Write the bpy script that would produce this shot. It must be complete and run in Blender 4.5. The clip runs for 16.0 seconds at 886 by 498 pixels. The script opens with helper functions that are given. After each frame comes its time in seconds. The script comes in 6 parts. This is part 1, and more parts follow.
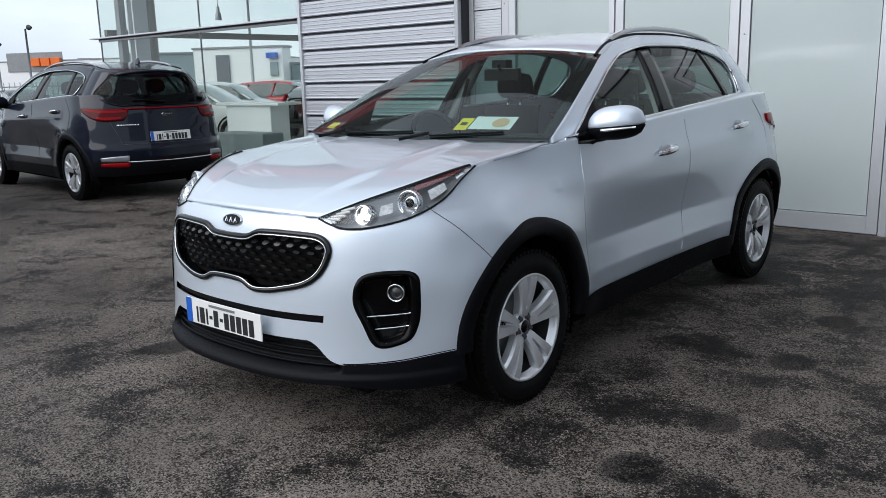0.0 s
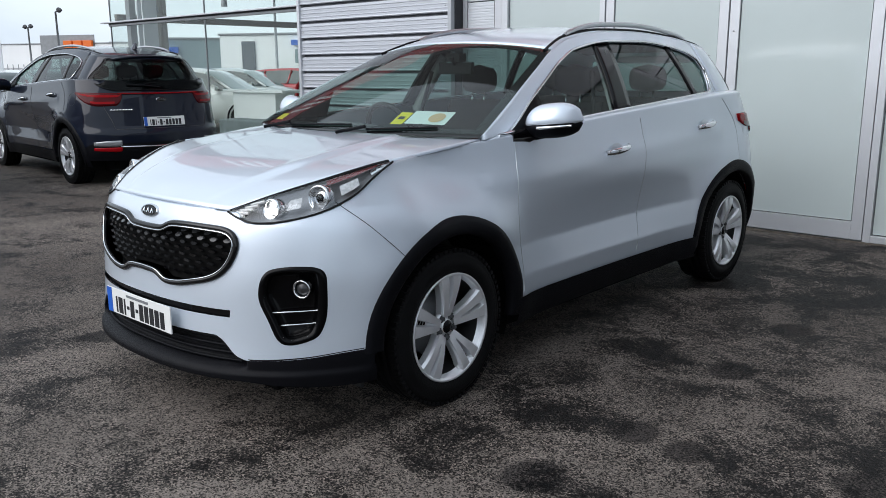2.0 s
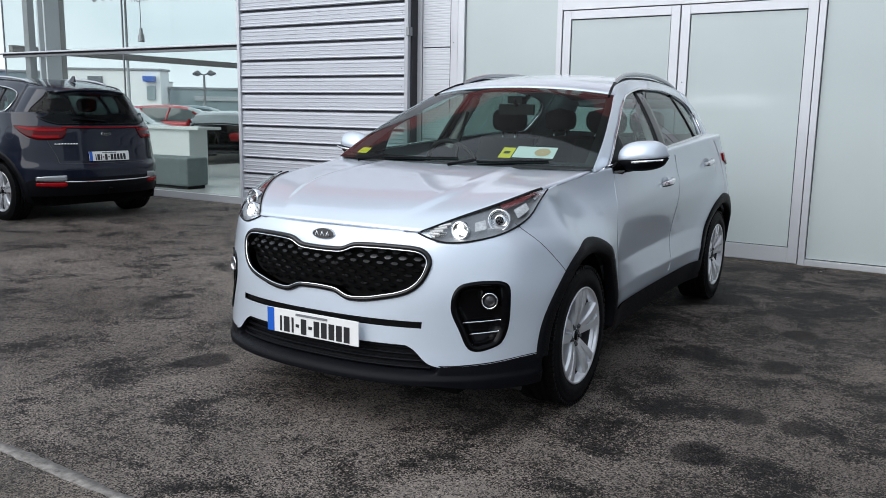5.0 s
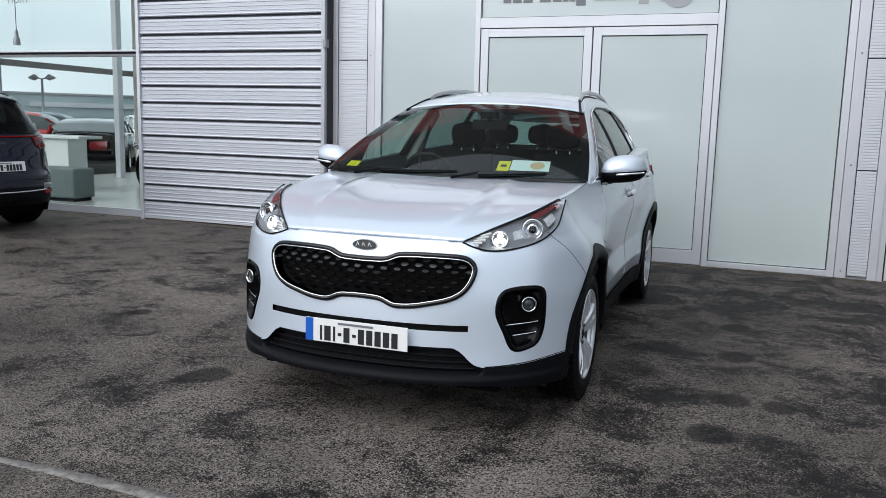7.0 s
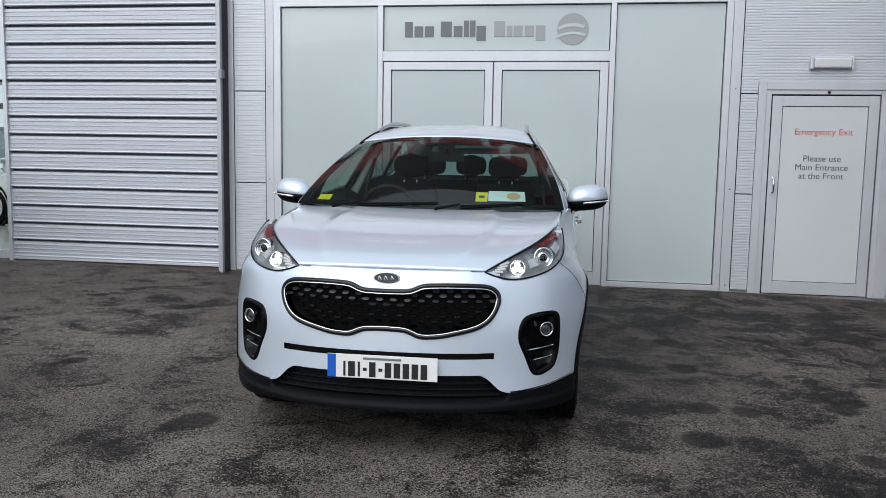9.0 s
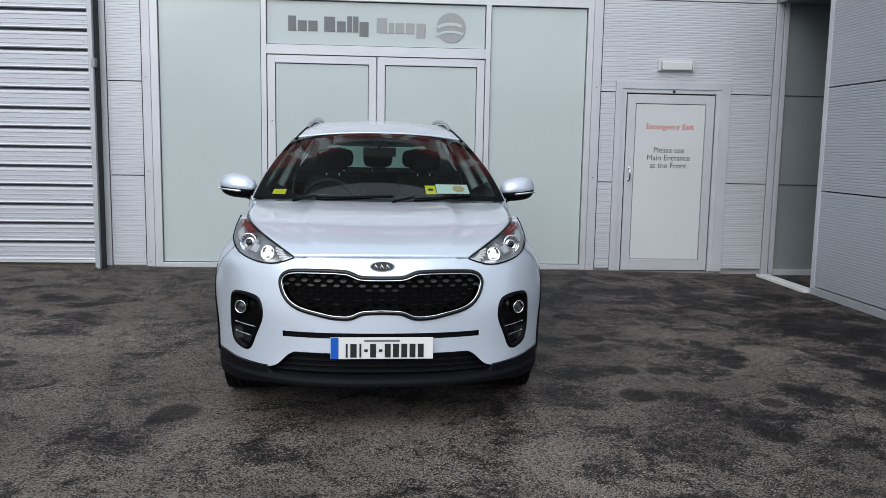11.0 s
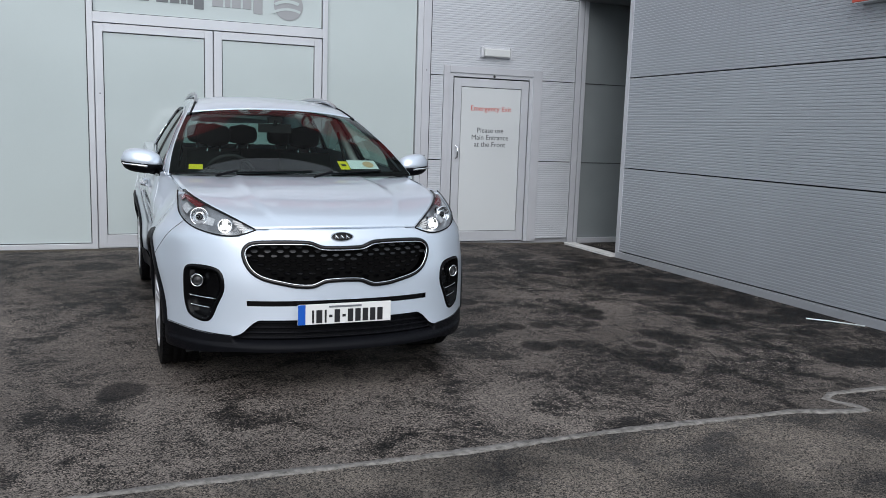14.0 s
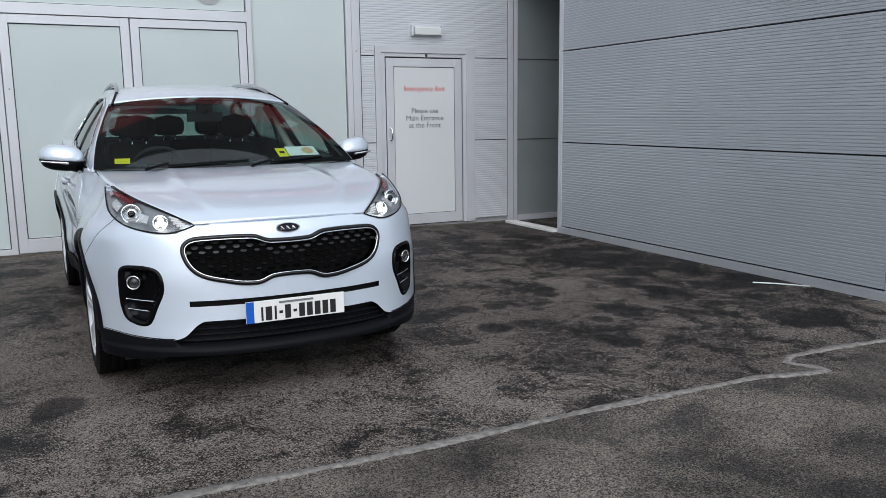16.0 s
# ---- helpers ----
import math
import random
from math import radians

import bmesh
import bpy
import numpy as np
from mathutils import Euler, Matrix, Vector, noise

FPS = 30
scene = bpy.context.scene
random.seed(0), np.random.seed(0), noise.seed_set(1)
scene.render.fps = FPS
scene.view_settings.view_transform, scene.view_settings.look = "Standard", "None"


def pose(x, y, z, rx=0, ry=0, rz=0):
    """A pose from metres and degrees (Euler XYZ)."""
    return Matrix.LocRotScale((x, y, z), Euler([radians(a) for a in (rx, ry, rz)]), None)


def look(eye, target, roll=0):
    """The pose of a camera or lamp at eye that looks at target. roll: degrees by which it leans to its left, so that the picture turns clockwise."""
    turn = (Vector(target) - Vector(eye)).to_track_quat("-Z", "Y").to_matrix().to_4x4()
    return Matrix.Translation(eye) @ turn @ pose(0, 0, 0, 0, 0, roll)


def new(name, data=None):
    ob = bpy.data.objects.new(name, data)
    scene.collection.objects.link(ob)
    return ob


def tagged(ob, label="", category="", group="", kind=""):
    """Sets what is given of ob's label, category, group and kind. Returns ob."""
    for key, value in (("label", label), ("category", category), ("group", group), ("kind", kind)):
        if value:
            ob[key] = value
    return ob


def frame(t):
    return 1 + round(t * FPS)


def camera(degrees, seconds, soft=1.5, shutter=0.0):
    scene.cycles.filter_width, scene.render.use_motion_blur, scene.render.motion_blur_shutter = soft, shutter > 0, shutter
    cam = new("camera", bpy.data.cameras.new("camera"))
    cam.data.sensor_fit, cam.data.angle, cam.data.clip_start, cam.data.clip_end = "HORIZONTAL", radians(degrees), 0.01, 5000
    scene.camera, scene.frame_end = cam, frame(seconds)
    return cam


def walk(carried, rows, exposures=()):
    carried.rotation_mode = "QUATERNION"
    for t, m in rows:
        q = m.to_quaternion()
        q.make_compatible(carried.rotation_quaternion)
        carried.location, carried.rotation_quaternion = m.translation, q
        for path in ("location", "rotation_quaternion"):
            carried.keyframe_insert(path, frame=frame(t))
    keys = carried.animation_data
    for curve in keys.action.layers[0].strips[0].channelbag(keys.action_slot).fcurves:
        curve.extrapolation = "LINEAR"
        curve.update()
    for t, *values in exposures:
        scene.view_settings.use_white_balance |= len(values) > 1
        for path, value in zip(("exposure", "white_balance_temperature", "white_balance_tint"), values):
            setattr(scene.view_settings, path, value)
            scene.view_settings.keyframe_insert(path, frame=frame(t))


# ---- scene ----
cam = camera(57.0, 16.0, soft=0.6)
PATH = [
    (0, (0.196, -0.211, 1.425), (-1.088, 1.267, 1.016), -1.5),
    (0.5, (0.279, -0.065, 1.425), (-1.016, 1.4, 1.004), -0.6),
    (1, (0.441, 0.105, 1.43), (-0.866, 1.557, 1.003), -0.1),
    (1.5, (0.525, 0.199, 1.427), (-0.789, 1.643, 0.995), -0.2),
    (2, (0.483, 0.138, 1.433), (-0.845, 1.569, 1.003), -0.3),
    (2.5, (0.327, -0.051, 1.421), (-1.017, 1.368, 0.995), -0.4),
    (3, (0.197, -0.253, 1.426), (-1.144, 1.17, 1.007), -0.6),
    (3.2, (0.157, -0.333, 1.414), (-1.179, 1.098, 1.005), -0.5),
    (5.3, (-0.405, -1.171, 1.413), (-1.396, 0.535, 1.089), 1.0),
    (5.5, (-0.451, -1.261, 1.427), (-1.424, 0.456, 1.106), 1.0),
    (6, (-0.631, -1.368, 1.417), (-1.539, 0.387, 1.111), 1.1),
    (6.5, (-0.876, -1.48, 1.415), (-1.66, 0.335, 1.113), 1.1),
    (7, (-1.006, -1.616, 1.429), (-1.707, 0.233, 1.128), 1.5),
    (7.5, (-1.163, -1.789, 1.427), (-1.673, 0.124, 1.142), 2.1),
    (8, (-1.329, -1.868, 1.445), (-1.79, 0.058, 1.17), 2.1),
    (8.5, (-1.627, -1.865, 1.434), (-1.975, 0.091, 1.199), 0.6),
    (9, (-1.829, -1.932, 1.439), (-2.138, 0.031, 1.214), 1.0),
    (9.5, (-2.059, -2.06, 1.417), (-2.188, -0.078, 1.181), 1.3),
    (9.7, (-2.133, -2.098, 1.432), (-2.254, -0.116, 1.187), 1.2),
    (11.8, (-3.006, -2.549, 1.493), (-2.736, -0.583, 1.242), 0.9),
    (12, (-3.082, -2.569, 1.494), (-2.815, -0.603, 1.242), 0.9),
    (12.5, (-3.295, -2.484, 1.461), (-3.023, -0.519, 1.21), 0.6),
    (13, (-3.492, -2.423, 1.472), (-3.06, -0.488, 1.204), 1.4),
    (13.5, (-3.637, -2.486, 1.46), (-3.031, -0.599, 1.188), 1.9),
    (14, (-3.799, -2.549, 1.459), (-3.064, -0.711, 1.173), 1.9),
    (14.5, (-3.954, -2.482, 1.46), (-3.168, -0.67, 1.149), 1.8),
    (15, (-4.093, -2.381, 1.442), (-3.256, -0.591, 1.134), 0.4),
    (15.5, (-4.058, -2.325, 1.432), (-3.187, -0.551, 1.121), -0.7),
    (16, (-3.821, -2.327, 1.433), (-2.939, -0.561, 1.108), -0.7),
]
walk(cam, [(t, look(eye, target, roll)) for t, eye, target, roll in PATH], [(0, 0.50), (0.5, 0.62), (2, 0.58), (3, 0.57), (5.5, 0.61), (7.5, 0.52), (9, 0.41), (12.5, 0.41), (16, 0.48)])

# overcast daylight from a broad sky, with a weak sun behind thin cloud
world = bpy.data.worlds.new("world")
scene.world = world
world.use_nodes = True
SUN_EL, SUN_ROT = 39.0, 200.0


def sky_nodes():
    nt = world.node_tree
    nt.nodes.clear()
    out = nt.nodes.new("ShaderNodeOutputWorld")
    bg = nt.nodes.new("ShaderNodeBackground")
    sky = nt.nodes.new("ShaderNodeTexSky")
    sky.sky_type, sky.sun_disc = "NISHITA", False
    sky.sun_elevation, sky.sun_rotation = radians(SUN_EL), radians(SUN_ROT)
    sky.dust_density, sky.air_density = 4.0, 1.0
    # cloud cover: pale grey-white layer with soft darker patches over the clear sky
    tc = nt.nodes.new("ShaderNodeTexCoord")
    mp = nt.nodes.new("ShaderNodeMapping")
    mp.inputs["Scale"].default_value = (1, 1, 2.6)
    nz = nt.nodes.new("ShaderNodeTexNoise")
    nz.inputs["Scale"].default_value, nz.inputs["Detail"].default_value = 3.0, 6
    ramp = nt.nodes.new("ShaderNodeValToRGB")
    ramp.color_ramp.elements[0].position, ramp.color_ramp.elements[1].position = 0.3, 0.68
    ramp.color_ramp.elements[0].color = (6.6, 7.7, 9.0, 1)
    ramp.color_ramp.elements[1].color = (9.8, 10.9, 12.1, 1)
    mix = nt.nodes.new("ShaderNodeMix")
    mix.data_type = "RGBA"
    mix.inputs["Factor"].default_value = 0.88
    nt.links.new(tc.outputs["Generated"], mp.inputs["Vector"])
    nt.links.new(mp.outputs[0], nz.inputs["Vector"])
    nt.links.new(nz.outputs["Fac"], ramp.inputs["Fac"])
    nt.links.new(sky.outputs[0], mix.inputs["A"])
    nt.links.new(ramp.outputs[0], mix.inputs["B"])
    nt.links.new(mix.outputs["Result"], bg.inputs["Color"])
    bg.inputs["Strength"].default_value = 0.076
    nt.links.new(bg.outputs[0], out.inputs[0])


sky_nodes()
sun = new("sun", bpy.data.lights.new("sun", "SUN"))
sun.data.energy, sun.data.angle, sun.data.color = 1.5, radians(62), (0.98, 0.97, 1.0)
sun.matrix_world = look((0, 0, 30), (10.5, 28.3, 6))


# ---------------------------------------------------------------- materials
def material(name, color, rough=0.5, metal=0.0, coat=0.0, spec=0.5):
    m = bpy.data.materials.new(name)
    m.use_nodes = True
    b = m.node_tree.nodes["Principled BSDF"]
    b.inputs["Base Color"].default_value = (*color, 1)
    b.inputs["Roughness"].default_value = rough
    b.inputs["Metallic"].default_value = metal
    b.inputs["Coat Weight"].default_value = coat
    b.inputs["Coat Roughness"].default_value = 0.03
    b.inputs["Specular IOR Level"].default_value = spec
    return m


def nodes_of(m):
    return m.node_tree.nodes, m.node_tree.links, m.node_tree.nodes["Principled BSDF"]


def worn(m, scale, amount, bump=0.0, fine=120.0, rough_amount=0.0, stretch=(1, 1, 1)):
    """Colour that varies at two scales, with fine relief."""
    ns, ln, b = nodes_of(m)
    base = tuple(b.inputs["Base Color"].default_value)
    tc = ns.new("ShaderNodeTexCoord")
    mp = ns.new("ShaderNodeMapping")
    mp.inputs["Scale"].default_value = stretch
    ln.new(tc.outputs["Object"], mp.inputs["Vector"])
    big, small = ns.new("ShaderNodeTexNoise"), ns.new("ShaderNodeTexNoise")
    big.inputs["Scale"].default_value, big.inputs["Detail"].default_value = scale, 5
    small.inputs["Scale"].default_value, small.inputs["Detail"].default_value = fine, 3
    for n in (big, small):
        ln.new(mp.outputs[0], n.inputs["Vector"])
    add = ns.new("ShaderNodeMath")
    add.operation = "MULTIPLY_ADD"
    add.inputs[1].default_value = 0.35
    ln.new(small.outputs["Fac"], add.inputs[0])
    ln.new(big.outputs["Fac"], add.inputs[2])
    ramp = ns.new("ShaderNodeValToRGB")
    ramp.color_ramp.elements[0].position, ramp.color_ramp.elements[1].position = 0.35, 0.95
    lo, hi = 1 - amount, 1 + amount
    ramp.color_ramp.elements[0].color = (base[0] * lo, base[1] * lo, base[2] * lo, 1)
    ramp.color_ramp.elements[1].color = (min(1, base[0] * hi), min(1, base[1] * hi), min(1, base[2] * hi), 1)
    ln.new(add.outputs[0], ramp.inputs["Fac"])
    ln.new(ramp.outputs[0], b.inputs["Base Color"])
    if rough_amount:
        r = b.inputs["Roughness"].default_value
        mr = ns.new("ShaderNodeMapRange")
        mr.inputs["To Min"].default_value, mr.inputs["To Max"].default_value = r - rough_amount, r + rough_amount
        ln.new(big.outputs["Fac"], mr.inputs["Value"])
        ln.new(mr.outputs[0], b.inputs["Roughness"])
    if bump:
        bp = ns.new("ShaderNodeBump")
        bp.inputs["Strength"].default_value, bp.inputs["Distance"].default_value = bump, 0.003
        ln.new(small.outputs["Fac"], bp.inputs["Height"])
        ln.new(bp.outputs[0], b.inputs["Normal"])
    return m


def thin_glass(name, tint, rough=0.0, ior=1.5):
    """A pane: tinted see-through sheet with Fresnel gloss."""
    m = bpy.data.materials.new(name)
    m.use_nodes = True
    ns, ln = m.node_tree.nodes, m.node_tree.links
    ns.clear()
    out = ns.new("ShaderNodeOutputMaterial")
    tr, gl, mx = ns.new("ShaderNodeBsdfTransparent"), ns.new("ShaderNodeBsdfGlossy"), ns.new("ShaderNodeMixShader")
    lw, pw, sc = ns.new("ShaderNodeLayerWeight"), ns.new("ShaderNodeMath"), ns.new("ShaderNodeMath")
    f0 = ((ior - 1) / (ior + 1)) ** 2
    tr.inputs["Color"].default_value = (*tint, 1)
    gl.inputs["Roughness"].default_value = rough
    pw.operation, sc.operation = "POWER", "MULTIPLY_ADD"
    pw.inputs[1].default_value = 5.0
    sc.inputs[1].default_value, sc.inputs[2].default_value = 1 - f0, f0
    ln.new(lw.outputs["Facing"], pw.inputs[0])
    ln.new(pw.outputs[0], sc.inputs[0])
    ln.new(sc.outputs[0], mx.inputs["Fac"])
    ln.new(tr.outputs[0], mx.inputs[1])
    ln.new(gl.outputs[0], mx.inputs[2])
    ln.new(mx.outputs[0], out.inputs[0])
    return m


def glowing(name, color, strength):
    m = material(name, color, 0.2)
    b = m.node_tree.nodes["Principled BSDF"]
    b.inputs["Emission Color"].default_value = (*color, 1)
    b.inputs["Emission Strength"].default_value = strength
    return m


def asphalt_material(name, dark, light, stain_depth, edge0, edge1, spread=0.45):
    """Worn tarmac: aggregate grain, broken dark stains with ragged edges, and paler dusty areas."""
    m = material(name, dark, 0.75)
    ns, ln, b = nodes_of(m)
    tc = ns.new("ShaderNodeTexCoord")

    def noisy(scale, detail, rough=0.55, dist=0.0):
        n = ns.new("ShaderNodeTexNoise")
        n.inputs["Scale"].default_value, n.inputs["Detail"].default_value = scale, detail
        n.inputs["Roughness"].default_value, n.inputs["Distortion"].default_value = rough, dist
        ln.new(tc.outputs["Object"], n.inputs["Vector"])
        return n.outputs["Fac"]

    def ramped(n, p0, p1, c0, c1):
        r = ns.new("ShaderNodeValToRGB")
        r.color_ramp.elements[0].position, r.color_ramp.elements[1].position = p0, p1
        r.color_ramp.elements[0].color, r.color_ramp.elements[1].color = (*c0, 1), (*c1, 1)
        ln.new(n, r.inputs["Fac"])
        return r.outputs[0]

    def plus(a, c, k):
        x = ns.new("ShaderNodeMath")
        x.operation = "MULTIPLY_ADD"
        x.inputs[1].default_value = k
        ln.new(c, x.inputs[0])
        ln.new(a, x.inputs[2])
        return x.outputs[0]

    def times(a, c, f=1.0):
        x = ns.new("ShaderNodeMix")
        x.data_type, x.blend_type = "RGBA", "MULTIPLY"
        x.inputs["Factor"].default_value = f
        ln.new(a, x.inputs["A"])
        ln.new(c, x.inputs["B"])
        return x.outputs["Result"]

    wide, patch, speck = noisy(spread, 4), noisy(2.4, 9, 0.66, 0.7), noisy(15, 5, 0.75)
    vor = ns.new("ShaderNodeTexVoronoi")
    vor.inputs["Scale"].default_value = 175
    ln.new(tc.outputs["Object"], vor.inputs["Vector"])
    sep = ns.new("ShaderNodeSeparateColor")
    ln.new(vor.outputs["Color"], sep.inputs[0])
    stone, grit = sep.outputs[0], noisy(240, 3, 0.75)
    base = ramped(wide, 0.35, 0.66, dark, light)
    mask = plus(plus(plus(patch, speck, 0.46), stone, 0.24), grit, 0.12)
    # oil and damp stains lie thicker in the corner of the yard
    xyz = ns.new("ShaderNodeSeparateXYZ")
    ln.new(tc.outputs["Object"], xyz.inputs[0])
    corner = ns.new("ShaderNodeMapRange")
    corner.inputs["From Min"].default_value, corner.inputs["From Max"].default_value = -3.0, 4.0
    corner.inputs["To Min"].default_value, corner.inputs["To Max"].default_value = 0.016, -0.034
    ln.new(plus(xyz.outputs[0], xyz.outputs[1], 0.7), corner.inputs["Value"])
    mask = plus(mask, corner.outputs[0], 1.0)
    # damp patches and oil drips at known spots of the yard, and broad darker and paler areas
    damp_tone, oil = ns.new("ShaderNodeAttribute"), ns.new("ShaderNodeAttribute")
    damp_tone.attribute_name, oil.attribute_name = "damp_tone", "oil"
    mask = plus(mask, damp_tone.outputs["Fac"], -0.082)
    low = (stain_depth * 0.94, stain_depth, stain_depth * 1.1)
    stain = ramped(mask, edge0, edge1, low, (1.0, 1.0, 1.0))
    grain = ramped(plus(stone, grit, 0.6), 0.35, 1.25, (0.26, 0.26, 0.265), (2.1, 2.08, 2.05))
    chips = ramped(stone, 0.955, 0.965, (1, 1, 1), (2.4, 2.3, 2.2))
    drip = ramped(plus(plus(oil.outputs["Fac"], speck, 0.5), grit, 0.2), 0.72, 0.95, (1, 1, 1), (0.34, 0.345, 0.36))
    ln.new(times(times(times(times(base, stain), grain), chips, 0.4), drip), b.inputs["Base Color"])
    rr = ns.new("ShaderNodeMapRange")
    rr.inputs["From Min"].default_value, rr.inputs["From Max"].default_value = edge0 - 0.05, edge1 + 0.1
    rr.inputs["To Min"].default_value, rr.inputs["To Max"].default_value = 0.54, 0.80
    ln.new(mask, rr.inputs["Value"])
    ln.new(rr.outputs[0], b.inputs["Roughness"])
    b.inputs["Specular IOR Level"].default_value = 0.09
    bp = ns.new("ShaderNodeBump")
    bp.inputs["Strength"].default_value, bp.inputs["Distance"].default_value = 0.85, 0.005
    ln.new(plus(stone, grit, 0.5), bp.inputs["Height"])
    ln.new(bp.outputs[0], b.inputs["Normal"])
    return m


ASPHALT = asphalt_material("asphalt", (0.060, 0.0525, 0.0473), (0.116, 0.1020, 0.0915), 0.085, 0.816, 0.965)
OUTER_ASPHALT = asphalt_material("older_asphalt", (0.040, 0.0355, 0.0315), (0.112, 0.098, 0.085), 0.42, 0.83, 0.98, 1.2)
CONCRETE = worn(material("kerb_concrete", (0.168, 0.156, 0.143), 0.9), 26.0, 0.75, 0.9, 160)
SILVER = worn(material("silver_paint", (0.628, 0.69, 0.765), 0.37, 0.48, 1.0), 1.5, 0.03, 0, 300)
SILVER.node_tree.nodes["Principled BSDF"].inputs["Coat IOR"].default_value = 1.38
GREY_PAINT = worn(material("graphite_paint", (0.006, 0.009, 0.019), 0.35, 0.0, 1.0, 0.05), 1.5, 0.06, 0, 300)
GREY_PAINT.node_tree.nodes["Principled BSDF"].inputs["Coat IOR"].default_value = 1.36
BLACK_TRIM = worn(material("black_plastic", (0.0038, 0.004, 0.0055), 0.46, 0, 0, 0.10), 8, 0.25, 0.4, 400)
GLOSS_BLACK = material("gloss_black", (0.003, 0.003, 0.0035), 0.10, 0, 0, 0.25)
POCKET_BLACK = material("pocket_black", (0.002, 0.002, 0.0024), 0.16, 0, 0, 0.12)
SEAM = material("seam_shadow", (0.05, 0.052, 0.055), 0.7)
# for gaps and recesses on silver paint: edge highlight put into the colour
PALE_HIGHLIGHT = material("pale_highlight", (0.62, 0.66, 0.69), 0.28, 0.6)
CHROME = material("chrome", (0.75, 0.76, 0.78), 0.10, 1.0)
SATIN = material("satin_metal", (0.55, 0.56, 0.58), 0.32, 1.0)
ALLOY = worn(material("alloy_wheel", (0.74, 0.75, 0.77), 0.30, 0.5, 0.5), 20, 0.08)
RUBBER = worn(material("tyre_rubber", (0.0042, 0.0042, 0.0046), 0.6, 0, 0, 0.12), 12, 0.35, 0.5, 150)
UNDER = material("underbody", (0.003, 0.003, 0.003), 0.9, 0, 0, 0.1)
CABIN = worn(material("cabin_trim", (0.006, 0.006, 0.0065), 0.65), 12, 0.3, 0.5, 300)
SEATS = worn(material("seat_cloth", (0.0045, 0.0045, 0.005), 0.85), 20, 0.3, 0.6, 250)
DASH = worn(material("dash_top", (0.115, 0.12, 0.124), 0.5), 14, 0.2, 0.4, 300)
CAR_GLASS = thin_glass("car_glass", (0.55, 0.68, 0.64), 0.0, 1.55)
DOOR_GLASS = thin_glass("door_glass", (0.50, 0.64, 0.60), 0.0, 1.50)
TAIL_GLASS = thin_glass("tailgate_glass", (0.33, 0.45, 0.43), 0.0, 1.42)
PRIVACY_GLASS = thin_glass("privacy_glass", (0.25, 0.34, 0.33), 0.0, 1.50)
LENS = thin_glass("lamp_lens", (0.93, 0.95, 0.96), 0.0, 1.45)
REAR_GLASS = thin_glass("rear_privacy_glass", (0.13, 0.155, 0.155), 0.0, 1.25)
RED_LENS = material("red_lens", (0.26, 0.004, 0.007), 0.16, 0, 0, 0.1)
DEEP_RED = material("deep_red_lens", (0.07, 0.003, 0.005), 0.10, 0, 0, 0.15)
REVERSING = material("reversing_lens", (0.30, 0.31, 0.32), 0.22, 0.5)
SMOKED_RED = material("smoked_red_lens", (0.035, 0.003, 0.004), 0.12, 0, 0, 0.3)
LAMP_ON = glowing("lit_lamp", (1.0, 0.97, 0.93), 3.6)
REFLECTOR = material("reflector", (0.75, 0.76, 0.77), 0.18, 0.9)
LAMP_BED = material("lamp_bed", (0.25, 0.255, 0.265), 0.28, 0.5)
PLATE_WHITE = material("plate_white", (0.78, 0.78, 0.76), 0.35)
PLATE_BLUE = material("plate_blue", (0.01, 0.10, 0.48), 0.35)
INK = material("black_ink", (0.012, 0.012, 0.014), 0.5)
STICKER_YELLOW = material("yellow_sticker", (0.80, 0.68, 0.02), 0.5)
PAPER = material("paper", (0.74, 0.80, 0.78), 0.6)
TAN_INK = material("tan_ink", (0.62, 0.42, 0.24), 0.6)
RED_INK = material("red_ink", (0.55, 0.09, 0.06), 0.5)
GREY_INK = material("grey_ink", (0.16, 0.17, 0.18), 0.5)
SIGN_INK = material("dark_sign_ink", (0.075, 0.08, 0.085), 0.5)
SIGN_GREY = material("sign_grey_ink", (0.15, 0.16, 0.17), 0.5)
PALE_INK = material("pale_grey_ink", (0.33, 0.34, 0.35), 0.5)
CLAD = worn(material("ribbed_cladding", (0.59, 0.61, 0.64), 0.40, 0.3), 1.2, 0.05, 0, 60)
FLASHING = worn(material("flashing", (0.56, 0.57, 0.60), 0.42, 0.3), 2.0, 0.08)
FRAME = worn(material("aluminium_frame", (0.60, 0.615, 0.64), 0.38, 0.35), 2.0, 0.06)
SHUTTER = worn(material("shutter_steel", (0.51, 0.53, 0.57), 0.50, 0.4), 2.0, 0.08, 0, 60, 0.05, (0.3, 1, 14))
GASKET = material("rubber_gasket", (0.075, 0.077, 0.08), 0.7)
JOINT = material("dark_joint", (0.03, 0.03, 0.034), 0.8)
FROST = worn(material("frosted_panel", (0.495, 0.555, 0.548), 0.14, 0.0, 0.0), 0.8, 0.05)
FROST.node_tree.nodes["Principled BSDF"].inputs["Coat Weight"].default_value = 0.35
RED_FASCIA = worn(material("red_fascia", (0.27, 0.008, 0.013), 0.35), 1.0, 0.08)
WHITE_SIGN = material("white_letters", (0.8, 0.8, 0.8), 0.4)
SHOW_GLASS = thin_glass("showroom_glass", (0.945, 0.968, 0.955), 0.0, 1.38)
SHOW_FLOOR = worn(material("pale_tiles", (0.55, 0.57, 0.55), 0.25), 1.2, 0.06)
WHITE_LAM = material("white_laminate", (0.72, 0.76, 0.75), 0.35)
GREY_UPH = worn(material("grey_upholstery", (0.20, 0.24, 0.245), 0.8), 9, 0.15, 0.4, 200)
STEEL = worn(material("grey_steel", (0.25, 0.26, 0.27), 0.45, 0.4), 3, 0.12)
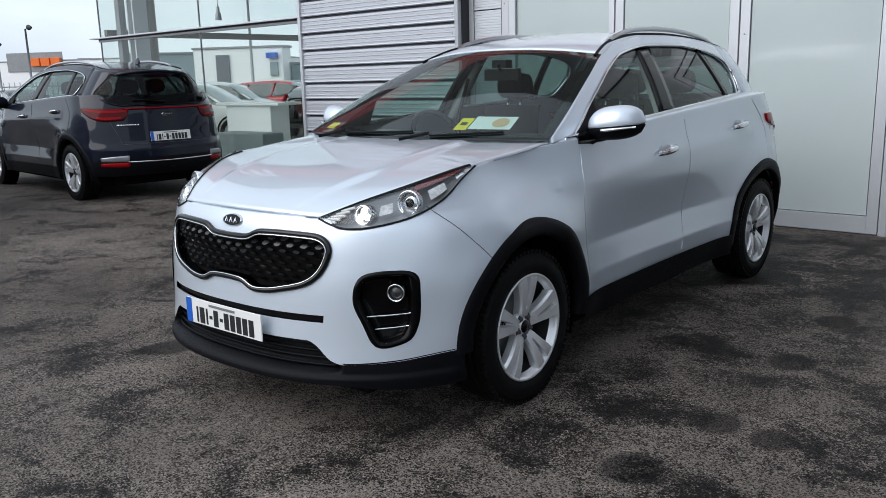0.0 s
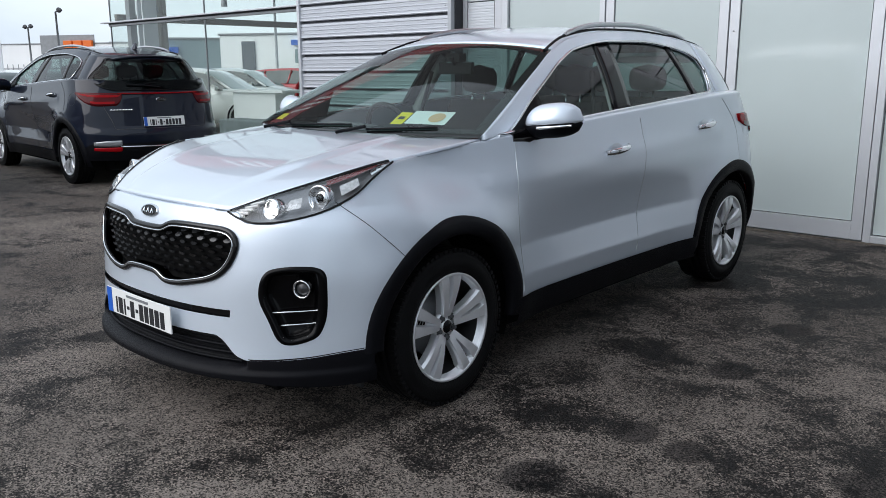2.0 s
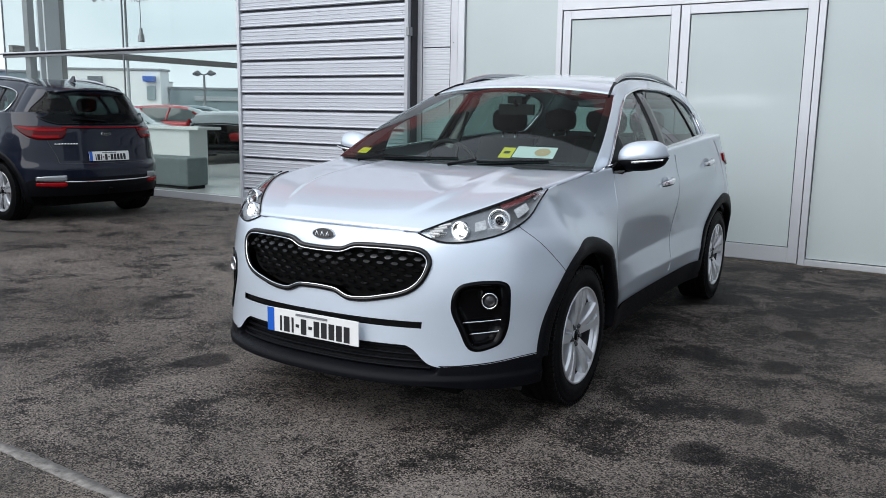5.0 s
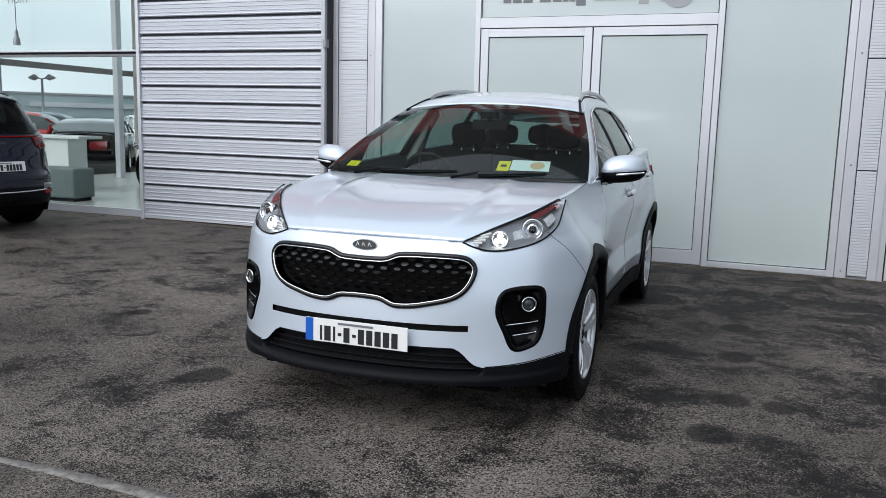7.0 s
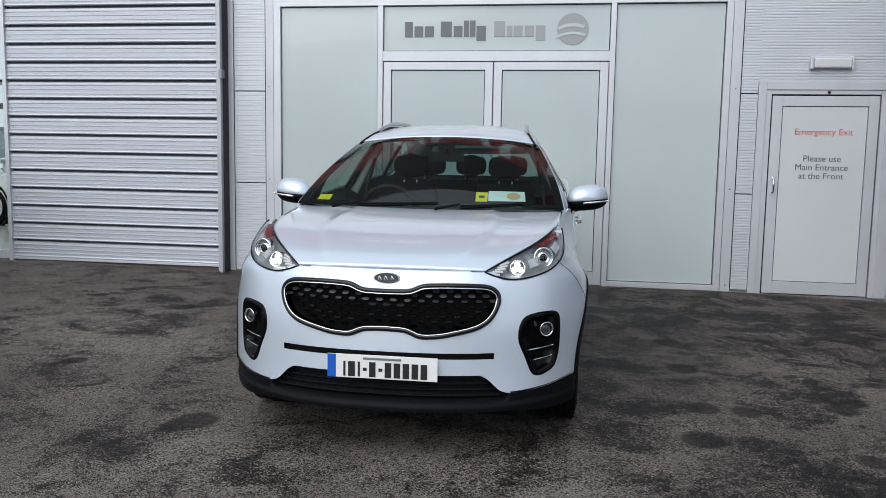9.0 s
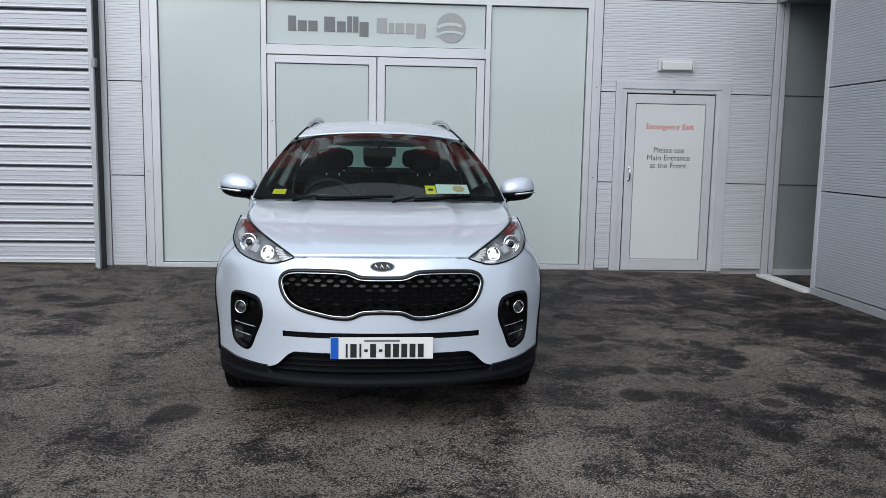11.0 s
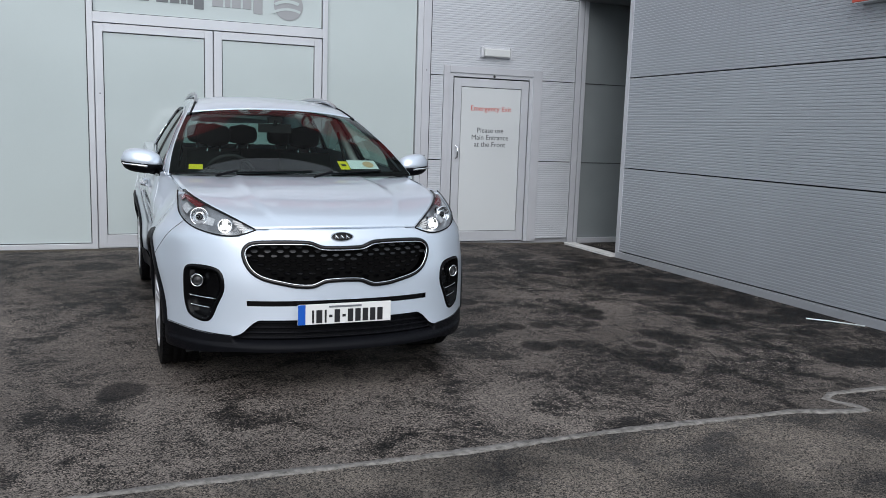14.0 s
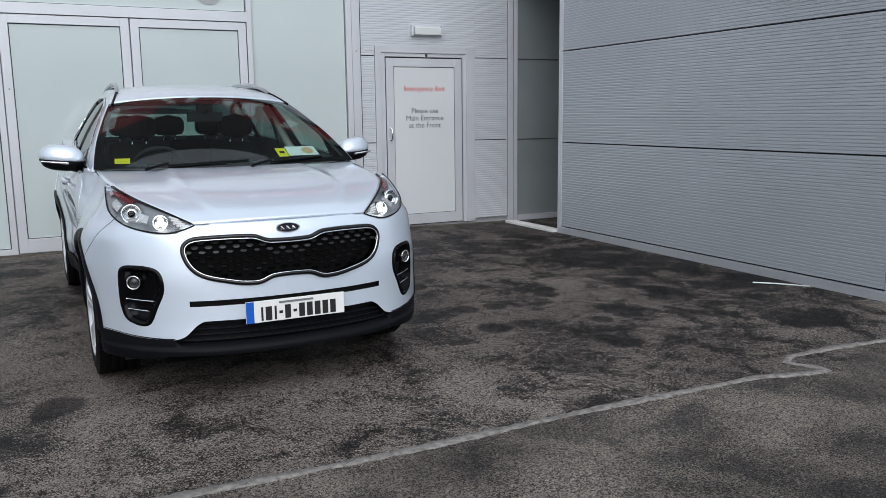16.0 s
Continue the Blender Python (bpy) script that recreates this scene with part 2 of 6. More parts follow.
# cladding of the roofed passage: its shade is put into the colour
SHADED_PASSAGE = worn(material("shaded_cladding", (0.24, 0.265, 0.27), 0.5, 0.2), 1.5, 0.1)
FAR_WALL = worn(material("far_wall", (0.42, 0.44, 0.46), 0.8), 0.1, 0.1)
FAR_DARK = worn(material("far_dark_wall", (0.11, 0.125, 0.14), 0.7), 0.1, 0.15)
ORANGE = material("orange_sign", (0.80, 0.16, 0.02), 0.6)
STONE_WHITE = worn(material("painted_step", (0.62, 0.62, 0.60), 0.7), 4, 0.15)


# ---------------------------------------------------------------- mesh helpers
def mesh_object(name, verts, faces, mat, parent=None, label="", smooth=True, thick=0.0):
    me = bpy.data.meshes.new(name)
    me.from_pydata([tuple(v) for v in verts], [], faces)
    me.materials.append(mat)
    if smooth:
        me.polygons.foreach_set("use_smooth", [True] * len(me.polygons))
    me.update()
    ob = new(name, me)
    if parent:
        ob.parent = parent
    if label:
        ob["label"] = label
    if thick:
        md = ob.modifiers.new("thickness", "SOLIDIFY")
        md.thickness, md.offset = thick, -1
    return ob


def part(name, bm, mat, parent=None, label="", smooth=False):
    me = bpy.data.meshes.new(name)
    bm.to_mesh(me)
    bm.free()
    me.materials.append(mat)
    if smooth:
        me.polygons.foreach_set("use_smooth", [True] * len(me.polygons))
    ob = new(name, me)
    if parent:
        ob.parent = parent
    if label:
        ob["label"] = label
    return ob


def grid(rows, close=False):
    """Vertices and faces of a grid of points, row by row."""
    n, m = len(rows), len(rows[0])
    verts = [p for r in rows for p in r]
    faces = []
    for i in range(n - 1):
        for j in range(m if close else m - 1):
            k = (j + 1) % m
            faces.append((i * m + j, i * m + k, (i + 1) * m + k, (i + 1) * m + j))
    return verts, faces


def flip(faces):
    return [tuple(reversed(f)) for f in faces]


def mirrored(verts, faces):
    """The same with its mirror image across x = 0."""
    n = len(verts)
    return verts + [(-v[0], v[1], v[2]) for v in verts], faces + [tuple(n + i for i in reversed(f)) for f in faces]


def box_bm(x0, x1, y0, y1, z0, z1, bevel=0.0, bm=None):
    bm = bm or bmesh.new()
    c = bmesh.ops.create_cube(bm, size=1.0, matrix=Matrix.Translation(((x0 + x1) / 2, (y0 + y1) / 2, (z0 + z1) / 2)) @ Matrix.Diagonal((abs(x1 - x0), abs(y1 - y0), abs(z1 - z0), 1)))
    if bevel:
        es = list({e for v in c["verts"] for e in v.link_edges})
        bmesh.ops.bevel(bm, geom=es, offset=bevel, segments=2, affect="EDGES", profile=0.6)
    return bm


def box(name, x0, x1, y0, y1, z0, z1, mat, parent=None, label="", bevel=0.0):
    return part(name, box_bm(x0, x1, y0, y1, z0, z1, bevel), mat, parent, label)


def tube(path, r, sides=8, closed=False):
    """Vertices and faces of a round bar along a path."""
    path = [Vector(p) for p in path]
    n = len(path)
    rows = []
    if closed:
        up = sum((path[k - 1].cross(path[k]) for k in range(n)), Vector()).normalized()
    else:
        ways = [(b - a).normalized() for a, b in zip(path, path[1:])]
        up = min((Vector((0, 0, 1)), Vector((1, 0, 0)), Vector((0, 1, 0))), key=lambda e: max(abs(w.dot(e)) for w in ways))
    for i, p in enumerate(path):
        a = path[(i - 1) % n] if closed or i else path[i]
        c = path[(i + 1) % n] if closed or i < n - 1 else path[i]
        d = (c - a).normalized()
        s = d.cross(up).normalized()
        q = s.cross(d)
        rad = r(i / (n - 1)) if callable(r) else r
        rows.append([tuple(p + (s * math.cos(k * math.tau / sides) + q * math.sin(k * math.tau / sides)) * rad) for k in range(sides)])
    if closed:
        rows.append(rows[0])
    v, f = grid(rows, True)
    if not closed:
        f.append(tuple(range(sides)))
        f.append(tuple(reversed(range((n - 1) * sides, n * sides))))
    return v, f


def join(*pieces):
    verts, faces = [], []
    for v, f in pieces:
        k = len(verts)
        verts += v
        faces += [tuple(i + k for i in q) for q in f]
    return verts, faces


def lathe(profile, n, axis="x"):
    """Turn (radius, offset) pairs about an axis."""
    rows = []
    for r, o in profile:
        ring = []
        for k in range(n):
            a = k * math.tau / n
            c, s = r * math.cos(a), r * math.sin(a)
            ring.append((o, c, s) if axis == "x" else (c, o, s) if axis == "y" else (c, s, o))
        rows.append(ring)
    return grid(rows, True)


def smooth_curve(*pts):
    """A smooth function through (position, value) pairs, flat past its ends, with no overshoot."""
    xs, ys = [p[0] for p in pts], [p[1] for p in pts]
    n = len(xs)
    d = [(ys[i + 1] - ys[i]) / (xs[i + 1] - xs[i]) for i in range(n - 1)]
    m = [d[0]] + [0 if d[i - 1] * d[i] <= 0 else 2 * d[i - 1] * d[i] / (d[i - 1] + d[i]) for i in range(1, n - 1)] + [d[-1]]

    def f(x):
        if x <= xs[0]:
            return ys[0]
        if x >= xs[-1]:
            return ys[-1]
        i = max(k for k in range(n - 1) if xs[k] <= x)
        h = xs[i + 1] - xs[i]
        t = (x - xs[i]) / h
        return ((2 * t ** 3 - 3 * t ** 2 + 1) * ys[i] + (t ** 3 - 2 * t ** 2 + t) * h * m[i] + (3 * t ** 2 - 2 * t ** 3) * ys[i + 1] + (t ** 3 - t ** 2) * h * m[i + 1])
    return f


def lerp(a, b, t):
    return tuple(p + (q - p) * t for p, q in zip(a, b))


def thing(name, m, label, category, group="", kind=""):
    ob = new(name)
    ob.empty_display_size = 0.1
    ob.matrix_world = m
    return tagged(ob, label, category, group, kind)


# ---------------------------------------------------------------- the car body: x across, y back from the nose, z up
HUB_F, HUB_R, TYRE_R, HALF_TRACK = 0.935, 3.66, 0.346, 0.80
nose_y = smooth_curve((0.17, 0.03), (0.22, 0.0), (0.30, -0.004), (0.42, 0.010), (0.52, 0.02), (0.62, 0.03), (0.72, 0.045), (0.85, 0.072), (0.92, 0.107))
tail_y = smooth_curve((0.20, 4.36), (0.32, 4.45), (0.45, 4.49), (0.62, 4.49), (0.72, 4.45), (0.90, 4.42), (1.08, 4.39), (1.28, 4.31))
half_w = smooth_curve((0.17, 0.855), (0.25, 0.885), (0.36, 0.898), (0.50, 0.905), (0.70, 0.918), (0.85, 0.916), (0.98, 0.902), (1.10, 0.880), (1.20, 0.862), (1.32, 0.842))
shoulder = smooth_curve((0.10, 0.906), (0.152, 0.905), (0.160, 0.886), (0.172, 0.870), (0.205, 0.867), (0.26, 0.880), (0.36, 0.910), (0.48, 0.962), (0.60, 1.030), (0.70, 1.072), (1.0, 1.095), (1.4, 1.13), (2.1, 1.18), (3.0, 1.232), (3.5, 1.258), (3.9, 1.27), (4.4, 1.25))
hem_front = smooth_curve((0.0, 0.43), (0.44, 0.43), (0.47, 0.418), (0.55, 0.352), (0.59, 0.342), (0.75, 0.352), (0.9, 0.372), (0.95, 0.372))
cabin_base = smooth_curve((1.1, 0.812), (1.6, 0.846), (2.5, 0.858), (3.3, 0.838), (3.75, 0.80), (4.45, 0.72))
roof_edge = smooth_curve((1.20, 1.125), (1.4, 1.238), (1.6, 1.345), (1.8, 1.442), (2.0, 1.533), (2.2, 1.596), (2.6, 1.645), (3.0, 1.652), (3.5, 1.628), (3.9, 1.576), (4.18, 1.522))
pane_top = smooth_curve((1.38, 1.135), (1.5, 1.205), (1.6, 1.268), (1.8, 1.372), (2.0, 1.467), (2.2, 1.535), (2.6, 1.585), (3.0, 1.59), (3.3, 1.568), (3.5, 1.538), (3.58, 1.516), (3.64, 1.488), (3.67, 1.445), (3.68, 1.41))
PANE_END = 3.68


def cabin_x(y, z):
    d = max(0.0, z - 1.13)
    return cabin_base(y) - 0.40 * d - 0.40 * d * d


def pane_low(y):
    """Lower edge of the side glass: along the belt, turning up at its end."""
    q = max(0.0, (y - 3.56) / (PANE_END - 3.56))
    return shoulder(y) + 0.012 + 0.15 * q ** 2.2


# upper tail above the shoulder: painted pillars round the rear glass
TAIL_M, TAIL_C, UP_FROM = 2.6, 0.70, 3.72
up_tail_y = smooth_curve((1.10, 4.40), (1.20, 4.36), (1.30, 4.335), (1.42, 4.28), (1.52, 4.215), (1.62, 4.14))


def up_skin(a, z, lift=0.0):
    """Round the upper tail: a is 0 in the middle and 90 degrees where it meets the cabin side."""
    w, r = cabin_x(UP_FROM, z) + lift, up_tail_y(z) + lift
    k = math.radians(abs(a))
    x = w * math.sin(k) ** (2 / TAIL_M)
    return (math.copysign(x, a), r - (r - UP_FROM) * (1 - max(0, math.cos(k)) ** (2 / TAIL_M)), z)


def back_y(x, z):
    """Depth of the tail at x across: body below, upper tail above the shoulder."""
    def at(w, r, c):
        q = min(0.99, abs(x) / w)
        return r - c * (1 - (1 - q ** TAIL_M) ** (1 / TAIL_M))
    t = smoothed((z - 1.18) / 0.10)
    return (1 - t) * at(half_w(z), tail_y(z), TAIL_C) + t * at(cabin_x(UP_FROM, z), up_tail_y(z), up_tail_y(z) - UP_FROM)


def roof_half(y):
    """Half the width of the roof at y."""
    z = roof_edge(y)
    if y < UP_FROM:
        return cabin_x(y, z)
    d = min(0.97, (y - UP_FROM) / (up_tail_y(z) - UP_FROM))
    return cabin_x(UP_FROM, z) * (1 - d ** TAIL_M) ** (1 / TAIL_M)


def hem(x, y):
    """Where paint gives way to black plastic."""
    if y < 0.75:
        return hem_front(abs(x))
    if y < 3.9:
        return 0.372
    t = min(1, (y - 3.9) / 0.35)
    return 0.372 + 0.15 * t * t * (3 - 2 * t)


def side_shape(x, y, z):
    """Flares round the wheels and the hollow low in the doors."""
    out = 0.0
    for hub in (HUB_F, HUB_R):
        r = math.hypot(y - hub, z - 0.35)
        out += (0.027 if hub == HUB_F else 0.020) * math.exp(-((r - 0.46) / 0.13) ** 2)
    start = 0.82 - 0.10 * smoothed((y - 0.62) / 0.35)
    out -= (0.075 + 0.03 * smoothed((y - 0.6) / 0.3)) * smoothed((z - start) / (1.06 - start)) * (1 - smoothed((y - 0.95) / 0.62))
    if 1.2 < y < 3.5:
        w = math.sin(math.pi * (y - 1.2) / 2.3) ** 0.6
        if z < 0.47:
            out += w * (-0.030 - 0.010 * (0.47 - z) / 0.12)
        elif z < 0.62:
            out += w * (-0.030 - 0.032 * (z - 0.47) / 0.15)
        else:
            out -= 0.062 * w * (1 - smoothed((z - 0.62) / 0.36))
        out += 0.006 * math.exp(-((z - 0.93 - 0.05 * (y - 1.2)) / 0.05) ** 2)
    return out


def outline(u, z):
    """A point of the body's outline at height z; u runs from the nose (0) round the side (1 to 2) to the tail (3)."""
    w = half_w(z)
    n, b = 2.4, 0.70
    m, c = TAIL_M, TAIL_C
    f, r = nose_y(z), tail_y(z)
    if u <= 1:
        a = u * math.pi / 2
        x, y = w * math.sin(a) ** (2 / n), f + b * (1 - max(0, math.cos(a)) ** (2 / n))
        side = max(0, (x / w - 0.8) / 0.2)
    elif u <= 2:
        x, y, side = w, f + b + (u - 1) * (r - c - f - b), 1
    else:
        a = (3 - u) * math.pi / 2
        x, y = w * math.sin(a) ** (2 / m), r - c * (1 - max(0, math.cos(a)) ** (2 / m))
        side = max(0, (x / w - 0.8) / 0.2)
    return (x + side * side_shape(x, y, z), y, z)


def flank_x(y, z):
    """Half the width of the body at y, ahead of the cabin."""
    d = min(0.98, max(0, 1 - (y - nose_y(z)) / 0.70))
    x = half_w(z) * (1 - d ** 2.4) ** (1 / 2.4)
    return x + max(0, (x / half_w(z) - 0.8) / 0.2) * side_shape(x, y, z)


def skin(x, z, lift=0.0):
    """The point of the nose at x across and height z, lifted off the paint."""
    w, n, b = half_w(z), 2.4, 0.70
    r = min(0.995, abs(x) / w)
    y = nose_y(z) + b * (1 - (1 - r ** n) ** (1 / n))
    dy = b * r ** (n - 1) * (1 - r ** n) ** (1 / n - 1) / w
    k = math.hypot(1, dy)
    return (x + math.copysign(dy / k, x) * lift, y - lift / k, z)


def tail_skin(x, z, lift=0.0):
    w, n, b = half_w(z), TAIL_M, TAIL_C
    r = min(0.995, abs(x) / w)
    y = tail_y(z) - b * (1 - (1 - r ** n) ** (1 / n))
    dy = b * r ** (n - 1) * (1 - r ** n) ** (1 / n - 1) / w
    k = math.hypot(1, dy)
    return (x + math.copysign(dy / k, x) * lift, y + lift / k, z)


# outline of the pinched grille, upper and lower edge by distance from the middle
grille_top = smooth_curve((0.0, 0.800), (0.11, 0.803), (0.145, 0.815), (0.175, 0.830), (0.30, 0.834), (0.44, 0.831), (0.49, 0.822), (0.513, 0.795))
grille_low = smooth_curve((0.0, 0.650), (0.10, 0.646), (0.135, 0.632), (0.17, 0.617), (0.24, 0.620), (0.33, 0.637), (0.42, 0.660), (0.47, 0.690), (0.50, 0.735), (0.513, 0.78))
hood_mid_y = smooth_curve((0, 0.109), (0.12, 0.20), (0.3, 0.38), (0.45, 0.53), (0.7, 0.80), (1, 1.10))
hood_mid_z = smooth_curve((0, 0.917), (0.05, 0.937), (0.12, 0.963), (0.3, 1.018), (0.45, 1.051), (0.7, 1.092), (1, 1.122))
hood_side_x = smooth_curve((0, 0.455), (0.12, 0.56), (0.3, 0.675), (0.45, 0.745), (0.7, 0.785), (1, 0.80))
hood_side_y = smooth_curve((0, 0.158), (0.12, 0.285), (0.3, 0.46), (0.45, 0.62), (0.7, 0.90), (1, 1.27))
hood_side_z = smooth_curve((0, 0.908), (0.12, 0.962), (0.3, 1.018), (0.45, 1.058), (0.7, 1.090), (1, 1.128))


def hood_point(s, t, lift=0.0):
    a = abs(s) ** 2.3
    x = s * hood_side_x(t)
    y = hood_mid_y(t) + (hood_side_y(t) - hood_mid_y(t)) * a
    ridge_at = 0.62 - 0.12 * t
    ridge = 0.011 * math.exp(-((abs(s) - ridge_at) / 0.036) ** 2) * min(1, t * 3) + 0.016 * (1 - smoothed((abs(s) - ridge_at + 0.08) / 0.12)) * min(1, t * 4) * 0.6
    z = hood_mid_z(t) + (hood_side_z(t) - hood_mid_z(t)) * a + ridge + lift
    return (x, y, z)


def smoothed(t):
    t = min(1, max(0, t))
    return t * t * (3 - 2 * t)


def in_grille(x, z, grow=0.0):
    a = abs(x)
    return a < 0.515 + grow and grille_low(a) - grow < z < grille_top(a) + grow


# corners of the fog lamp pocket
POCKET = ((0.657, 0.685), (0.700, 0.696), (0.743, 0.698), (0.777, 0.694), (0.793, 0.674), (0.797, 0.617), (0.796, 0.537), (0.790, 0.487), (0.777, 0.447), (0.752, 0.430), (0.716, 0.421), (0.690, 0.437), (0.662, 0.507), (0.634, 0.575), (0.630, 0.622), (0.638, 0.662))


def rounded(pts, n):
    """A closed smooth curve through the points."""
    res, m = [], len(pts)
    for k in range(m):
        a, b, c, d = pts[k - 1], pts[k], pts[(k + 1) % m], pts[(k + 2) % m]
        for j in range(n):
            t = j / n
            res.append(tuple(0.5 * (2 * b[i] + (c[i] - a[i]) * t + (2 * a[i] - 5 * b[i] + 4 * c[i] - d[i]) * t * t + (3 * b[i] - a[i] - 3 * c[i] + d[i]) * t ** 3) for i in range(2)))
    return res


def in_pocket(x, z):
    inside = False
    for (x0, z0), (x1, z1) in zip(POCKET, POCKET[1:] + POCKET[:1]):
        if (z0 > z) != (z1 > z) and x < (x1 - x0) * (z - z0) / (z1 - z0) + x0:
            inside = not inside
    return inside



def us(a, b, n):
    return [a + (b - a) * i / n for i in range(n + 1)]


def car_body(car, paint, clad, paint_words, stickers=False):
    u_list = us(0, 1, 120) + us(1, 2, 96)[1:] + us(2, 3, 40)[1:]

    def top_of(u):
        z = 1.0
        for _ in range(4):
            z = shoulder(outline(u, z)[1])
        return z

    def hem_of(u):
        p = outline(u, 0.37)
        return hem(p[0], p[1])

    # painted shell from hem to shoulder, then rolled inwards
    cols = []
    for u in u_list:
        z0, z1 = hem_of(u), top_of(u)
        col = []
        za = max(0.505, z0 + 0.02)
        zb = max(0.533, za + 0.01)
        for z in us(z0, za, 12)[:-1] + us(za, zb, 2)[:-1] + us(zb, z1, 60):
            col.append(outline(u, z))
        top = col[-1]
        y = top[1]
        if u < 1 and y < 0.14:
            q = (top[0], y + 0.03, z1 + 0.004)
        elif y < 0.66:
            q = (top[0] - 0.05, y + 0.06, z1 - 0.05)
        elif y < 1.28:
            t = max(0.45, min(1, (y - 0.62) / 0.65 * 0.55 + 0.45))
            q = (hood_side_x(t) + 0.004, y, hood_side_z(t) - 0.004)
        elif y < 4.2:
            q = (cabin_x(y, z1 + 0.012) - 0.01, y, z1 + 0.012)
        else:
            q = (top[0] * 0.93, y - 0.06, z1 + 0.005)
        for k in range(1, 6):
            a = k / 5 * math.pi / 2
            col.append((top[0] + (q[0] - top[0]) * (1 - math.cos(a)), top[1] + (q[1] - top[1]) * (1 - math.cos(a)), top[2] + (q[2] - top[2]) * math.sin(a)))
        cols.append(col)
    v, f = grid(cols)

    def clear_of_wheels(faces, verts, rad):
        keep = []
        for q in faces:
            y = sum(verts[i][1] for i in q) / 4
            z = sum(verts[i][2] for i in q) / 4
            x = sum(verts[i][0] for i in q) / 4
            if x > 0.6 and min(math.hypot(y - h, z - 0.345) for h in (HUB_F, HUB_R)) < rad:
                continue
            keep.append(q)
        return keep

    def closed(q):
        x, y, z = [sum(v[i][k] for i in q) / 4 for k in range(3)]
        if y > 0.8:
            return True
        return not (in_grille(x, z, 0.004) or (x < 0.505 and 0.505 < z < 0.533) or in_pocket(x, z))
    v, f = mirrored(v, clear_of_wheels([q for q in f if closed(q)] if stickers else f, v, 0.445))
    mesh_object("body_shell", v, flip(f), paint, car, paint_words + " painted body panels")

    # black lower cladding, bumper lip and sills
    cols = []
    for u in u_list:
        z1 = hem_of(u) + 0.006
        col = []
        for i in range(17):
            p0 = outline(u, 0.3)
            zb = 0.262 - 0.03 * smoothed((p0[0] - 0.55) / 0.3) * (p0[1] < 0.8) if p0[1] < 0.8 else 0.24 + 0.075 * smoothed((p0[1] - 3.85) / 0.3)
            z = zb + (z1 - zb) * i / 16
            x, y, zz = outline(u, z)
            if y < 0.5 and z > 0.305:
                y += 0.055 * smoothed((z - 0.305) / 0.02) * smoothed((0.585 - x) / 0.04)
            elif y < 0.75 and z < 0.305:
                y -= 0.018 * smoothed((0.305 - z) / 0.02)
            if 1.3 < y < 3.3:
                x += 0.012
            col.append((x, y, zz))
        cols.append(col)
    v, f = grid(cols)
    v, f = mirrored(v, clear_of_wheels(f, v, 0.445))
    mesh_object("lower_cladding", v, flip(f), clad, car, "matt black plastic lower cladding")

    # floor pan and wheel wells, dark
    mesh_object("underbody", *join(*[(list(b[0]), b[1]) for b in [
        boxed(-0.62, 0.62, 0.22, 0.50, 0.20, 0.50), boxed(-0.60, 0.60, 0.45, 4.2, 0.19, 0.42), boxed(-0.80, 0.80, 1.42, 3.15, 0.21, 0.48), boxed(-0.55, 0.55, 4.0, 4.22, 0.26, 0.6),
        boxed(-0.60, 0.60, 0.30, 1.15, 0.42, 0.86), boxed(-0.62, 0.62, 3.1, 4.25, 0.42, 0.80)]]), UNDER, car, smooth=False)
    for side in (-1, 1):
        for hub in (HUB_F, HUB_R):
            rows = []
            for x in (0.58, 0.70, 0.86):
                rows.append([(side * x, hub + 0.44 * math.cos(a), 0.345 + 0.44 * math.sin(a)) for a in us(-0.35, math.pi + 0.35, 24)])
            mesh_object("wheel_liner", *grid(rows), UNDER, car)
            # arch trim following the flare
            rows = []
            for r, lift in ((0.405, -0.035), (0.405, 0.002), (0.417, 0.010), (0.455, 0.012), (0.479, 0.009), (0.486, -0.006)):
                row = []
                for a in us(-0.12 if hub == HUB_F else -0.25, math.pi + (0.0 if hub == HUB_F else 0.12), 40):
                    y, z = hub + r * math.cos(a), 0.35 + r * math.sin(a)
                    zz = max(0.18, z)
                    if y < 0.8:
                        w = half_w(zz)
                        d = min(0.98, max(0, 1 - (y - nose_y(zz)) / 0.70))
                        x = w * (1 - d ** 2.4) ** (1 / 2.4)
                    elif y > 3.72:
                        w = half_w(zz)
                        d = min(0.98, max(0, 1 - (tail_y(zz) - y) / TAIL_C))
                        x = w * (1 - d ** TAIL_M) ** (1 / TAIL_M)
                    else:
                        x = half_w(zz)
                    row.append((side * (x + side_shape(x, y, zz) + (lift if lift < 0 else lift * (0.3 + 0.7 * smoothed((y - 0.45) / 0.4)))), y, z))
                rows.append(row)
            v, f = grid(rows)
            mesh_object("arch_trim", v, f if side > 0 else flip(f), clad, car, "matt black wheel arch trim")
    for side in (-1, 1):
        mesh_object("tyre_deflector", *boxed(side * 0.70 - 0.085, side * 0.70 + 0.085, 0.515, 0.528, 0.165, 0.27), DEFLECTOR, car, smooth=False)
    # bonnet
    v, f = grid([[hood_point(s, t, 0.003) for s in us(-1, 1, 60)] for t in us(0, 1, 40)])
    ob = mesh_object("bonnet", v, f, paint, car, paint_words + " bonnet with two soft ridges", thick=0.012)
    # cowl under the windscreen
    rows = []
    for k, dz in ((0, -0.002), (0.5, -0.012), (1, -0.02)):
        rows.append([(s * 0.80, 1.09 + 0.18 * abs(s) ** 2.3 + 0.10 * k, 1.122 + 0.008 * abs(s) + dz) for s in us(-1, 1, 24)])
    mesh_object("cowl", *grid(rows), BLACK_TRIM, car)
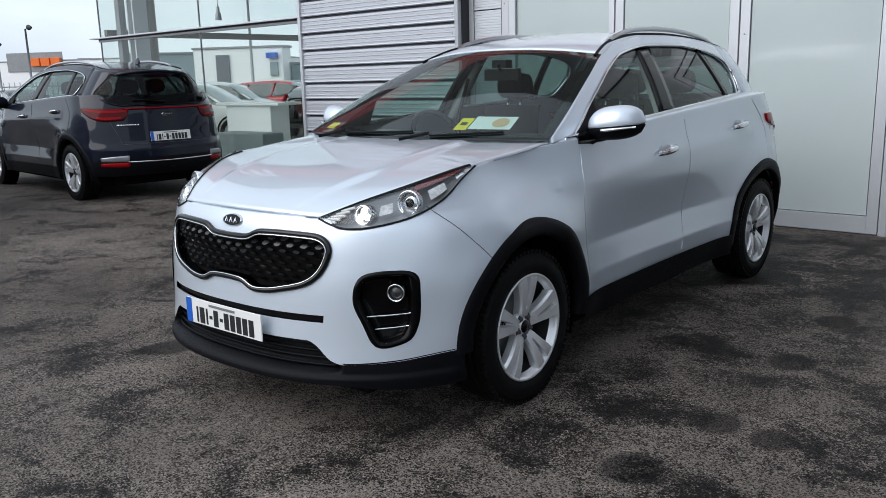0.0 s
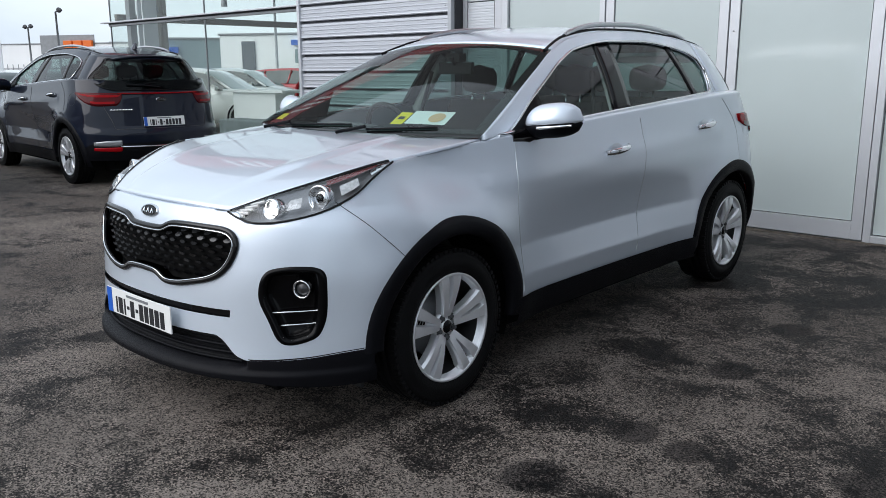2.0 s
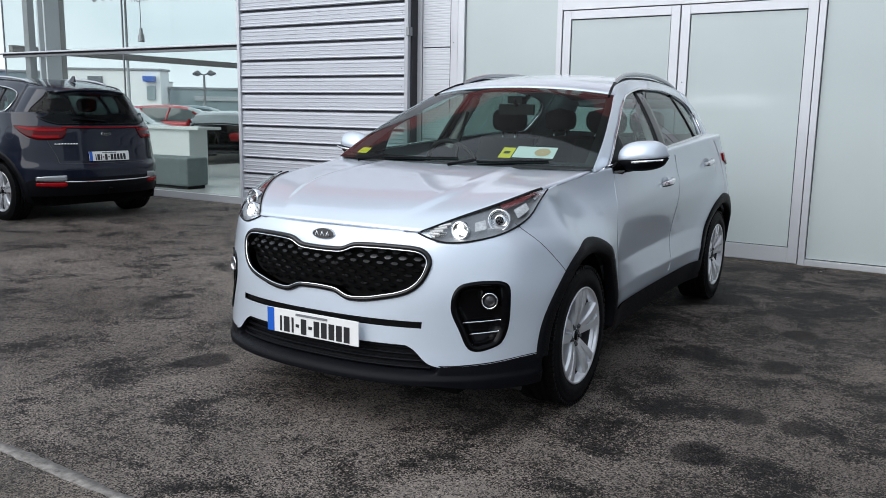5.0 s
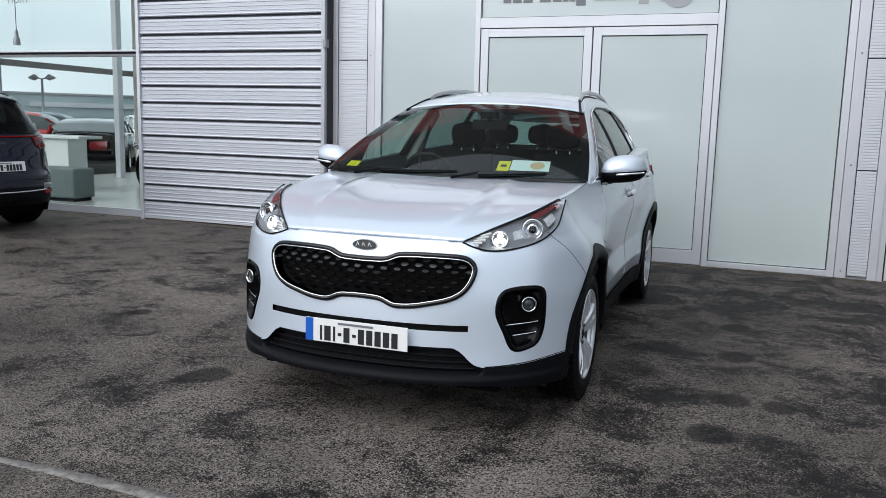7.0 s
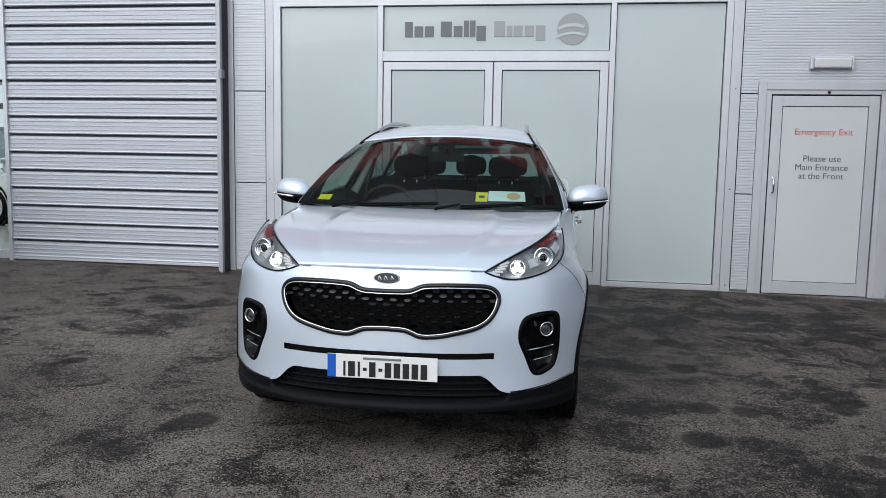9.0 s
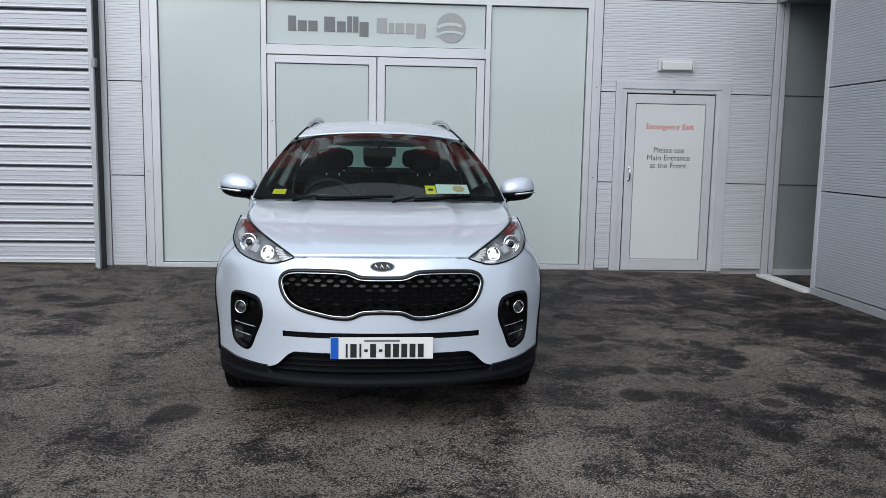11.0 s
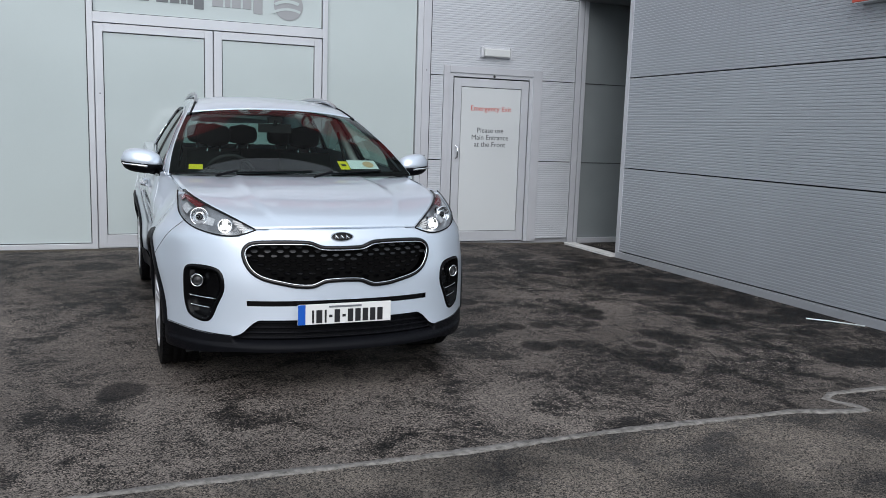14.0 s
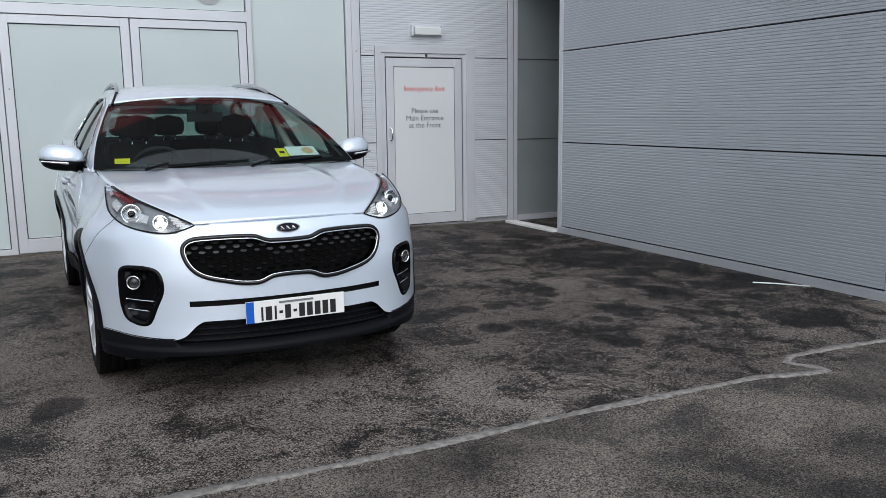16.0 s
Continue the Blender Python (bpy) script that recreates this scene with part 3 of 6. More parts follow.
    # cabin sides: pillars and cant rail above the panes, back to the tailgate
    for side in (-1, 1):
        rows = []
        for y in us(1.24, PANE_END, 90) + [PANE_END + 0.002, UP_FROM]:
            lo = pane_top(y) if y < PANE_END + 0.001 else shoulder(y) + 0.004
            if y < 1.38:
                lo = shoulder(y) + 0.006
            hi = max(lo + 0.004, roof_edge(y))
            rows.append([(side * cabin_x(y, lo + (hi - lo) * k / 6), y, lo + (hi - lo) * k / 6) for k in range(7)])
        foot = [[(side * cabin_x(y, z), y, z) for z in us(shoulder(y) + 0.004, pane_low(y), 3)] for y in us(3.50, PANE_END, 16)]
        v, f = join(grid(rows), grid(foot))
        mesh_object("cabin_side", v, flip(f) if side > 0 else f, paint, car, thick=0.02)
        # panes of the doors and the quarter light
        for name, y0, y1, mat in (("front_side_window", 1.40, 2.43, DOOR_GLASS), ("rear_side_window", 2.46, 3.32, PRIVACY_GLASS), ("quarter_window", 3.36, PANE_END, PRIVACY_GLASS)):
            rows = []
            for y in us(y0, y1, 20):
                lo = pane_low(y)
                hi = max(lo + 0.002, pane_top(y) + 0.004)
                rows.append([(side * (cabin_x(y, lo + (hi - lo) * k / 8) - 0.012), y, lo + (hi - lo) * k / 8) for k in range(9)])
            v, f = grid(rows)
            ob = mesh_object(name, v, flip(f) if side > 0 else f, mat, car)
            ob.visible_shadow = False
        # black posts between them, leaning with the glass
        for name, y0, y1, lean in (("door_post", 2.37, 2.54, 0.10), ("quarter_post", 3.30, 3.36, -0.06)):
            rows = []
            for y in us(y0, y1, 4):
                col = []
                for k in range(7):
                    yy = y - lean * 0.5 + lean * k / 6
                    lo, hi = shoulder(yy) + 0.006, pane_top(yy) + 0.006
                    z = lo + (hi - lo) * k / 6
                    col.append((side * (cabin_x(yy, z) - 0.004), yy, z))
                rows.append(col)
            v, f = grid(rows)
            mesh_object(name, v, flip(f) if side > 0 else f, GLOSS_BLACK, car, thick=0.02)
        # mirror sail
        rows = []
        for y in us(1.36, 1.70, 8):
            lo, hi = shoulder(y) + 0.005, pane_top(y) + 0.004
            rows.append([(side * (cabin_x(y, lo + (hi - lo) * k / 3) + 0.002), y, lo + (hi - lo) * k / 3) for k in range(4)])
        v, f = grid(rows)
        mesh_object("mirror_sail", v, flip(f) if side > 0 else f, BLACK_TRIM, car, thick=0.01)
        # chrome strip round the side windows
        low = [(side * (cabin_x(y, pane_low(y)) + 0.006), y, pane_low(y) + 0.004) for y in us(1.33, PANE_END, 60)]
        up = [(side * (cabin_x(y, pane_top(y)) + 0.004), y, pane_top(y) + 0.002) for y in us(1.38, PANE_END, 60)]
        mesh_object("window_trim", *join(tube(low, 0.008), tube(up, 0.0065)), CHROME, car, "bright chrome window trim")
        # seams of doors and wing
        def on_side(pts):
            return [(side * (max(half_w(z) + side_shape(0, y, z), 0) + 0.0005), y, z) for y, z in pts]
        door1 = [(1.40 + 0.02 * math.sin(k), 1.10 - 0.70 * k / 14) for k in range(15)]
        door1 = [(1.385 + 0.05 * smoothed(abs(z - 0.85) / 0.5), z) for _, z in door1]
        door2 = [(2.50 + 0.035 * math.sin((1.16 - z) * 2.6), z) for z in us(1.165, 0.40, 16)]
        door3 = [(3.56 + 0.16 * math.sin(min(1.6, (1.235 - z) * 7)) - 0.10 * max(0, 0.98 - z), z) for z in us(1.235, 0.80, 16)]
        for d in (door1, door2, door3):
            mesh_object("panel_gap", *tube(on_side(d), 0.0023, 5), SEAM if paint is GREY_PAINT else PALE_HIGHLIGHT, car)
        wing = [(side * (flank_x(y, z) + 0.0004), y, z) for y, z in [(0.41 + 0.215 * k / 10, 0.945 - 0.225 * k / 10) for k in range(11)]]
        mesh_object("panel_gap", *tube(wing, 0.0016, 5), SEAM, car)
        # handles
        for y, z in ((2.11, 1.0), (3.16, 1.072)):
            x = half_w(z) + side_shape(0, y, z)
            hand = [(side * (x + 0.006 + 0.028 * math.sin(math.pi * min(1, max(0, k / 10))) ** 0.5), y + 0.21 * k / 10, z + 0.025 * k / 10) for k in range(11)]
            h = mesh_object("door_handle", *tube(hand, lambda q: 0.013 + 0.007 * math.sin(math.pi * q), 8), CHROME, car, "chrome door handle")
            cup = []
            for a in us(0, math.pi / 2, 4):
                cup.append([(side * (x + 0.001), y + 0.10 + 0.06 * math.sin(a) * math.cos(b), z + 0.010 + 0.036 * math.sin(a) * math.sin(b)) for b in us(0, math.tau, 20)[:-1]])
            v, f = grid(cup, True)
            mesh_object("handle_recess", v, f, SEAM if paint is GREY_PAINT else PALE_HIGHLIGHT, h)
        # door mirror
        def bowl(z_mid, up, down, grow):
            rows = []
            for k in range(15):
                a = -1 + 2 * k / 14
                rr = max(0.02, (1 - abs(a) ** 2.8) ** 0.5)
                row = []
                for b in us(0, math.tau, 28)[:-1]:
                    c, n = math.cos(b), math.sin(b)
                    row.append((side * (0.960 + 0.132 * grow * a), 1.56 + 0.082 * grow * rr * c * (1 if c < 0 else 0.45) + 0.02 * a * a + 0.03 * a, z_mid + 0.012 * a + (up if n > 0 else down) * rr * n))
                rows.append(row)
            v, f = grid(rows, True)
            return v, f if side < 0 else flip(f)
        mir = mesh_object("door_mirror", *bowl(1.192, 0.088, 0.030, 1.0), paint, car, paint_words + " door mirror with clear indicator strip")
        mesh_object("mirror_bowl", *bowl(1.176, 0.05, 0.058, 0.975), BLACK_TRIM, mir, "black lower mirror shell")
        mesh_object("mirror_foot", *tube([(side * 0.80, 1.50, 1.128), (side * 0.86, 1.53, 1.132), (side * 0.93, 1.57, 1.145)], lambda q: 0.034 - 0.008 * q), BLACK_TRIM, mir)
        mesh_object("mirror_base", *tube([(side * 0.835, 1.40, 1.122), (side * 0.845, 1.50, 1.124), (side * 0.85, 1.62, 1.136)], lambda q: 0.030 + 0.012 * math.sin(math.pi * q)), GLOSS_BLACK, mir)
        ind = [(side * (0.93 + 0.15 * k / 8), 1.479 + 0.05 * (k / 8) ** 3, 1.166 + 0.016 * k / 8) for k in range(9)]
        mesh_object("indicator", *tube(ind, lambda q: 0.009 - 0.004 * q, 6), REFLECTOR, mir, "clear indicator strip")
        # roof rail
        rail = []
        for k in us(0, 1, 24):
            y = 2.22 + 1.50 * k
            rise = 0.034 * min(1, math.sin(math.pi * k) ** 0.45 if 0 < k < 1 else 0)
            rail.append((side * (cabin_x(y, roof_edge(y)) - 0.035), y, roof_edge(y) + 0.008 + rise))
        mesh_object("roof_rail", *tube(rail, lambda q: 0.013 + 0.003 * math.sin(math.pi * q), 8), SATIN, car, "satin metal roof rail")
        gut = [(side * (roof_half(y) - 0.03), y, roof_edge(y) + 0.008) for y in us(1.96, 3.95, 30)]
        mesh_object("roof_gutter", *tube(gut, 0.009, 6), BLACK_TRIM, car)
    # roof
    rows = []
    for y in us(2.0, 4.17, 60):
        e = roof_half(y) + 0.002
        lead = -0.10 * (1 - smoothed((y - 2.0) / 0.5))
        rows.append([(s * e, y + lead * (1 - abs(s) ** 2), roof_edge(y) + 0.042 * (1 - abs(s) ** 2.2)) for s in us(-1, 1, 30)])
    mesh_object("roof", *grid(rows), paint, car, thick=0.02)
    # windscreen
    def screen(s, t, lift=0.0):
        y = 1.235 + (2.0 - 1.235) * t
        e = cabin_x(y, roof_edge(y)) - 0.004
        bow = (0.145 * (1 - t) + 0.10 * t) * (1 - abs(s) ** 2)
        return (s * e, y - bow - lift * 0.43, roof_edge(y) + 0.042 * t * (1 - abs(s) ** 2.2) + (1 - t) * 0.004 + lift * 0.9)
    ws = mesh_object("windscreen", *grid([[screen(s, t) for s in us(-1, 1, 40)] for t in us(0, 1, 24)]), CAR_GLASS, car)
    ws.visible_shadow = False
    band = [[screen(s, t, -0.003) for s in us(-1, 1, 40)] for t in us(-0.02, 0.045, 4)]
    mesh_object("screen_border", *grid(band), GLOSS_BLACK, ws)
    band = [[screen(s, t, -0.003) for s in us(-1, 1, 40)] for t in us(0.965, 1.0, 3)]
    mesh_object("screen_border", *grid(band), GLOSS_BLACK, ws)
    for side in (-1, 1):
        edge = [[screen(side * s, t, -0.003) for t in us(0, 1, 24)] for s in (0.94, 0.97, 1.0)]
        mesh_object("screen_border", *grid(edge), GLOSS_BLACK, ws)
    if stickers:
        def patch(name, s0, s1, t0, t1, mat, lift, parent):
            return mesh_object(name, *grid([[screen(s, t, lift) for s in us(s0, s1, 6)] for t in us(t0, t1, 3)]), mat, parent, smooth=False)
        for s0, s1, t0, t1 in ((-0.86, -0.755, 0.03, 0.115), (0.365, 0.452, 0.075, 0.185)):
            y = patch("yellow_sticker", s0, s1, t0, t1, STICKER_YELLOW, -0.006, ws)
            patch("sticker_bar", s0 + 0.022, s1 - 0.022, t0 + 0.042, t1 - 0.042, INK, -0.004, y)
        pp = patch("paper_disc_holder", 0.458, 0.73, 0.085, 0.205, PAPER, -0.007, ws)
        c = [[screen(0.645 + 0.052 * r * math.cos(a), 0.145 + 0.042 * r * math.sin(a), -0.005) for a in us(0, math.tau, 20)[:-1]] for r in (0.05, 1.0)]
        mesh_object("round_stamp", *grid(c, True), TAN_INK, pp, smooth=False)
    # wipers
    for base, tip in (((-0.50, 0.0), (0.10, 0.035)), ((0.26, 0.0), (0.72, 0.040))):
        a = [screen(*lerp(base, tip, k / 8), 0.006) for k in range(9)]
        w = mesh_object("wiper", *tube(a, 0.0055, 6), BLACK_TRIM, car, "black windscreen wiper")
        b = screen(*base, 0.02)
        mesh_object("wiper_arm", *tube([b, (b[0] - 0.14, b[1] - 0.06, b[2] - 0.03)], 0.009, 6), BLACK_TRIM, w)
    # painted upper tail, its wraparound glass and the spoiler
    rows = [[up_skin(a, 1.20 + (0.345 + 0.05 * (abs(a) / 90) ** 1.5) * k / 10) for k in range(11)] for a in us(-90, 90, 60)]
    # the later model's glass runs out to a point on each side
    later = smooth_curve((1.145, 0.52), (1.16, 0.585), (1.19, 0.645), (1.24, 0.69), (1.27, 0.70), (1.31, 0.68), (1.39, 0.615), (1.47, 0.54), (1.51, 0.51))
    glass_half = later if paint is GREY_PAINT else smooth_curve((1.145, 0.49), (1.16, 0.56), (1.19, 0.61), (1.24, 0.635), (1.30, 0.62), (1.39, 0.57), (1.47, 0.52), (1.51, 0.495))
    v, f = grid(rows)

    def framing(q):
        x, z = sum(abs(v[i][0]) for i in q) / 4, sum(v[i][2] for i in q) / 4
        return not (z < 1.49 and x < glass_half(z) - 0.03)
    mesh_object("upper_tail", v, [q for q in f if framing(q)], paint, car, paint_words + " painted frame of the tailgate", thick=0.012)

    def rear(s, z, lift):
        x = s * glass_half(z)
        out = (abs(x) / 0.665) ** 4
        return (x * (1 + 0.008 * out), back_y(x, z) + lift, z)
    mesh_object("tailgate_glass", *grid([[rear(s, z, 0.012) for s in us(-1, 1, 40)] for z in us(1.145, 1.51, 20)]), REAR_GLASS if paint is GREY_PAINT else TAIL_GLASS, car, "dark tinted tailgate glass")
    rim = [rear(-1, z, 0.012) for z in us(1.51, 1.145, 20)] + [rear(s, 1.145, 0.012) for s in us(-0.95, 0.95, 20)] + [rear(1, z, 0.012) for z in us(1.145, 1.51, 20)]
    mesh_object("glass_seal", *tube(rim, 0.007, 6), GLOSS_BLACK, car)
    rows = []
    for k, (dy, dz) in enumerate(((-0.10, 0.012), (0.0, 0.012), (0.10, 0.0), (0.125, -0.012), (0.10, -0.028), (0.0, -0.03))):
        rows.append([(s * 0.44, 4.13 + dy * 0.8 - 0.07 * abs(s) ** 3, roof_edge(4.12) - 0.012 + 0.035 * (1 - abs(s) ** 2.2) + dz) for s in us(-1, 1, 24)])
    v, f = grid(rows + rows[:1])
    n = len(rows[0])
    f += [tuple(k * n for k in range(6)), tuple(k * n + n - 1 for k in reversed(range(6)))]
    mesh_object("roof_spoiler", v, f, paint, car)


def boxed(x0, x1, y0, y1, z0, z1):
    v = [(x, y, z) for x in (x0, x1) for y in (y0, y1) for z in (z0, z1)]
    return v, [(0, 1, 3, 2), (4, 6, 7, 5), (0, 4, 5, 1), (2, 3, 7, 6), (0, 2, 6, 4), (1, 5, 7, 3)]


def car_wheel(car, x, y, spokes=5):
    """A wheel with its outer face towards +x when x > 0."""
    side = 1 if x > 0 else -1
    w = new("wheel")
    w.parent = car
    w.matrix_local = pose(x, y, 0.345, 0, 0, 0 if side > 0 else 180)
    w["label"] = "alloy road wheel with black tyre"
    prof = [(0.222, -0.10), (0.26, -0.112), (0.30, -0.115), (0.328, -0.10), (0.3455, -0.075), (0.346, -0.045), (0.340, -0.042), (0.340, -0.036), (0.346, -0.033), (0.3465, -0.004), (0.340, -0.001), (0.340, 0.005), (0.346, 0.008), (0.346, 0.038), (0.340, 0.041), (0.340, 0.047), (0.3455, 0.05), (0.3445, 0.078), (0.328, 0.101), (0.312, 0.109), (0.308, 0.108), (0.30, 0.114), (0.262, 0.113), (0.258, 0.110), (0.245, 0.108), (0.236, 0.100)]
    mesh_object("tyre", *lathe(prof, 64), RUBBER, w, "black ribbed tyre")
    # shoulder blocks of the tread
    blocks = []
    for k in range(72):
        a = k * math.tau / 72
        c, s = math.cos(a), math.sin(a)
        for o in (-0.086, 0.086):
            v, f = boxed(-0.018, 0.018, -0.010, 0.010, 0.330, 0.3452)
            blocks.append(([(o + p[0], p[1] * c - p[2] * s, p[1] * s + p[2] * c) for p in v], f))
    mesh_object("tread", *join(*blocks), RUBBER, w, smooth=False)["kind"] = "stuff"
    barrel = [(0.218, -0.10), (0.235, -0.098), (0.236, -0.085), (0.212, -0.07), (0.208, 0.02), (0.216, 0.072)]
    mesh_object("rim_barrel", *lathe(barrel, 48), BARREL, w)
    rimp = [(0.216, 0.070), (0.228, 0.090), (0.237, 0.101), (0.241, 0.107), (0.238, 0.112), (0.229, 0.108), (0.222, 0.094)]
    mesh_object("rim", *lathe(rimp, 64), ALLOY, w, "silver alloy rim with five split spokes")
    mesh_object("brake_disc", *join(lathe([(0.02, 0.0), (0.145, 0.0), (0.145, -0.02), (0.02, -0.02)], 40)), STEEL, w)
    mesh_object("wheel_back", *lathe([(0.0, -0.05), (0.20, -0.05)], 32), UNDER, w)
    # each spoke is a pair of bars with a dip between them
    for k in range(5):
        a0 = math.pi / 2 + k * math.tau / 5
        rows = []
        for i in range(11):
            q = i / 10
            r = 0.045 + 0.184 * q
            half = 0.026 + 0.050 * q - 0.003 * math.sin(math.pi * q)
            xo = 0.080 + 0.028 * math.sin(math.pi * q * 0.6)
            groove, slit = 0.030 * smoothed((q - 0.18) / 0.25), 0.05 + 0.09 * smoothed((q - 0.2) / 0.5)
            prof = [(-half, -0.045), (-half, -0.013), (-half * 0.88, 0.0), (-half * (slit + 0.07), 0.0), (-half * slit, -groove), (half * slit, -groove), (half * (slit + 0.07), 0.0), (half * 0.88, 0.0), (half, -0.013), (half, -0.045)]
            rows.append([(xo + o, r * math.cos(a0) - t * math.sin(a0), r * math.sin(a0) + t * math.cos(a0)) for t, o in prof])
        sp = mesh_object("spoke", *grid(rows), ALLOY, w, smooth=False)
        slot = []
        for i in range(9):
            q = 0.42 + 0.54 * i / 8
            r = 0.045 + 0.184 * q
            half = (0.026 + 0.050 * q) * 0.13
            xo = 0.080 + 0.028 * math.sin(math.pi * q * 0.6) - 0.030
            slot.append([(xo, r * math.cos(a0) - t * math.sin(a0), r * math.sin(a0) + t * math.cos(a0)) for t in (-half, 0, half)])
        mesh_object("spoke_slot", *grid(slot), UNDER, sp, "dark slot")
    mesh_object("hub", *lathe([(0.0, 0.083), (0.028, 0.082), (0.032, 0.078), (0.034, 0.076), (0.062, 0.074), (0.066, 0.05)], 30), ALLOY, w)
    mesh_object("hub_cap", *lathe([(0.0, 0.088), (0.024, 0.087), (0.029, 0.082)], 24), GLOSS_BLACK, w, "black centre cap")
    for k in range(5):
        a = math.pi / 2 + math.pi / 5 + k * math.tau / 5
        v, f = join(lathe([(0.0, 0.088), (0.009, 0.088), (0.012, 0.074)], 6), lathe([(0.012, 0.0765), (0.018, 0.0765)], 14))
        mesh_object("wheel_nut", [(p[0], p[1] + 0.048 * math.cos(a), p[2] + 0.048 * math.sin(a)) for p in v], f, SEAM, w, smooth=False)
    return w


def number_plate(car, where, facing, band_left=True):
    """White plate with a blue end band; the characters are plain bars. Faces -y before facing turns it."""
    p = part("number_plate", box_bm(-0.26, 0.26, -0.006, 0.0, -0.0555, 0.0555, 0.002), PLATE_WHITE, car, "white number plate with blue end band")
    p.matrix_local = where @ facing
    box("plate_band", -0.259, -0.219, -0.0075, -0.006, -0.0545, 0.0545, PLATE_BLUE, p)
    for k, w in enumerate((0.014, 0.038, 0.014, 0.022, 0.036, 0.022, 0.036, 0.036, 0.036, 0.036, 0.036)):
        x = (-0.185, -0.162, -0.116, -0.092, -0.062, -0.018, 0.012, 0.054, 0.096, 0.138, 0.180)[k]
        h = (0.007 if k in (3, 5) else 0.035)
        box("plate_bar", x + 0.002, x + w - (0.004 if w > 0.03 else 0.002), -0.0085, -0.006, -0.012 - h, -0.012 + h, INK, p)
    box("plate_bar", -0.09, 0.09, -0.0085, -0.006, 0.034, 0.044, GREY_INK, p)
    return p


def front_face(car):
    """Grille, lamps, intakes and badge of the silver car."""
    # mesh of the grille on a black bed
    rows = []
    for x in us(-0.515, 0.515, 90):
        a = abs(x)
        lo, hi = grille_low(a), grille_top(a)
        rows.append([skin(x, lo + (hi - lo) * k / 10, -0.035) for k in range(11)])
    g = mesh_object("grille", *grid(rows), UNDER, car, "black diamond mesh grille in a chrome frame")
    cells, bright = [], []
    pitch_x, pitch_z = 0.067, 0.0235
    for j in range(0, 12):
        z = 0.605 + j * pitch_z
        for i in range(-9, 10):
            x = (i + (0.5 if j % 2 else 0)) * pitch_x
            if not in_grille(x, z, -0.012):
                continue
            ring = []
            for dx, dz in ((-0.0225, 0), (-0.0105, 0.0082), (0.0105, 0.0082), (0.0225, 0), (0.0105, -0.0082), (-0.0105, -0.0082)):
                ring.append((x + dx, z + dz))
            outer = [skin(px, pz, -0.022) for px, pz in ring]
            lean = 1.1 * smoothed((z - 0.735) / 0.08) - 0.45
            inner = [skin(x + (px - x) * 0.80, z + (pz - z) * 0.78, -0.015 - lean * (pz - z)) for px, pz in ring]
            v = outer + inner
            f = [(k, (k + 1) % 6, 6 + (k + 1) % 6, 6 + k) for k in range(6)] + [tuple(range(6, 12))]
            (bright if z > grille_top(abs(x)) - 0.058 else cells).append((v, f))
    mesh_object("grille_mesh", *join(*cells), GRILLE_BLACK, g, smooth=False)["kind"] = "stuff"
    # upper cells in a lighter grey that imitates their sky reflection
    mesh_object("grille_studs", *join(*bright), SKY_CELL_GREY, g, "satin grey studs in the upper rows", smooth=False)["kind"] = "stuff"
    loop = [(x, grille_top(abs(x))) for x in us(-0.513, 0.513, 80)] + [(x, grille_low(abs(x))) for x in us(0.513, -0.513, 80)]
    loop = relaxed(loop, 220)
    mesh_object("grille_surround", *tube([skin(x, z, 0.003) for x, z in scaled_loop(loop, 0.010)], 0.0125, 8, True), GRILLE_BLACK, g)
    mesh_object("grille_frame", *tube([skin(x, z, 0.011) for x, z in scaled_loop(loop, 0.0)], 0.0034, 8, True), CHROME, g, "chrome grille frame")
    # badge, a plain oval
    rows = []
    for r, o in ((1.0, 0.0), (1.0, 0.006), (0.93, 0.009)):
        rows.append([skin(0.064 * r * math.cos(a), 0.871 + 0.024 * r * math.sin(a), o) for a in us(0, math.tau, 40)[:-1]])
    bdg = mesh_object("badge", *grid(rows, True), CHROME, car, "oval chrome-edged badge")
    rows = [[skin(0.06 * r * math.cos(a), 0.871 + 0.022 * r * math.sin(a), 0.008) for a in us(0, math.tau, 40)[:-1]] for r in (0.02, 0.5, 0.95)]
    mesh_object("badge_face", *grid(rows, True), GLOSS_BLACK, bdg)
    for x in (-0.030, 0.0, 0.030):
        mesh_object("badge_bar", *tube([skin(x - 0.009, 0.861, 0.010), skin(x - 0.007, 0.881, 0.010), skin(x + 0.009, 0.862, 0.010)], 0.0028, 6), CHROME, bdg)
    # slot across the bumper, with its lower lip
    rows = [[skin(x, z, -0.012) for z in us(0.502, 0.536, 3)] for x in us(-0.508, 0.508, 60)]
    mesh_object("bumper_slot", *grid(rows), GLOSS_BLACK, car)
    # lower intake slats
    for z in (0.330, 0.358, 0.385, 0.412):
        mesh_object("intake_slat", *tube([skin(x, z, -0.030) for x in us(-0.55, 0.55, 30)], 0.006, 6), BLACK_TRIM, car)
    for side in (-1, 1):
        # fog lamp pocket
        loop = rounded(POCKET, 5)
        mid = (0.722, 0.562)
        rows = []
        for d, lift in ((-0.018, -0.003), (-0.009, 0.004), (-0.002, 0.006), (0.004, 0.004), (0.012, -0.012), (0.018, -0.032)):
            rows.append([skin(side * x, z, lift) for x, z in scaled_loop(loop, -d)])
        for q, lift in ((0.6, -0.038), (0.3, -0.038), (0.02, -0.038)):
            rows.append([skin(side * (mid[0] + (x - mid[0]) * q), mid[1] + (z - mid[1]) * q, lift) for x, z in loop])
        v, f = grid(rows, True)
        pk = mesh_object("fog_lamp_pocket", v, f, POCKET_BLACK, car, "gloss black fog lamp pocket")
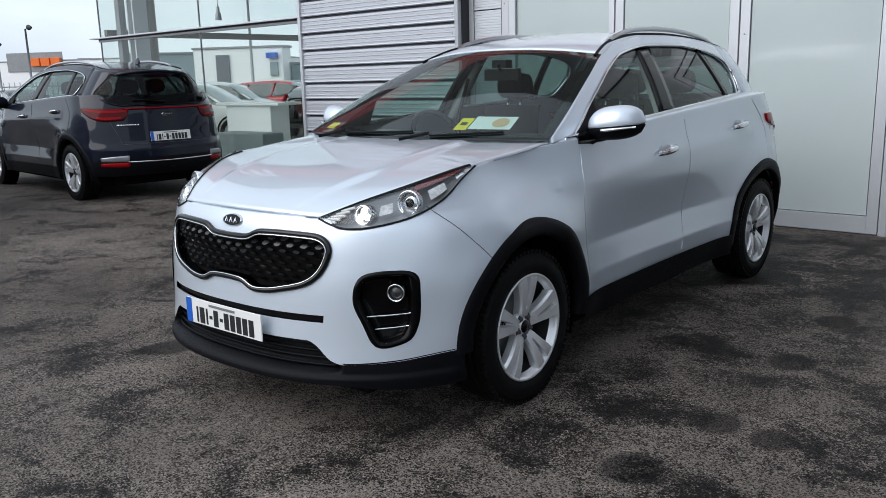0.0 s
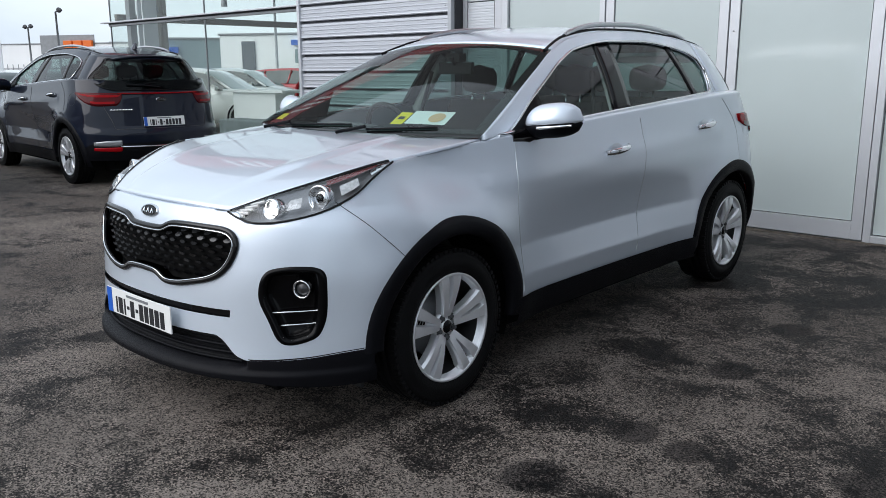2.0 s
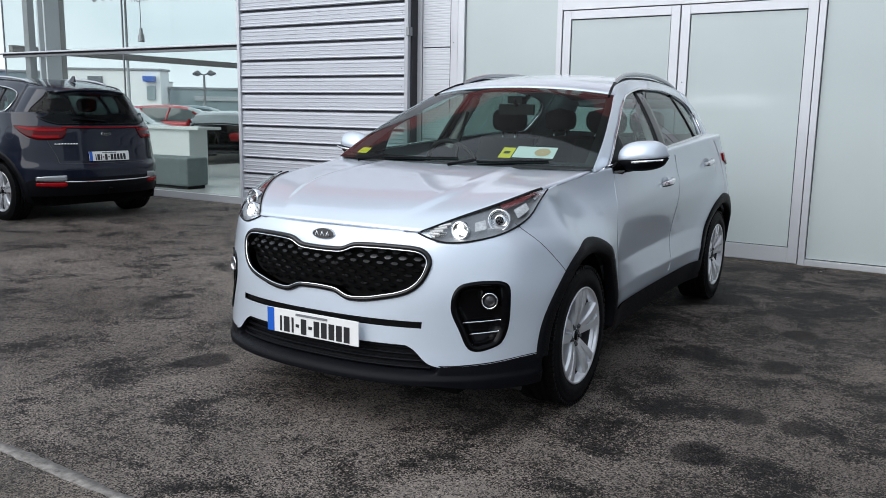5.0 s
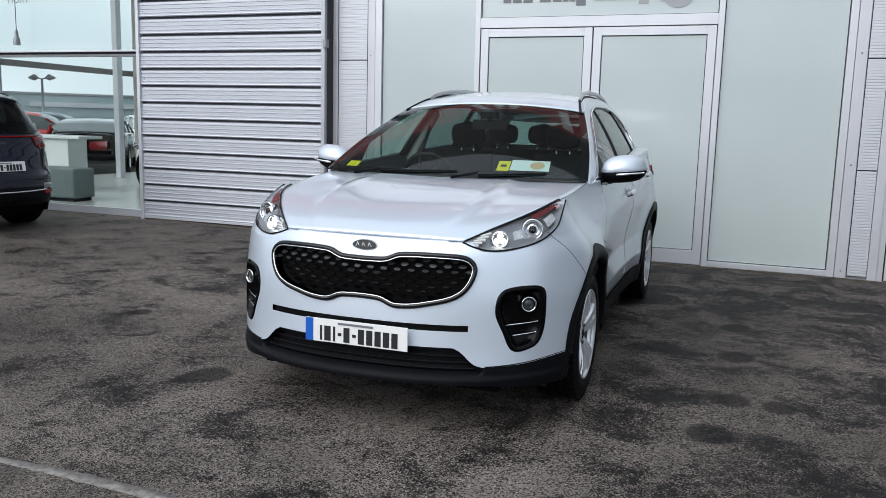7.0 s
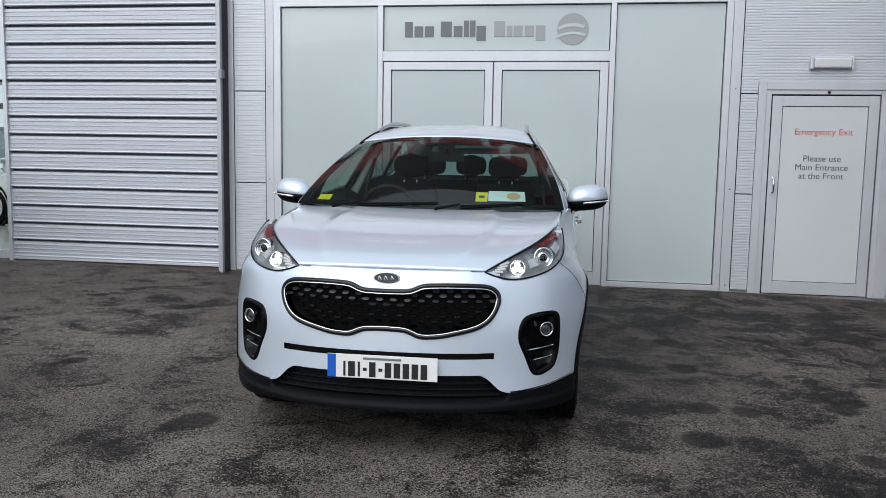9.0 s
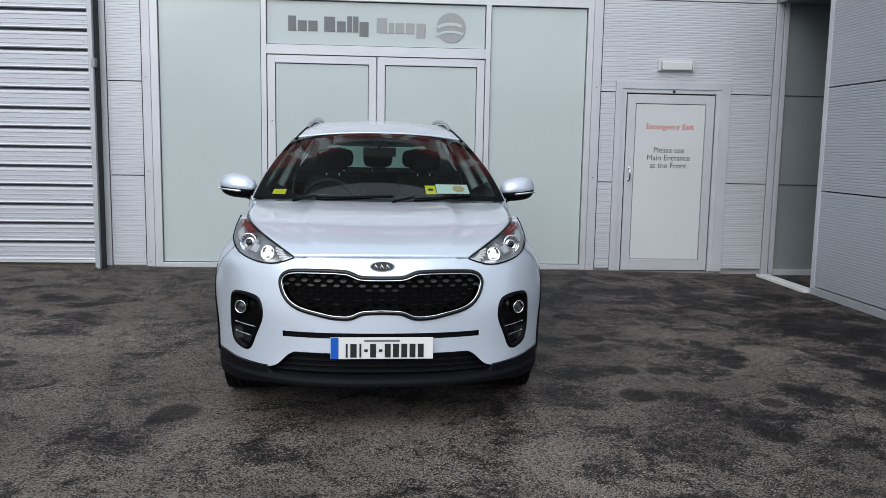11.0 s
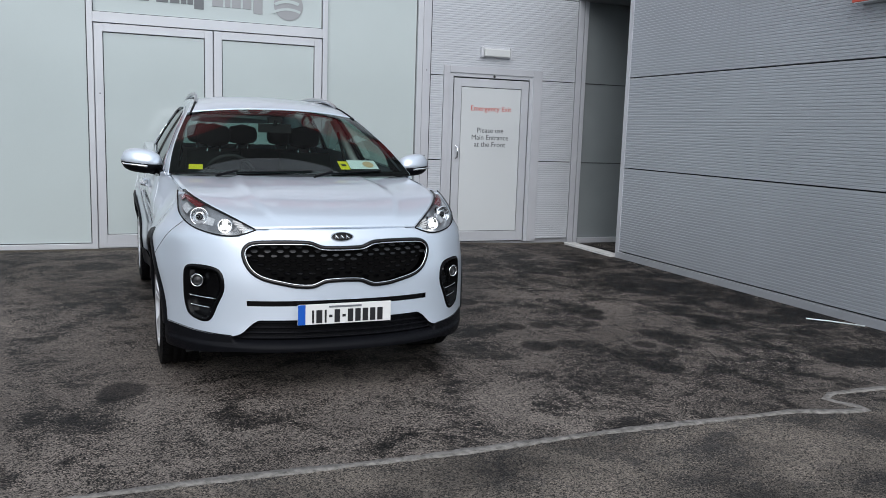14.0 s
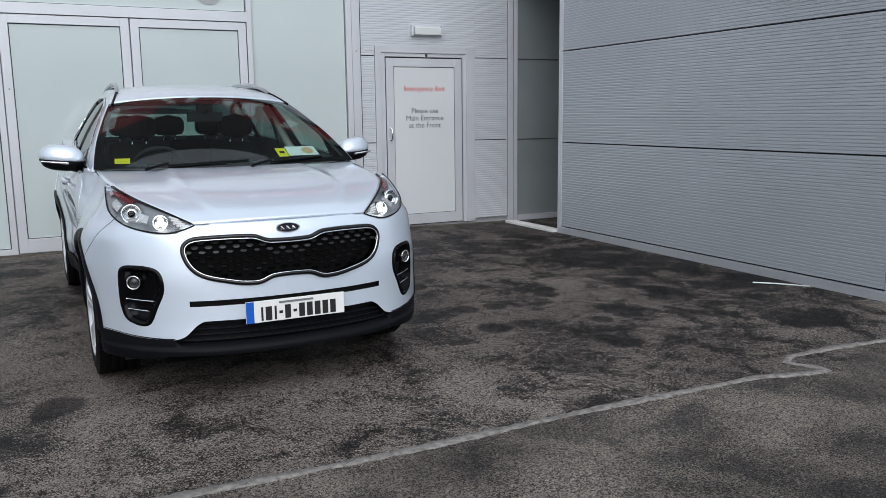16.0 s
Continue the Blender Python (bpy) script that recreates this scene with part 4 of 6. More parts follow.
        c = Vector(skin(side * 0.750, 0.625, -0.012))
        n = (Vector(skin(side * 0.750, 0.625, 0.05)) - c).normalized()
        n = (n + Vector((0, -0.8, 0))).normalized()
        m = Matrix.Translation(c) @ n.to_track_quat("Z", "Y").to_matrix().to_4x4()

        def placed(vf, m=m):
            return [tuple(m @ Vector(p)) for p in vf[0]], vf[1]
        mesh_object("fog_lamp_ring", *placed(lathe([(0.035, -0.01), (0.036, 0.012), (0.033, 0.015), (0.029, 0.010), (0.029, -0.01)], 28, "z")), CHROME, pk)
        mesh_object("fog_lamp", *placed(lathe([(0.0, 0.010), (0.015, 0.008), (0.024, 0.002), (0.029, -0.008)], 24, "z")), BARREL, pk)
        for z, x0, x1 in ((0.532, 0.662, 0.789), (0.482, 0.688, 0.783)):
            mesh_object("fog_blade", *tube([skin(side * (x0 + (x1 - x0) * k / 8), z + 0.008 * k / 8, -0.010) for k in range(9)], lambda q: 0.0042 * (1 - 0.3 * q), 6), CHROME, pk, "chrome blade")
        # headlamp
        lo = [(flank_x(y, shoulder(y)) + 0.003, y, shoulder(y) + 0.002) for y in (0.154, 0.163, 0.19, 0.26, 0.36, 0.48, 0.60, 0.70)]
        hi = [(hood_side_x(t) + 0.006, hood_side_y(t), hood_side_z(t) + 0.002) for t in (0, 0.07, 0.13, 0.20, 0.28, 0.37, 0.46, 0.53)]

        def along(pts, q):
            k = min(len(pts) - 2, int(q * (len(pts) - 1)))
            t = q * (len(pts) - 1) - k
            a, b, c2, d = pts[max(0, k - 1)], pts[k], pts[k + 1], pts[min(len(pts) - 1, k + 2)]
            return Vector([0.5 * (2 * b[i] + (c2[i] - a[i]) * t + (2 * a[i] - 5 * b[i] + 4 * c2[i] - d[i]) * t * t + (-a[i] + 3 * b[i] - 3 * c2[i] + d[i]) * t ** 3) for i in range(3)])

        def lens_point(q, w, lift=0.0):
            p = along(lo, q).lerp(along(hi, q), w)
            out = Vector((0.55, -0.70, 0.35)).normalized()
            p = p + out * (0.030 * math.sin(math.pi * q) ** 0.7 * math.sin(math.pi * w) ** 0.8 + lift)
            return (side * p.x, p.y, p.z)
        hl = new("headlamp")
        hl.parent = car
        hl["label"] = "clear headlamp with two round projectors, lit"
        v, f = grid([[lens_point(q, w) for w in us(0, 1, 12)] for q in us(0, 1, 28)])
        lens = mesh_object("lamp_lens", v, f if side < 0 else flip(f), LENS, hl)
        lens.visible_shadow = False
        v, f = grid([[lens_point(q, w, -0.012 - 0.055 * math.sin(math.pi * w) * math.sin(math.pi * q)) for w in us(0, 1, 12)] for q in us(0, 1, 28)])
        mesh_object("lamp_housing", v, f if side < 0 else flip(f), LAMP_BED, hl)
        loop = [lens_point(q, 0, 0.0) for q in us(0, 1, 30)]
        mesh_object("lamp_edge", *tube(loop, 0.0042, 6), GLOSS_BLACK, hl)
        brow = [lens_point(q, 0.985, -0.004) for q in us(0, 1, 30)]
        mesh_object("lamp_brow", *tube(brow, lambda t: 0.0045 + 0.005 * t, 6), GLOSS_BLACK, hl)
        for q, w, rad, mat in ((0.33, 0.46, 0.038, LAMP_ON), (0.565, 0.46, 0.047, REFLECTOR)):
            c = Vector(lens_point(q, w, -0.040))
            d = (Vector((side * 0.25, -1, 0.12))).normalized()
            m2 = Matrix.Translation(c) @ d.to_track_quat("Z", "Y").to_matrix().to_4x4()
            mesh_object("projector_ring", *placed(lathe([(rad * 1.05, -0.02), (rad * 1.08, 0.018), (rad * 0.96, 0.024), (rad * 0.86, 0.016), (rad * 0.84, -0.01)], 32, "z"), m2), CHROME, hl)
            bowl = mesh_object("projector", *placed(lathe([(0.0, 0.010), (rad * 0.4, 0.008), (rad * 0.7, 0.002), (rad * 0.85, -0.008)], 28, "z"), m2), LAMP_BED if mat is LAMP_ON else REFLECTOR, hl, "round projector lens")
            if mat is LAMP_ON:
                for a in (90, 210, 330):
                    cx, cy = rad * 0.42 * math.cos(radians(a)), rad * 0.42 * math.sin(radians(a))
                    v, f = lathe([(0.0, 0.016), (rad * 0.2, 0.0155), (rad * 0.33, 0.013), (rad * 0.37, 0.006)], 16, "z")
                    mesh_object("lit_lobe", *placed(([(p[0] + cx, p[1] + cy, p[2]) for p in v], f), m2), LAMP_ON, bowl, "lit white lamp lobe")
            else:
                mesh_object("projector_eye", *placed(lathe([(0.0, 0.014), (rad * 0.3, 0.012), (rad * 0.45, 0.006)], 20, "z"), m2), GLOSS_BLACK, bowl)
        # reflection of the red fascia in the lens, painted as a patch
        pts = [[lens_point(q, w, -0.010) for w in us(0.66 + 0.25 * (0.88 - q), 0.97, 5)] for q in us(0.60, 0.88, 10)]
        mesh_object("dark_shroud", *grid(pts), BROW_REFLECTION, hl)
        for q0, q1, w0, w1 in ((0.41, 0.475, 0.30, 0.60), (0.66, 0.755, 0.24, 0.58)):
            pts = [[lens_point(q, w, -0.020) for w in us(w0, w1, 5)] for q in us(q0, q1, 6)]
            mesh_object("reflector_pad", *grid(pts), PAD_GREY, hl)
        for k in range(5):
            q0 = 0.06 + 0.018 * k
            pts = [lens_point(q0 + 0.02 * j + 0.0 * k, 0.16 + 0.16 * k, -0.016) for j in range(6)]
            mesh_object("indicator_blade", *tube(pts, 0.0065, 6), INDICATOR, hl)
        pts = [[lens_point(q, w, -0.026) for w in us(0.30, 0.72, 5)] for q in us(0.83, 0.935, 6)]
        mesh_object("side_reflector", *grid(pts), REFLECTOR, hl)
    number_plate(car, pose(0, nose_y(0.465) - 0.022, 0.465), pose(0, 0, 0, 0, 0, 0))


def relaxed(loop, n):
    """The closed loop with even steps and its corners eased."""
    run, total = [0.0], 0.0
    for a, b in zip(loop, loop[1:] + loop[:1]):
        total += math.hypot(b[0] - a[0], b[1] - a[1])
        run.append(total)
    res, k = [], 0
    for i in range(n):
        d = total * i / n
        while run[k + 1] < d:
            k += 1
        t = (d - run[k]) / max(1e-9, run[k + 1] - run[k])
        a, b = loop[k], loop[(k + 1) % len(loop)]
        res.append((a[0] + (b[0] - a[0]) * t, a[1] + (b[1] - a[1]) * t))
    for _ in range(5):
        res = [tuple((res[i - 1][c] + 2 * res[i][c] + res[(i + 1) % n][c]) / 4 for c in range(2)) for i in range(n)]
    return res


def scaled_loop(loop, d):
    """The loop moved outwards by d."""
    n = len(loop)
    res = []
    for i in range(n):
        a, b = loop[i - 1], loop[(i + 1) % n]
        tx, tz = b[0] - a[0], b[1] - a[1]
        k = math.hypot(tx, tz) or 1
        res.append((loop[i][0] - tz / k * d, loop[i][1] + tx / k * d))
    return res


def rear_face(car, facelift):
    """Tail lamps, bumper trim, plate and badges."""
    for side in (-1, 1):
        if facelift:
            lamp_lo = smooth_curve((0, 1.085), (0.05, 1.0), (0.12, 0.968), (0.45, 0.962), (0.65, 0.985), (0.85, 1.045), (1, 1.112))
        else:
            lamp_lo = smooth_curve((0, 1.030), (0.12, 0.985), (0.3, 0.972), (0.55, 0.985), (0.75, 1.04), (1, 1.035))
        rows = []
        for q in us(0, 1, 30):
            k = math.radians(24.5 + (49.0 if facelift else 62.0) * q)
            lo, hi = lamp_lo(q), 1.113 + 0.012 * q if facelift else 1.050 + 0.10 * q
            if not facelift:
                tip = max(0, (q - 0.8) / 0.2) ** 2
                lo, hi = lo + 0.05 * tip, hi - 0.018 * tip
            row = []
            for z in us(lo, max(hi, lo + 0.004), 6):
                x = half_w(z) * math.sin(k) ** (2 / TAIL_M)
                y = tail_y(z) - TAIL_C * (1 - math.cos(k) ** (2 / TAIL_M))
                row.append((side * (x + 0.010 * math.sin(k)), y + 0.010 * math.cos(k), z))
            rows.append(row)
        v, f = grid(rows)
        lamp = mesh_object("tail_lamp", v, f if side > 0 else flip(f), DEEP_RED if facelift else RED_LENS, car, "dark red wraparound tail lamp", thick=0.02)
        if facelift:
            # bright upper blade and a glowing band low in the lens
            for name, a, b, q0, q1 in (("light_blade", 4, 6, 0, -3), ("light_band", 1, 3, 4, -12)):
                v, f = grid([[(p[0] + side * 0.003, p[1] + 0.003, p[2]) for p in row[a:b]] for row in rows[q0:q1]])
                mesh_object(name, v, f if side > 0 else flip(f), RED_LENS, lamp)
        else:
            low = [[(p[0] + side * 0.003, p[1] + 0.003, p[2]) for p in row[:3]] for row in rows[2:-2]]
            v, f = grid(low)
            mesh_object("smoked_lens", v, f if side > 0 else flip(f), SMOKED_RED, lamp)
        drop, x0 = (0.105, 0.53) if facelift else (0.0, 0.60)
        for name, lo, hi, mat in (("reversing_lamp", 0.595 - drop, 0.665 - drop, REVERSING), ("rear_fog_lamp", 0.53 - drop, 0.583 - drop, RED_LENS)):
            top, low = (0.020, 0.006) if name == "reversing_lamp" else (0.004, 0.014)
            rows = []
            for x in us(x0, x0 + 0.26, 14):
                q = (x - x0) / 0.26
                a = lo + low * q * q + 0.012 * max(0, 1 - q / 0.12)
                c = hi - top * q * q
                rows.append([tail_skin(side * x, a + (c - a) * k / 3, 0.010) for k in range(4)])
            v, f = grid(rows)
            mesh_object(name, v, f if side > 0 else flip(f), mat, car, thick=0.02)
        mesh_object("fuel_flap_gap", *tube([(side * (outline_at(3.90 + 0.075 * math.cos(a), 1.04 + 0.075 * math.sin(a)) + 0.0008), 3.90 + 0.075 * math.cos(a), 1.04 + 0.075 * math.sin(a)) for a in us(0, math.tau, 24)[:-1]], 0.0016, 4, True), SEAM if facelift else PALE_HIGHLIGHT, car)
    rise, drop, low = (0.065, 0.085, 0.02) if facelift else (0.0, 0.0, 0.0)
    bar = [tail_skin(x, 1.040 + rise + 0.004 * (x / 0.5) ** 2, 0.012) for x in us(-0.5, 0.5, 30)]
    mesh_object("lamp_strip", *tube(bar, 0.009, 6), RED_LENS, car, "thin red strip joining the tail lamps")
    strip = [tail_skin(x, 0.575 - drop - 0.012 * (1 - (x / 0.62) ** 2), 0.012) for x in us(-0.55, 0.55, 30)]
    mesh_object("bumper_strip", *tube(strip, 0.010, 6), CHROME, car, "chrome strip across the rear bumper")
    rows, badge_z = [], 0.985 + 0.7 * rise
    for r, o in ((1.0, 0.0), (1.0, 0.008), (0.9, 0.010)):
        rows.append([tail_skin(0.066 * r * math.cos(a), badge_z + 0.025 * r * math.sin(a), o) for a in us(0, math.tau, 32)[:-1]])
    bdg = mesh_object("badge", *grid(rows, True), CHROME, car, "oval chrome-edged badge")
    rows = [[tail_skin(0.06 * r * math.cos(a), badge_z + 0.022 * r * math.sin(a), 0.0105) for a in us(0, math.tau, 32)[:-1]] for r in (0.02, 0.95)]
    mesh_object("badge_face", *grid(rows, True), GLOSS_BLACK, bdg)
    for x in (-0.028, 0.0, 0.028):
        mesh_object("badge_bar", *tube([tail_skin(x - 0.008, badge_z - 0.009, 0.012), tail_skin(x, badge_z + 0.009, 0.012), tail_skin(x + 0.008, badge_z - 0.009, 0.012)], 0.0026, 6), CHROME, bdg)
    for k in range(8):
        x, w = 0.59 - 0.030 * k, 0.011
        mesh_object("name_bar", *tube([tail_skin(x + w, 0.915, 0.006), tail_skin(x - w, 0.915, 0.006)], 0.0115, 6), CHROME, car, "row of small chrome bars")
    # seams of the tailgate
    gate = [tail_skin(-0.66 + 0.08 * smoothed((1.0 - z) / 0.3), z, 0.001) for z in us(1.02, 0.70, 10)] + [tail_skin(x, 0.69, 0.001) for x in us(-0.56, 0.56, 20)] + [tail_skin(0.66 - 0.08 * smoothed((1.0 - z) / 0.3), z, 0.001) for z in us(0.70, 1.02, 10)]
    mesh_object("panel_gap", *tube(gate, 0.003, 5), SEAM, car)
    mesh_object("tow_hook", *tube([(0.05, 4.44, 0.33), (0.05, 4.50, 0.34), (0.05, 4.53, 0.40)], 0.02), UNDER, car)
    number_plate(car, pose(0, tail_y(0.79) + 0.012, 0.79 - low), pose(0, 0, 0, -8, 0, 180))
    # shark-fin aerial
    rows = [[(w * 0.022 * (1 - k / 6), 3.86 - 2.9 * rise + 0.16 * t + 0.10 * k / 6 * (1 - t), roof_edge(3.9 - 2.9 * rise) + 0.035 + 0.075 * k / 6) for k in range(7)] for w, t in ((-1, 0.1), (-1, 0.9), (0, 1.0), (1, 0.9), (1, 0.1), (0, 0))]
    mesh_object("aerial", *grid(rows + rows[:1]), car_paint_of(car), car)
    # rear wiper
    mesh_object("rear_wiper", *tube([(0.0, back_y(0, 1.18) + 0.03, 1.18), (0.20, back_y(0.2, 1.20) + 0.03, 1.20), (0.38, back_y(0.38, 1.205) + 0.03, 1.205)], 0.009, 6), BLACK_TRIM, car)


def car_paint_of(car):
    return GREY_PAINT if "graphite" in car["label"] else SILVER


def outline_at(y, z):
    w = half_w(z)
    d = max(0, 1 - (tail_y(z) - y) / TAIL_C)
    return w * max(0.0, 1 - d ** TAIL_M) ** (1 / TAIL_M)


def cabin_things(car):
    """Dashboard, wheel, seats and mirror seen through the glass."""
    rows = []
    for k, (y, z) in enumerate(((1.16, 1.105), (1.30, 1.125), (1.45, 1.125), (1.62, 1.10), (1.70, 1.02), (1.72, 0.85), (1.70, 0.6))):
        rows.append([(s * 0.74, y - 0.06 * (1 - s * s) * (k < 3), z + 0.03 * math.exp(-((s + 0.5) / 0.22) ** 2) * (2 < k + 1 < 5)) for s in us(-1, 1, 30)])
    mesh_object("dashboard", *grid(rows), DASH, car, "grey textured dashboard")
    mesh_object("cabin_floor", *boxed(-0.78, 0.78, 1.3, 4.2, 0.46, 0.50), CABIN, car, smooth=False)
    mesh_object("headlining", *grid([[(s * (cabin_x(y, roof_edge(y)) - 0.03), y, roof_edge(y) - 0.02 + 0.03 * (1 - s * s)) for s in us(-1, 1, 8)] for y in us(2.02, 4.1, 10)]), CABIN, car)
    ring = [(-0.36 + 0.185 * math.cos(a), 1.80 - 0.07 * math.sin(a), 1.06 + 0.175 * math.sin(a)) for a in us(0, math.tau, 36)[:-1]]
    sw = mesh_object("steering_wheel", *tube(ring, 0.016, 8, True), CABIN, car, "black three-spoke steering wheel")
    mesh_object("wheel_hub", *join(tube([(-0.53, 1.80, 1.06), (-0.19, 1.80, 1.06)], 0.016), tube([(-0.36, 1.80, 1.06), (-0.36, 1.86, 0.90)], 0.02), tube([(-0.36, 1.77, 1.06), (-0.36, 1.60, 1.0)], 0.05, 10)), CABIN, sw)

    def seat(x, y, half, heads):
        rows = []
        for q in us(0, 1, 10):
            w = half * (0.86 + 0.14 * math.sin(math.pi * min(1, q * 1.1)))
            rows.append([(x + w * math.cos(a) * (abs(math.cos(a)) ** -0.4 if abs(math.cos(a)) > 0.05 else 1), y + 0.22 * q + 0.075 * math.sin(a), 0.62 + 0.62 * q) for a in us(0, math.tau, 20)[:-1]])
        s = mesh_object("seat", *grid(rows, True), SEATS, car, "dark cloth seat")
        mesh_object("seat_cushion", *boxed(x - half, x + half, y - 0.42, y + 0.08, 0.50, 0.68), SEATS, s, smooth=False)
        for hx in heads:
            v = []
            for q in us(-1, 1, 8):
                rr = max(0.05, (1 - abs(q) ** 3) ** 0.4)
                v.append([(hx + 0.135 * rr * math.copysign(abs(math.cos(a)) ** 0.5, math.cos(a)), y + 0.25 + 0.055 * rr * math.sin(a), 1.365 + 0.095 * q) for a in us(0, math.tau, 20)[:-1]])
            mesh_object("headrest", *grid(v, True), SEATS, s)
            for dx in (-0.05, 0.05):
                mesh_object("headrest_post", *tube([(hx + dx, y + 0.235, 1.20), (hx + dx, y + 0.245, 1.30)], 0.007, 6), CHROME, s)
    seat(-0.37, 2.34, 0.25, [-0.37])
    seat(0.37, 2.34, 0.25, [0.37])
    seat(0.0, 3.22, 0.62, [-0.36, 0.0, 0.36])
    mesh_object("rear_view_mirror", *join(boxed(-0.12, 0.12, 1.95, 1.975, 1.405, 1.47), tube([(0, 1.955, 1.46), (0, 1.92, 1.50)], 0.012)), SEATS, car, smooth=False)
    mesh_object("sensor_cover", *boxed(-0.05, 0.05, 1.93, 1.99, 1.475, 1.52), SEATS, car, smooth=False)
    for side in (-1, 1):
        mesh_object("grab_pillar", *tube([(side * 0.60, 2.50, 1.52), (side * 0.78, 2.42, 1.16)], 0.035, 8), PILLAR_PALE, car)
        mesh_object("seat_belt", *tube([(side * 0.61, 2.40, 1.42), (side * 0.66, 2.36, 1.2), (side * 0.70, 2.34, 0.9)], 0.012, 6), CABIN, car)


BARREL = material("dark_barrel", (0.05, 0.05, 0.052), 0.3, 0.5)
PAD_GREY = worn(material("dotted_pad", (0.46, 0.465, 0.47), 0.35, 0.3), 60, 0.4, 0.6, 220)
DEFLECTOR = material("grey_rubber", (0.018, 0.018, 0.019), 0.7)
GRILLE_BLACK = material("grille_plastic", (0.0025, 0.0025, 0.003), 0.2, 0, 0, 0.45)
SKY_CELL_GREY = material("sky_cell_grey", (0.030, 0.031, 0.033), 0.25)
BROW_REFLECTION = material("red_fascia_reflection", (0.10, 0.012, 0.014), 0.2)
INDICATOR = material("indicator_plastic", (0.66, 0.64, 0.62), 0.2)
PILLAR_PALE = material("pale_pillar_trim", (0.45, 0.46, 0.45), 0.7)


def build_car(m, paint, words, label, category="car", front=True):
    car = thing("car", m, label, category)
    car_body(car, paint, BLACK_TRIM, words, front)
    for x in (-HALF_TRACK, HALF_TRACK):
        for y in (HUB_F, HUB_R):
            car_wheel(car, x, y)
    rear_face(car, not front)
    cabin_things(car)
    if front:
        front_face(car)
    for ob in car.children_recursive:
        if ob.parent.name.startswith("wheel") and ob.parent.type == "EMPTY":
            continue
        if ob.name.startswith("number_plate") or (ob.name.startswith("wheel") and ob.type == "EMPTY"):
            ob.location.y = lengthened(ob.location.y)
        elif ob.type == "MESH" and not ob.parent.name.startswith("number_plate"):
            for v in ob.data.vertices:
                v.co.y = lengthened(v.co.y)
    return car


def lengthened(y):
    """The long-wheelbase body: all behind the front axle is a little longer."""
    return y if y < HUB_F else HUB_F + (y - HUB_F) * 1.045


build_car(pose(-2.672, 1.68, 0, 0, 0, 0.8), SILVER, "silver", "silver metallic family crossover with headlamps lit parked on asphalt")
build_car(pose(-8.93, 5.25, 0.062, 0, 0, -93.9) @ pose(0, -4.60, 0, 0, 0, 0), GREY_PAINT, "graphite", "dark graphite crossover with red tail lamps parked before the showroom", front=False)


# ---------------------------------------------------------------- ground
def ground_z(x):
    return 0.064 * smoothed((-x - 4.5) / 4.0) - 0.04 * smoothed((x + 0.5) / 2.3)


# damp and worn patches: x, y, two radii, turn in degrees
DAMP = ((-0.3, 5.75, 1.5, 0.45, 0), (-1.35, 5.6, 0.7, 0.4, 0), (-0.4, 3.43, 0.45, 0.16, -28), (-1.35, 2.6, 0.38, 0.26, 10), (-0.86, 2.3, 0.24, 0.14, 0), (-0.65, 1.95, 0.38, 0.24, 0), (-1.6, 2.85, 0.35, 0.2, 20),
        (-0.4, 1.45, 0.95, 0.34, -8), (1.5, 2.6, 0.55, 0.65, 0), (1.4, 3.7, 0.5, 0.6, 0), (1.25, 4.6, 0.55, 0.6, 0), (1.1, 1.75, 0.55, 0.42, 0),
        (-1.35, 0.85, 0.36, 0.15, 0), (-4.05, 4.5, 0.5, 0.65, 0))
FAINT = ((-4.25, 1.62, 0.42, 0.26, 12), (-3.8, 1.72, 0.27, 0.27, 0), (-3.1, 1.45, 0.30, 0.16, 0), (-5.1, 1.7, 0.36, 0.3, 0))
OIL = ((-5.17, 3.08, 0.075), (-6.38, 5.38, 0.07), (-5.35, 5.08, 0.10), (-0.22, 3.05, 0.095), (-0.79, 2.88, 0.085), (-1.03, 2.90, 0.095), (-1.03, 3.82, 0.11), (0.75, 2.78, 0.15), (-0.33, 2.17, 0.08), (-1.12, 2.33, 0.11), (-3.86, 1.98, 0.08), (-1.05, 4.65, 0.11), (-5.85, 5.4, 0.06), (-3.8, 2.08, 0.12), (-0.12, 3.2, 0.08))
# broad areas of the ground: paler ones, then darker ones mostly near the walls
# paler spots: fewer stains, and partly sheen put into the ground colour
PALE_SPOTS = ((-2.6, 1.15, 0.6, 0.26, 0), (-3.3, 1.22, 0.7, 0.22, 0), (-3.4, 0.98, 0.55, 0.2, 0), (-5.2, 2.5, 0.9, 0.45, 0), (-2.3, 1.7, 0.4, 0.25, 0))
BROAD_DARK = ((-3.0, 6.7, 5.0, 0.9, 0), (1.3, 4.0, 0.9, 2.4, 0), (-4.9, 1.3, 0.7, 0.5, 0), (-0.4, 5.0, 2.2, 0.9, 0), (-5.6, 4.6, 0.8, 1.0, 0), (0.6, 2.2, 1.0, 0.6, 0))
TYRE_MARK = ((-1.93, 2.2), (-2.0, 1.8), (-2.06, 1.3))


def lobe(x, y, cx, cy, rx, ry, turn):
    c, q = math.cos(radians(turn)), math.sin(radians(turn))
    u, w = ((x - cx) * c + (y - cy) * q) / rx, ((y - cy) * c - (x - cx) * q) / ry
    return math.exp(-1.1 * (u * u + w * w) ** 1.5)


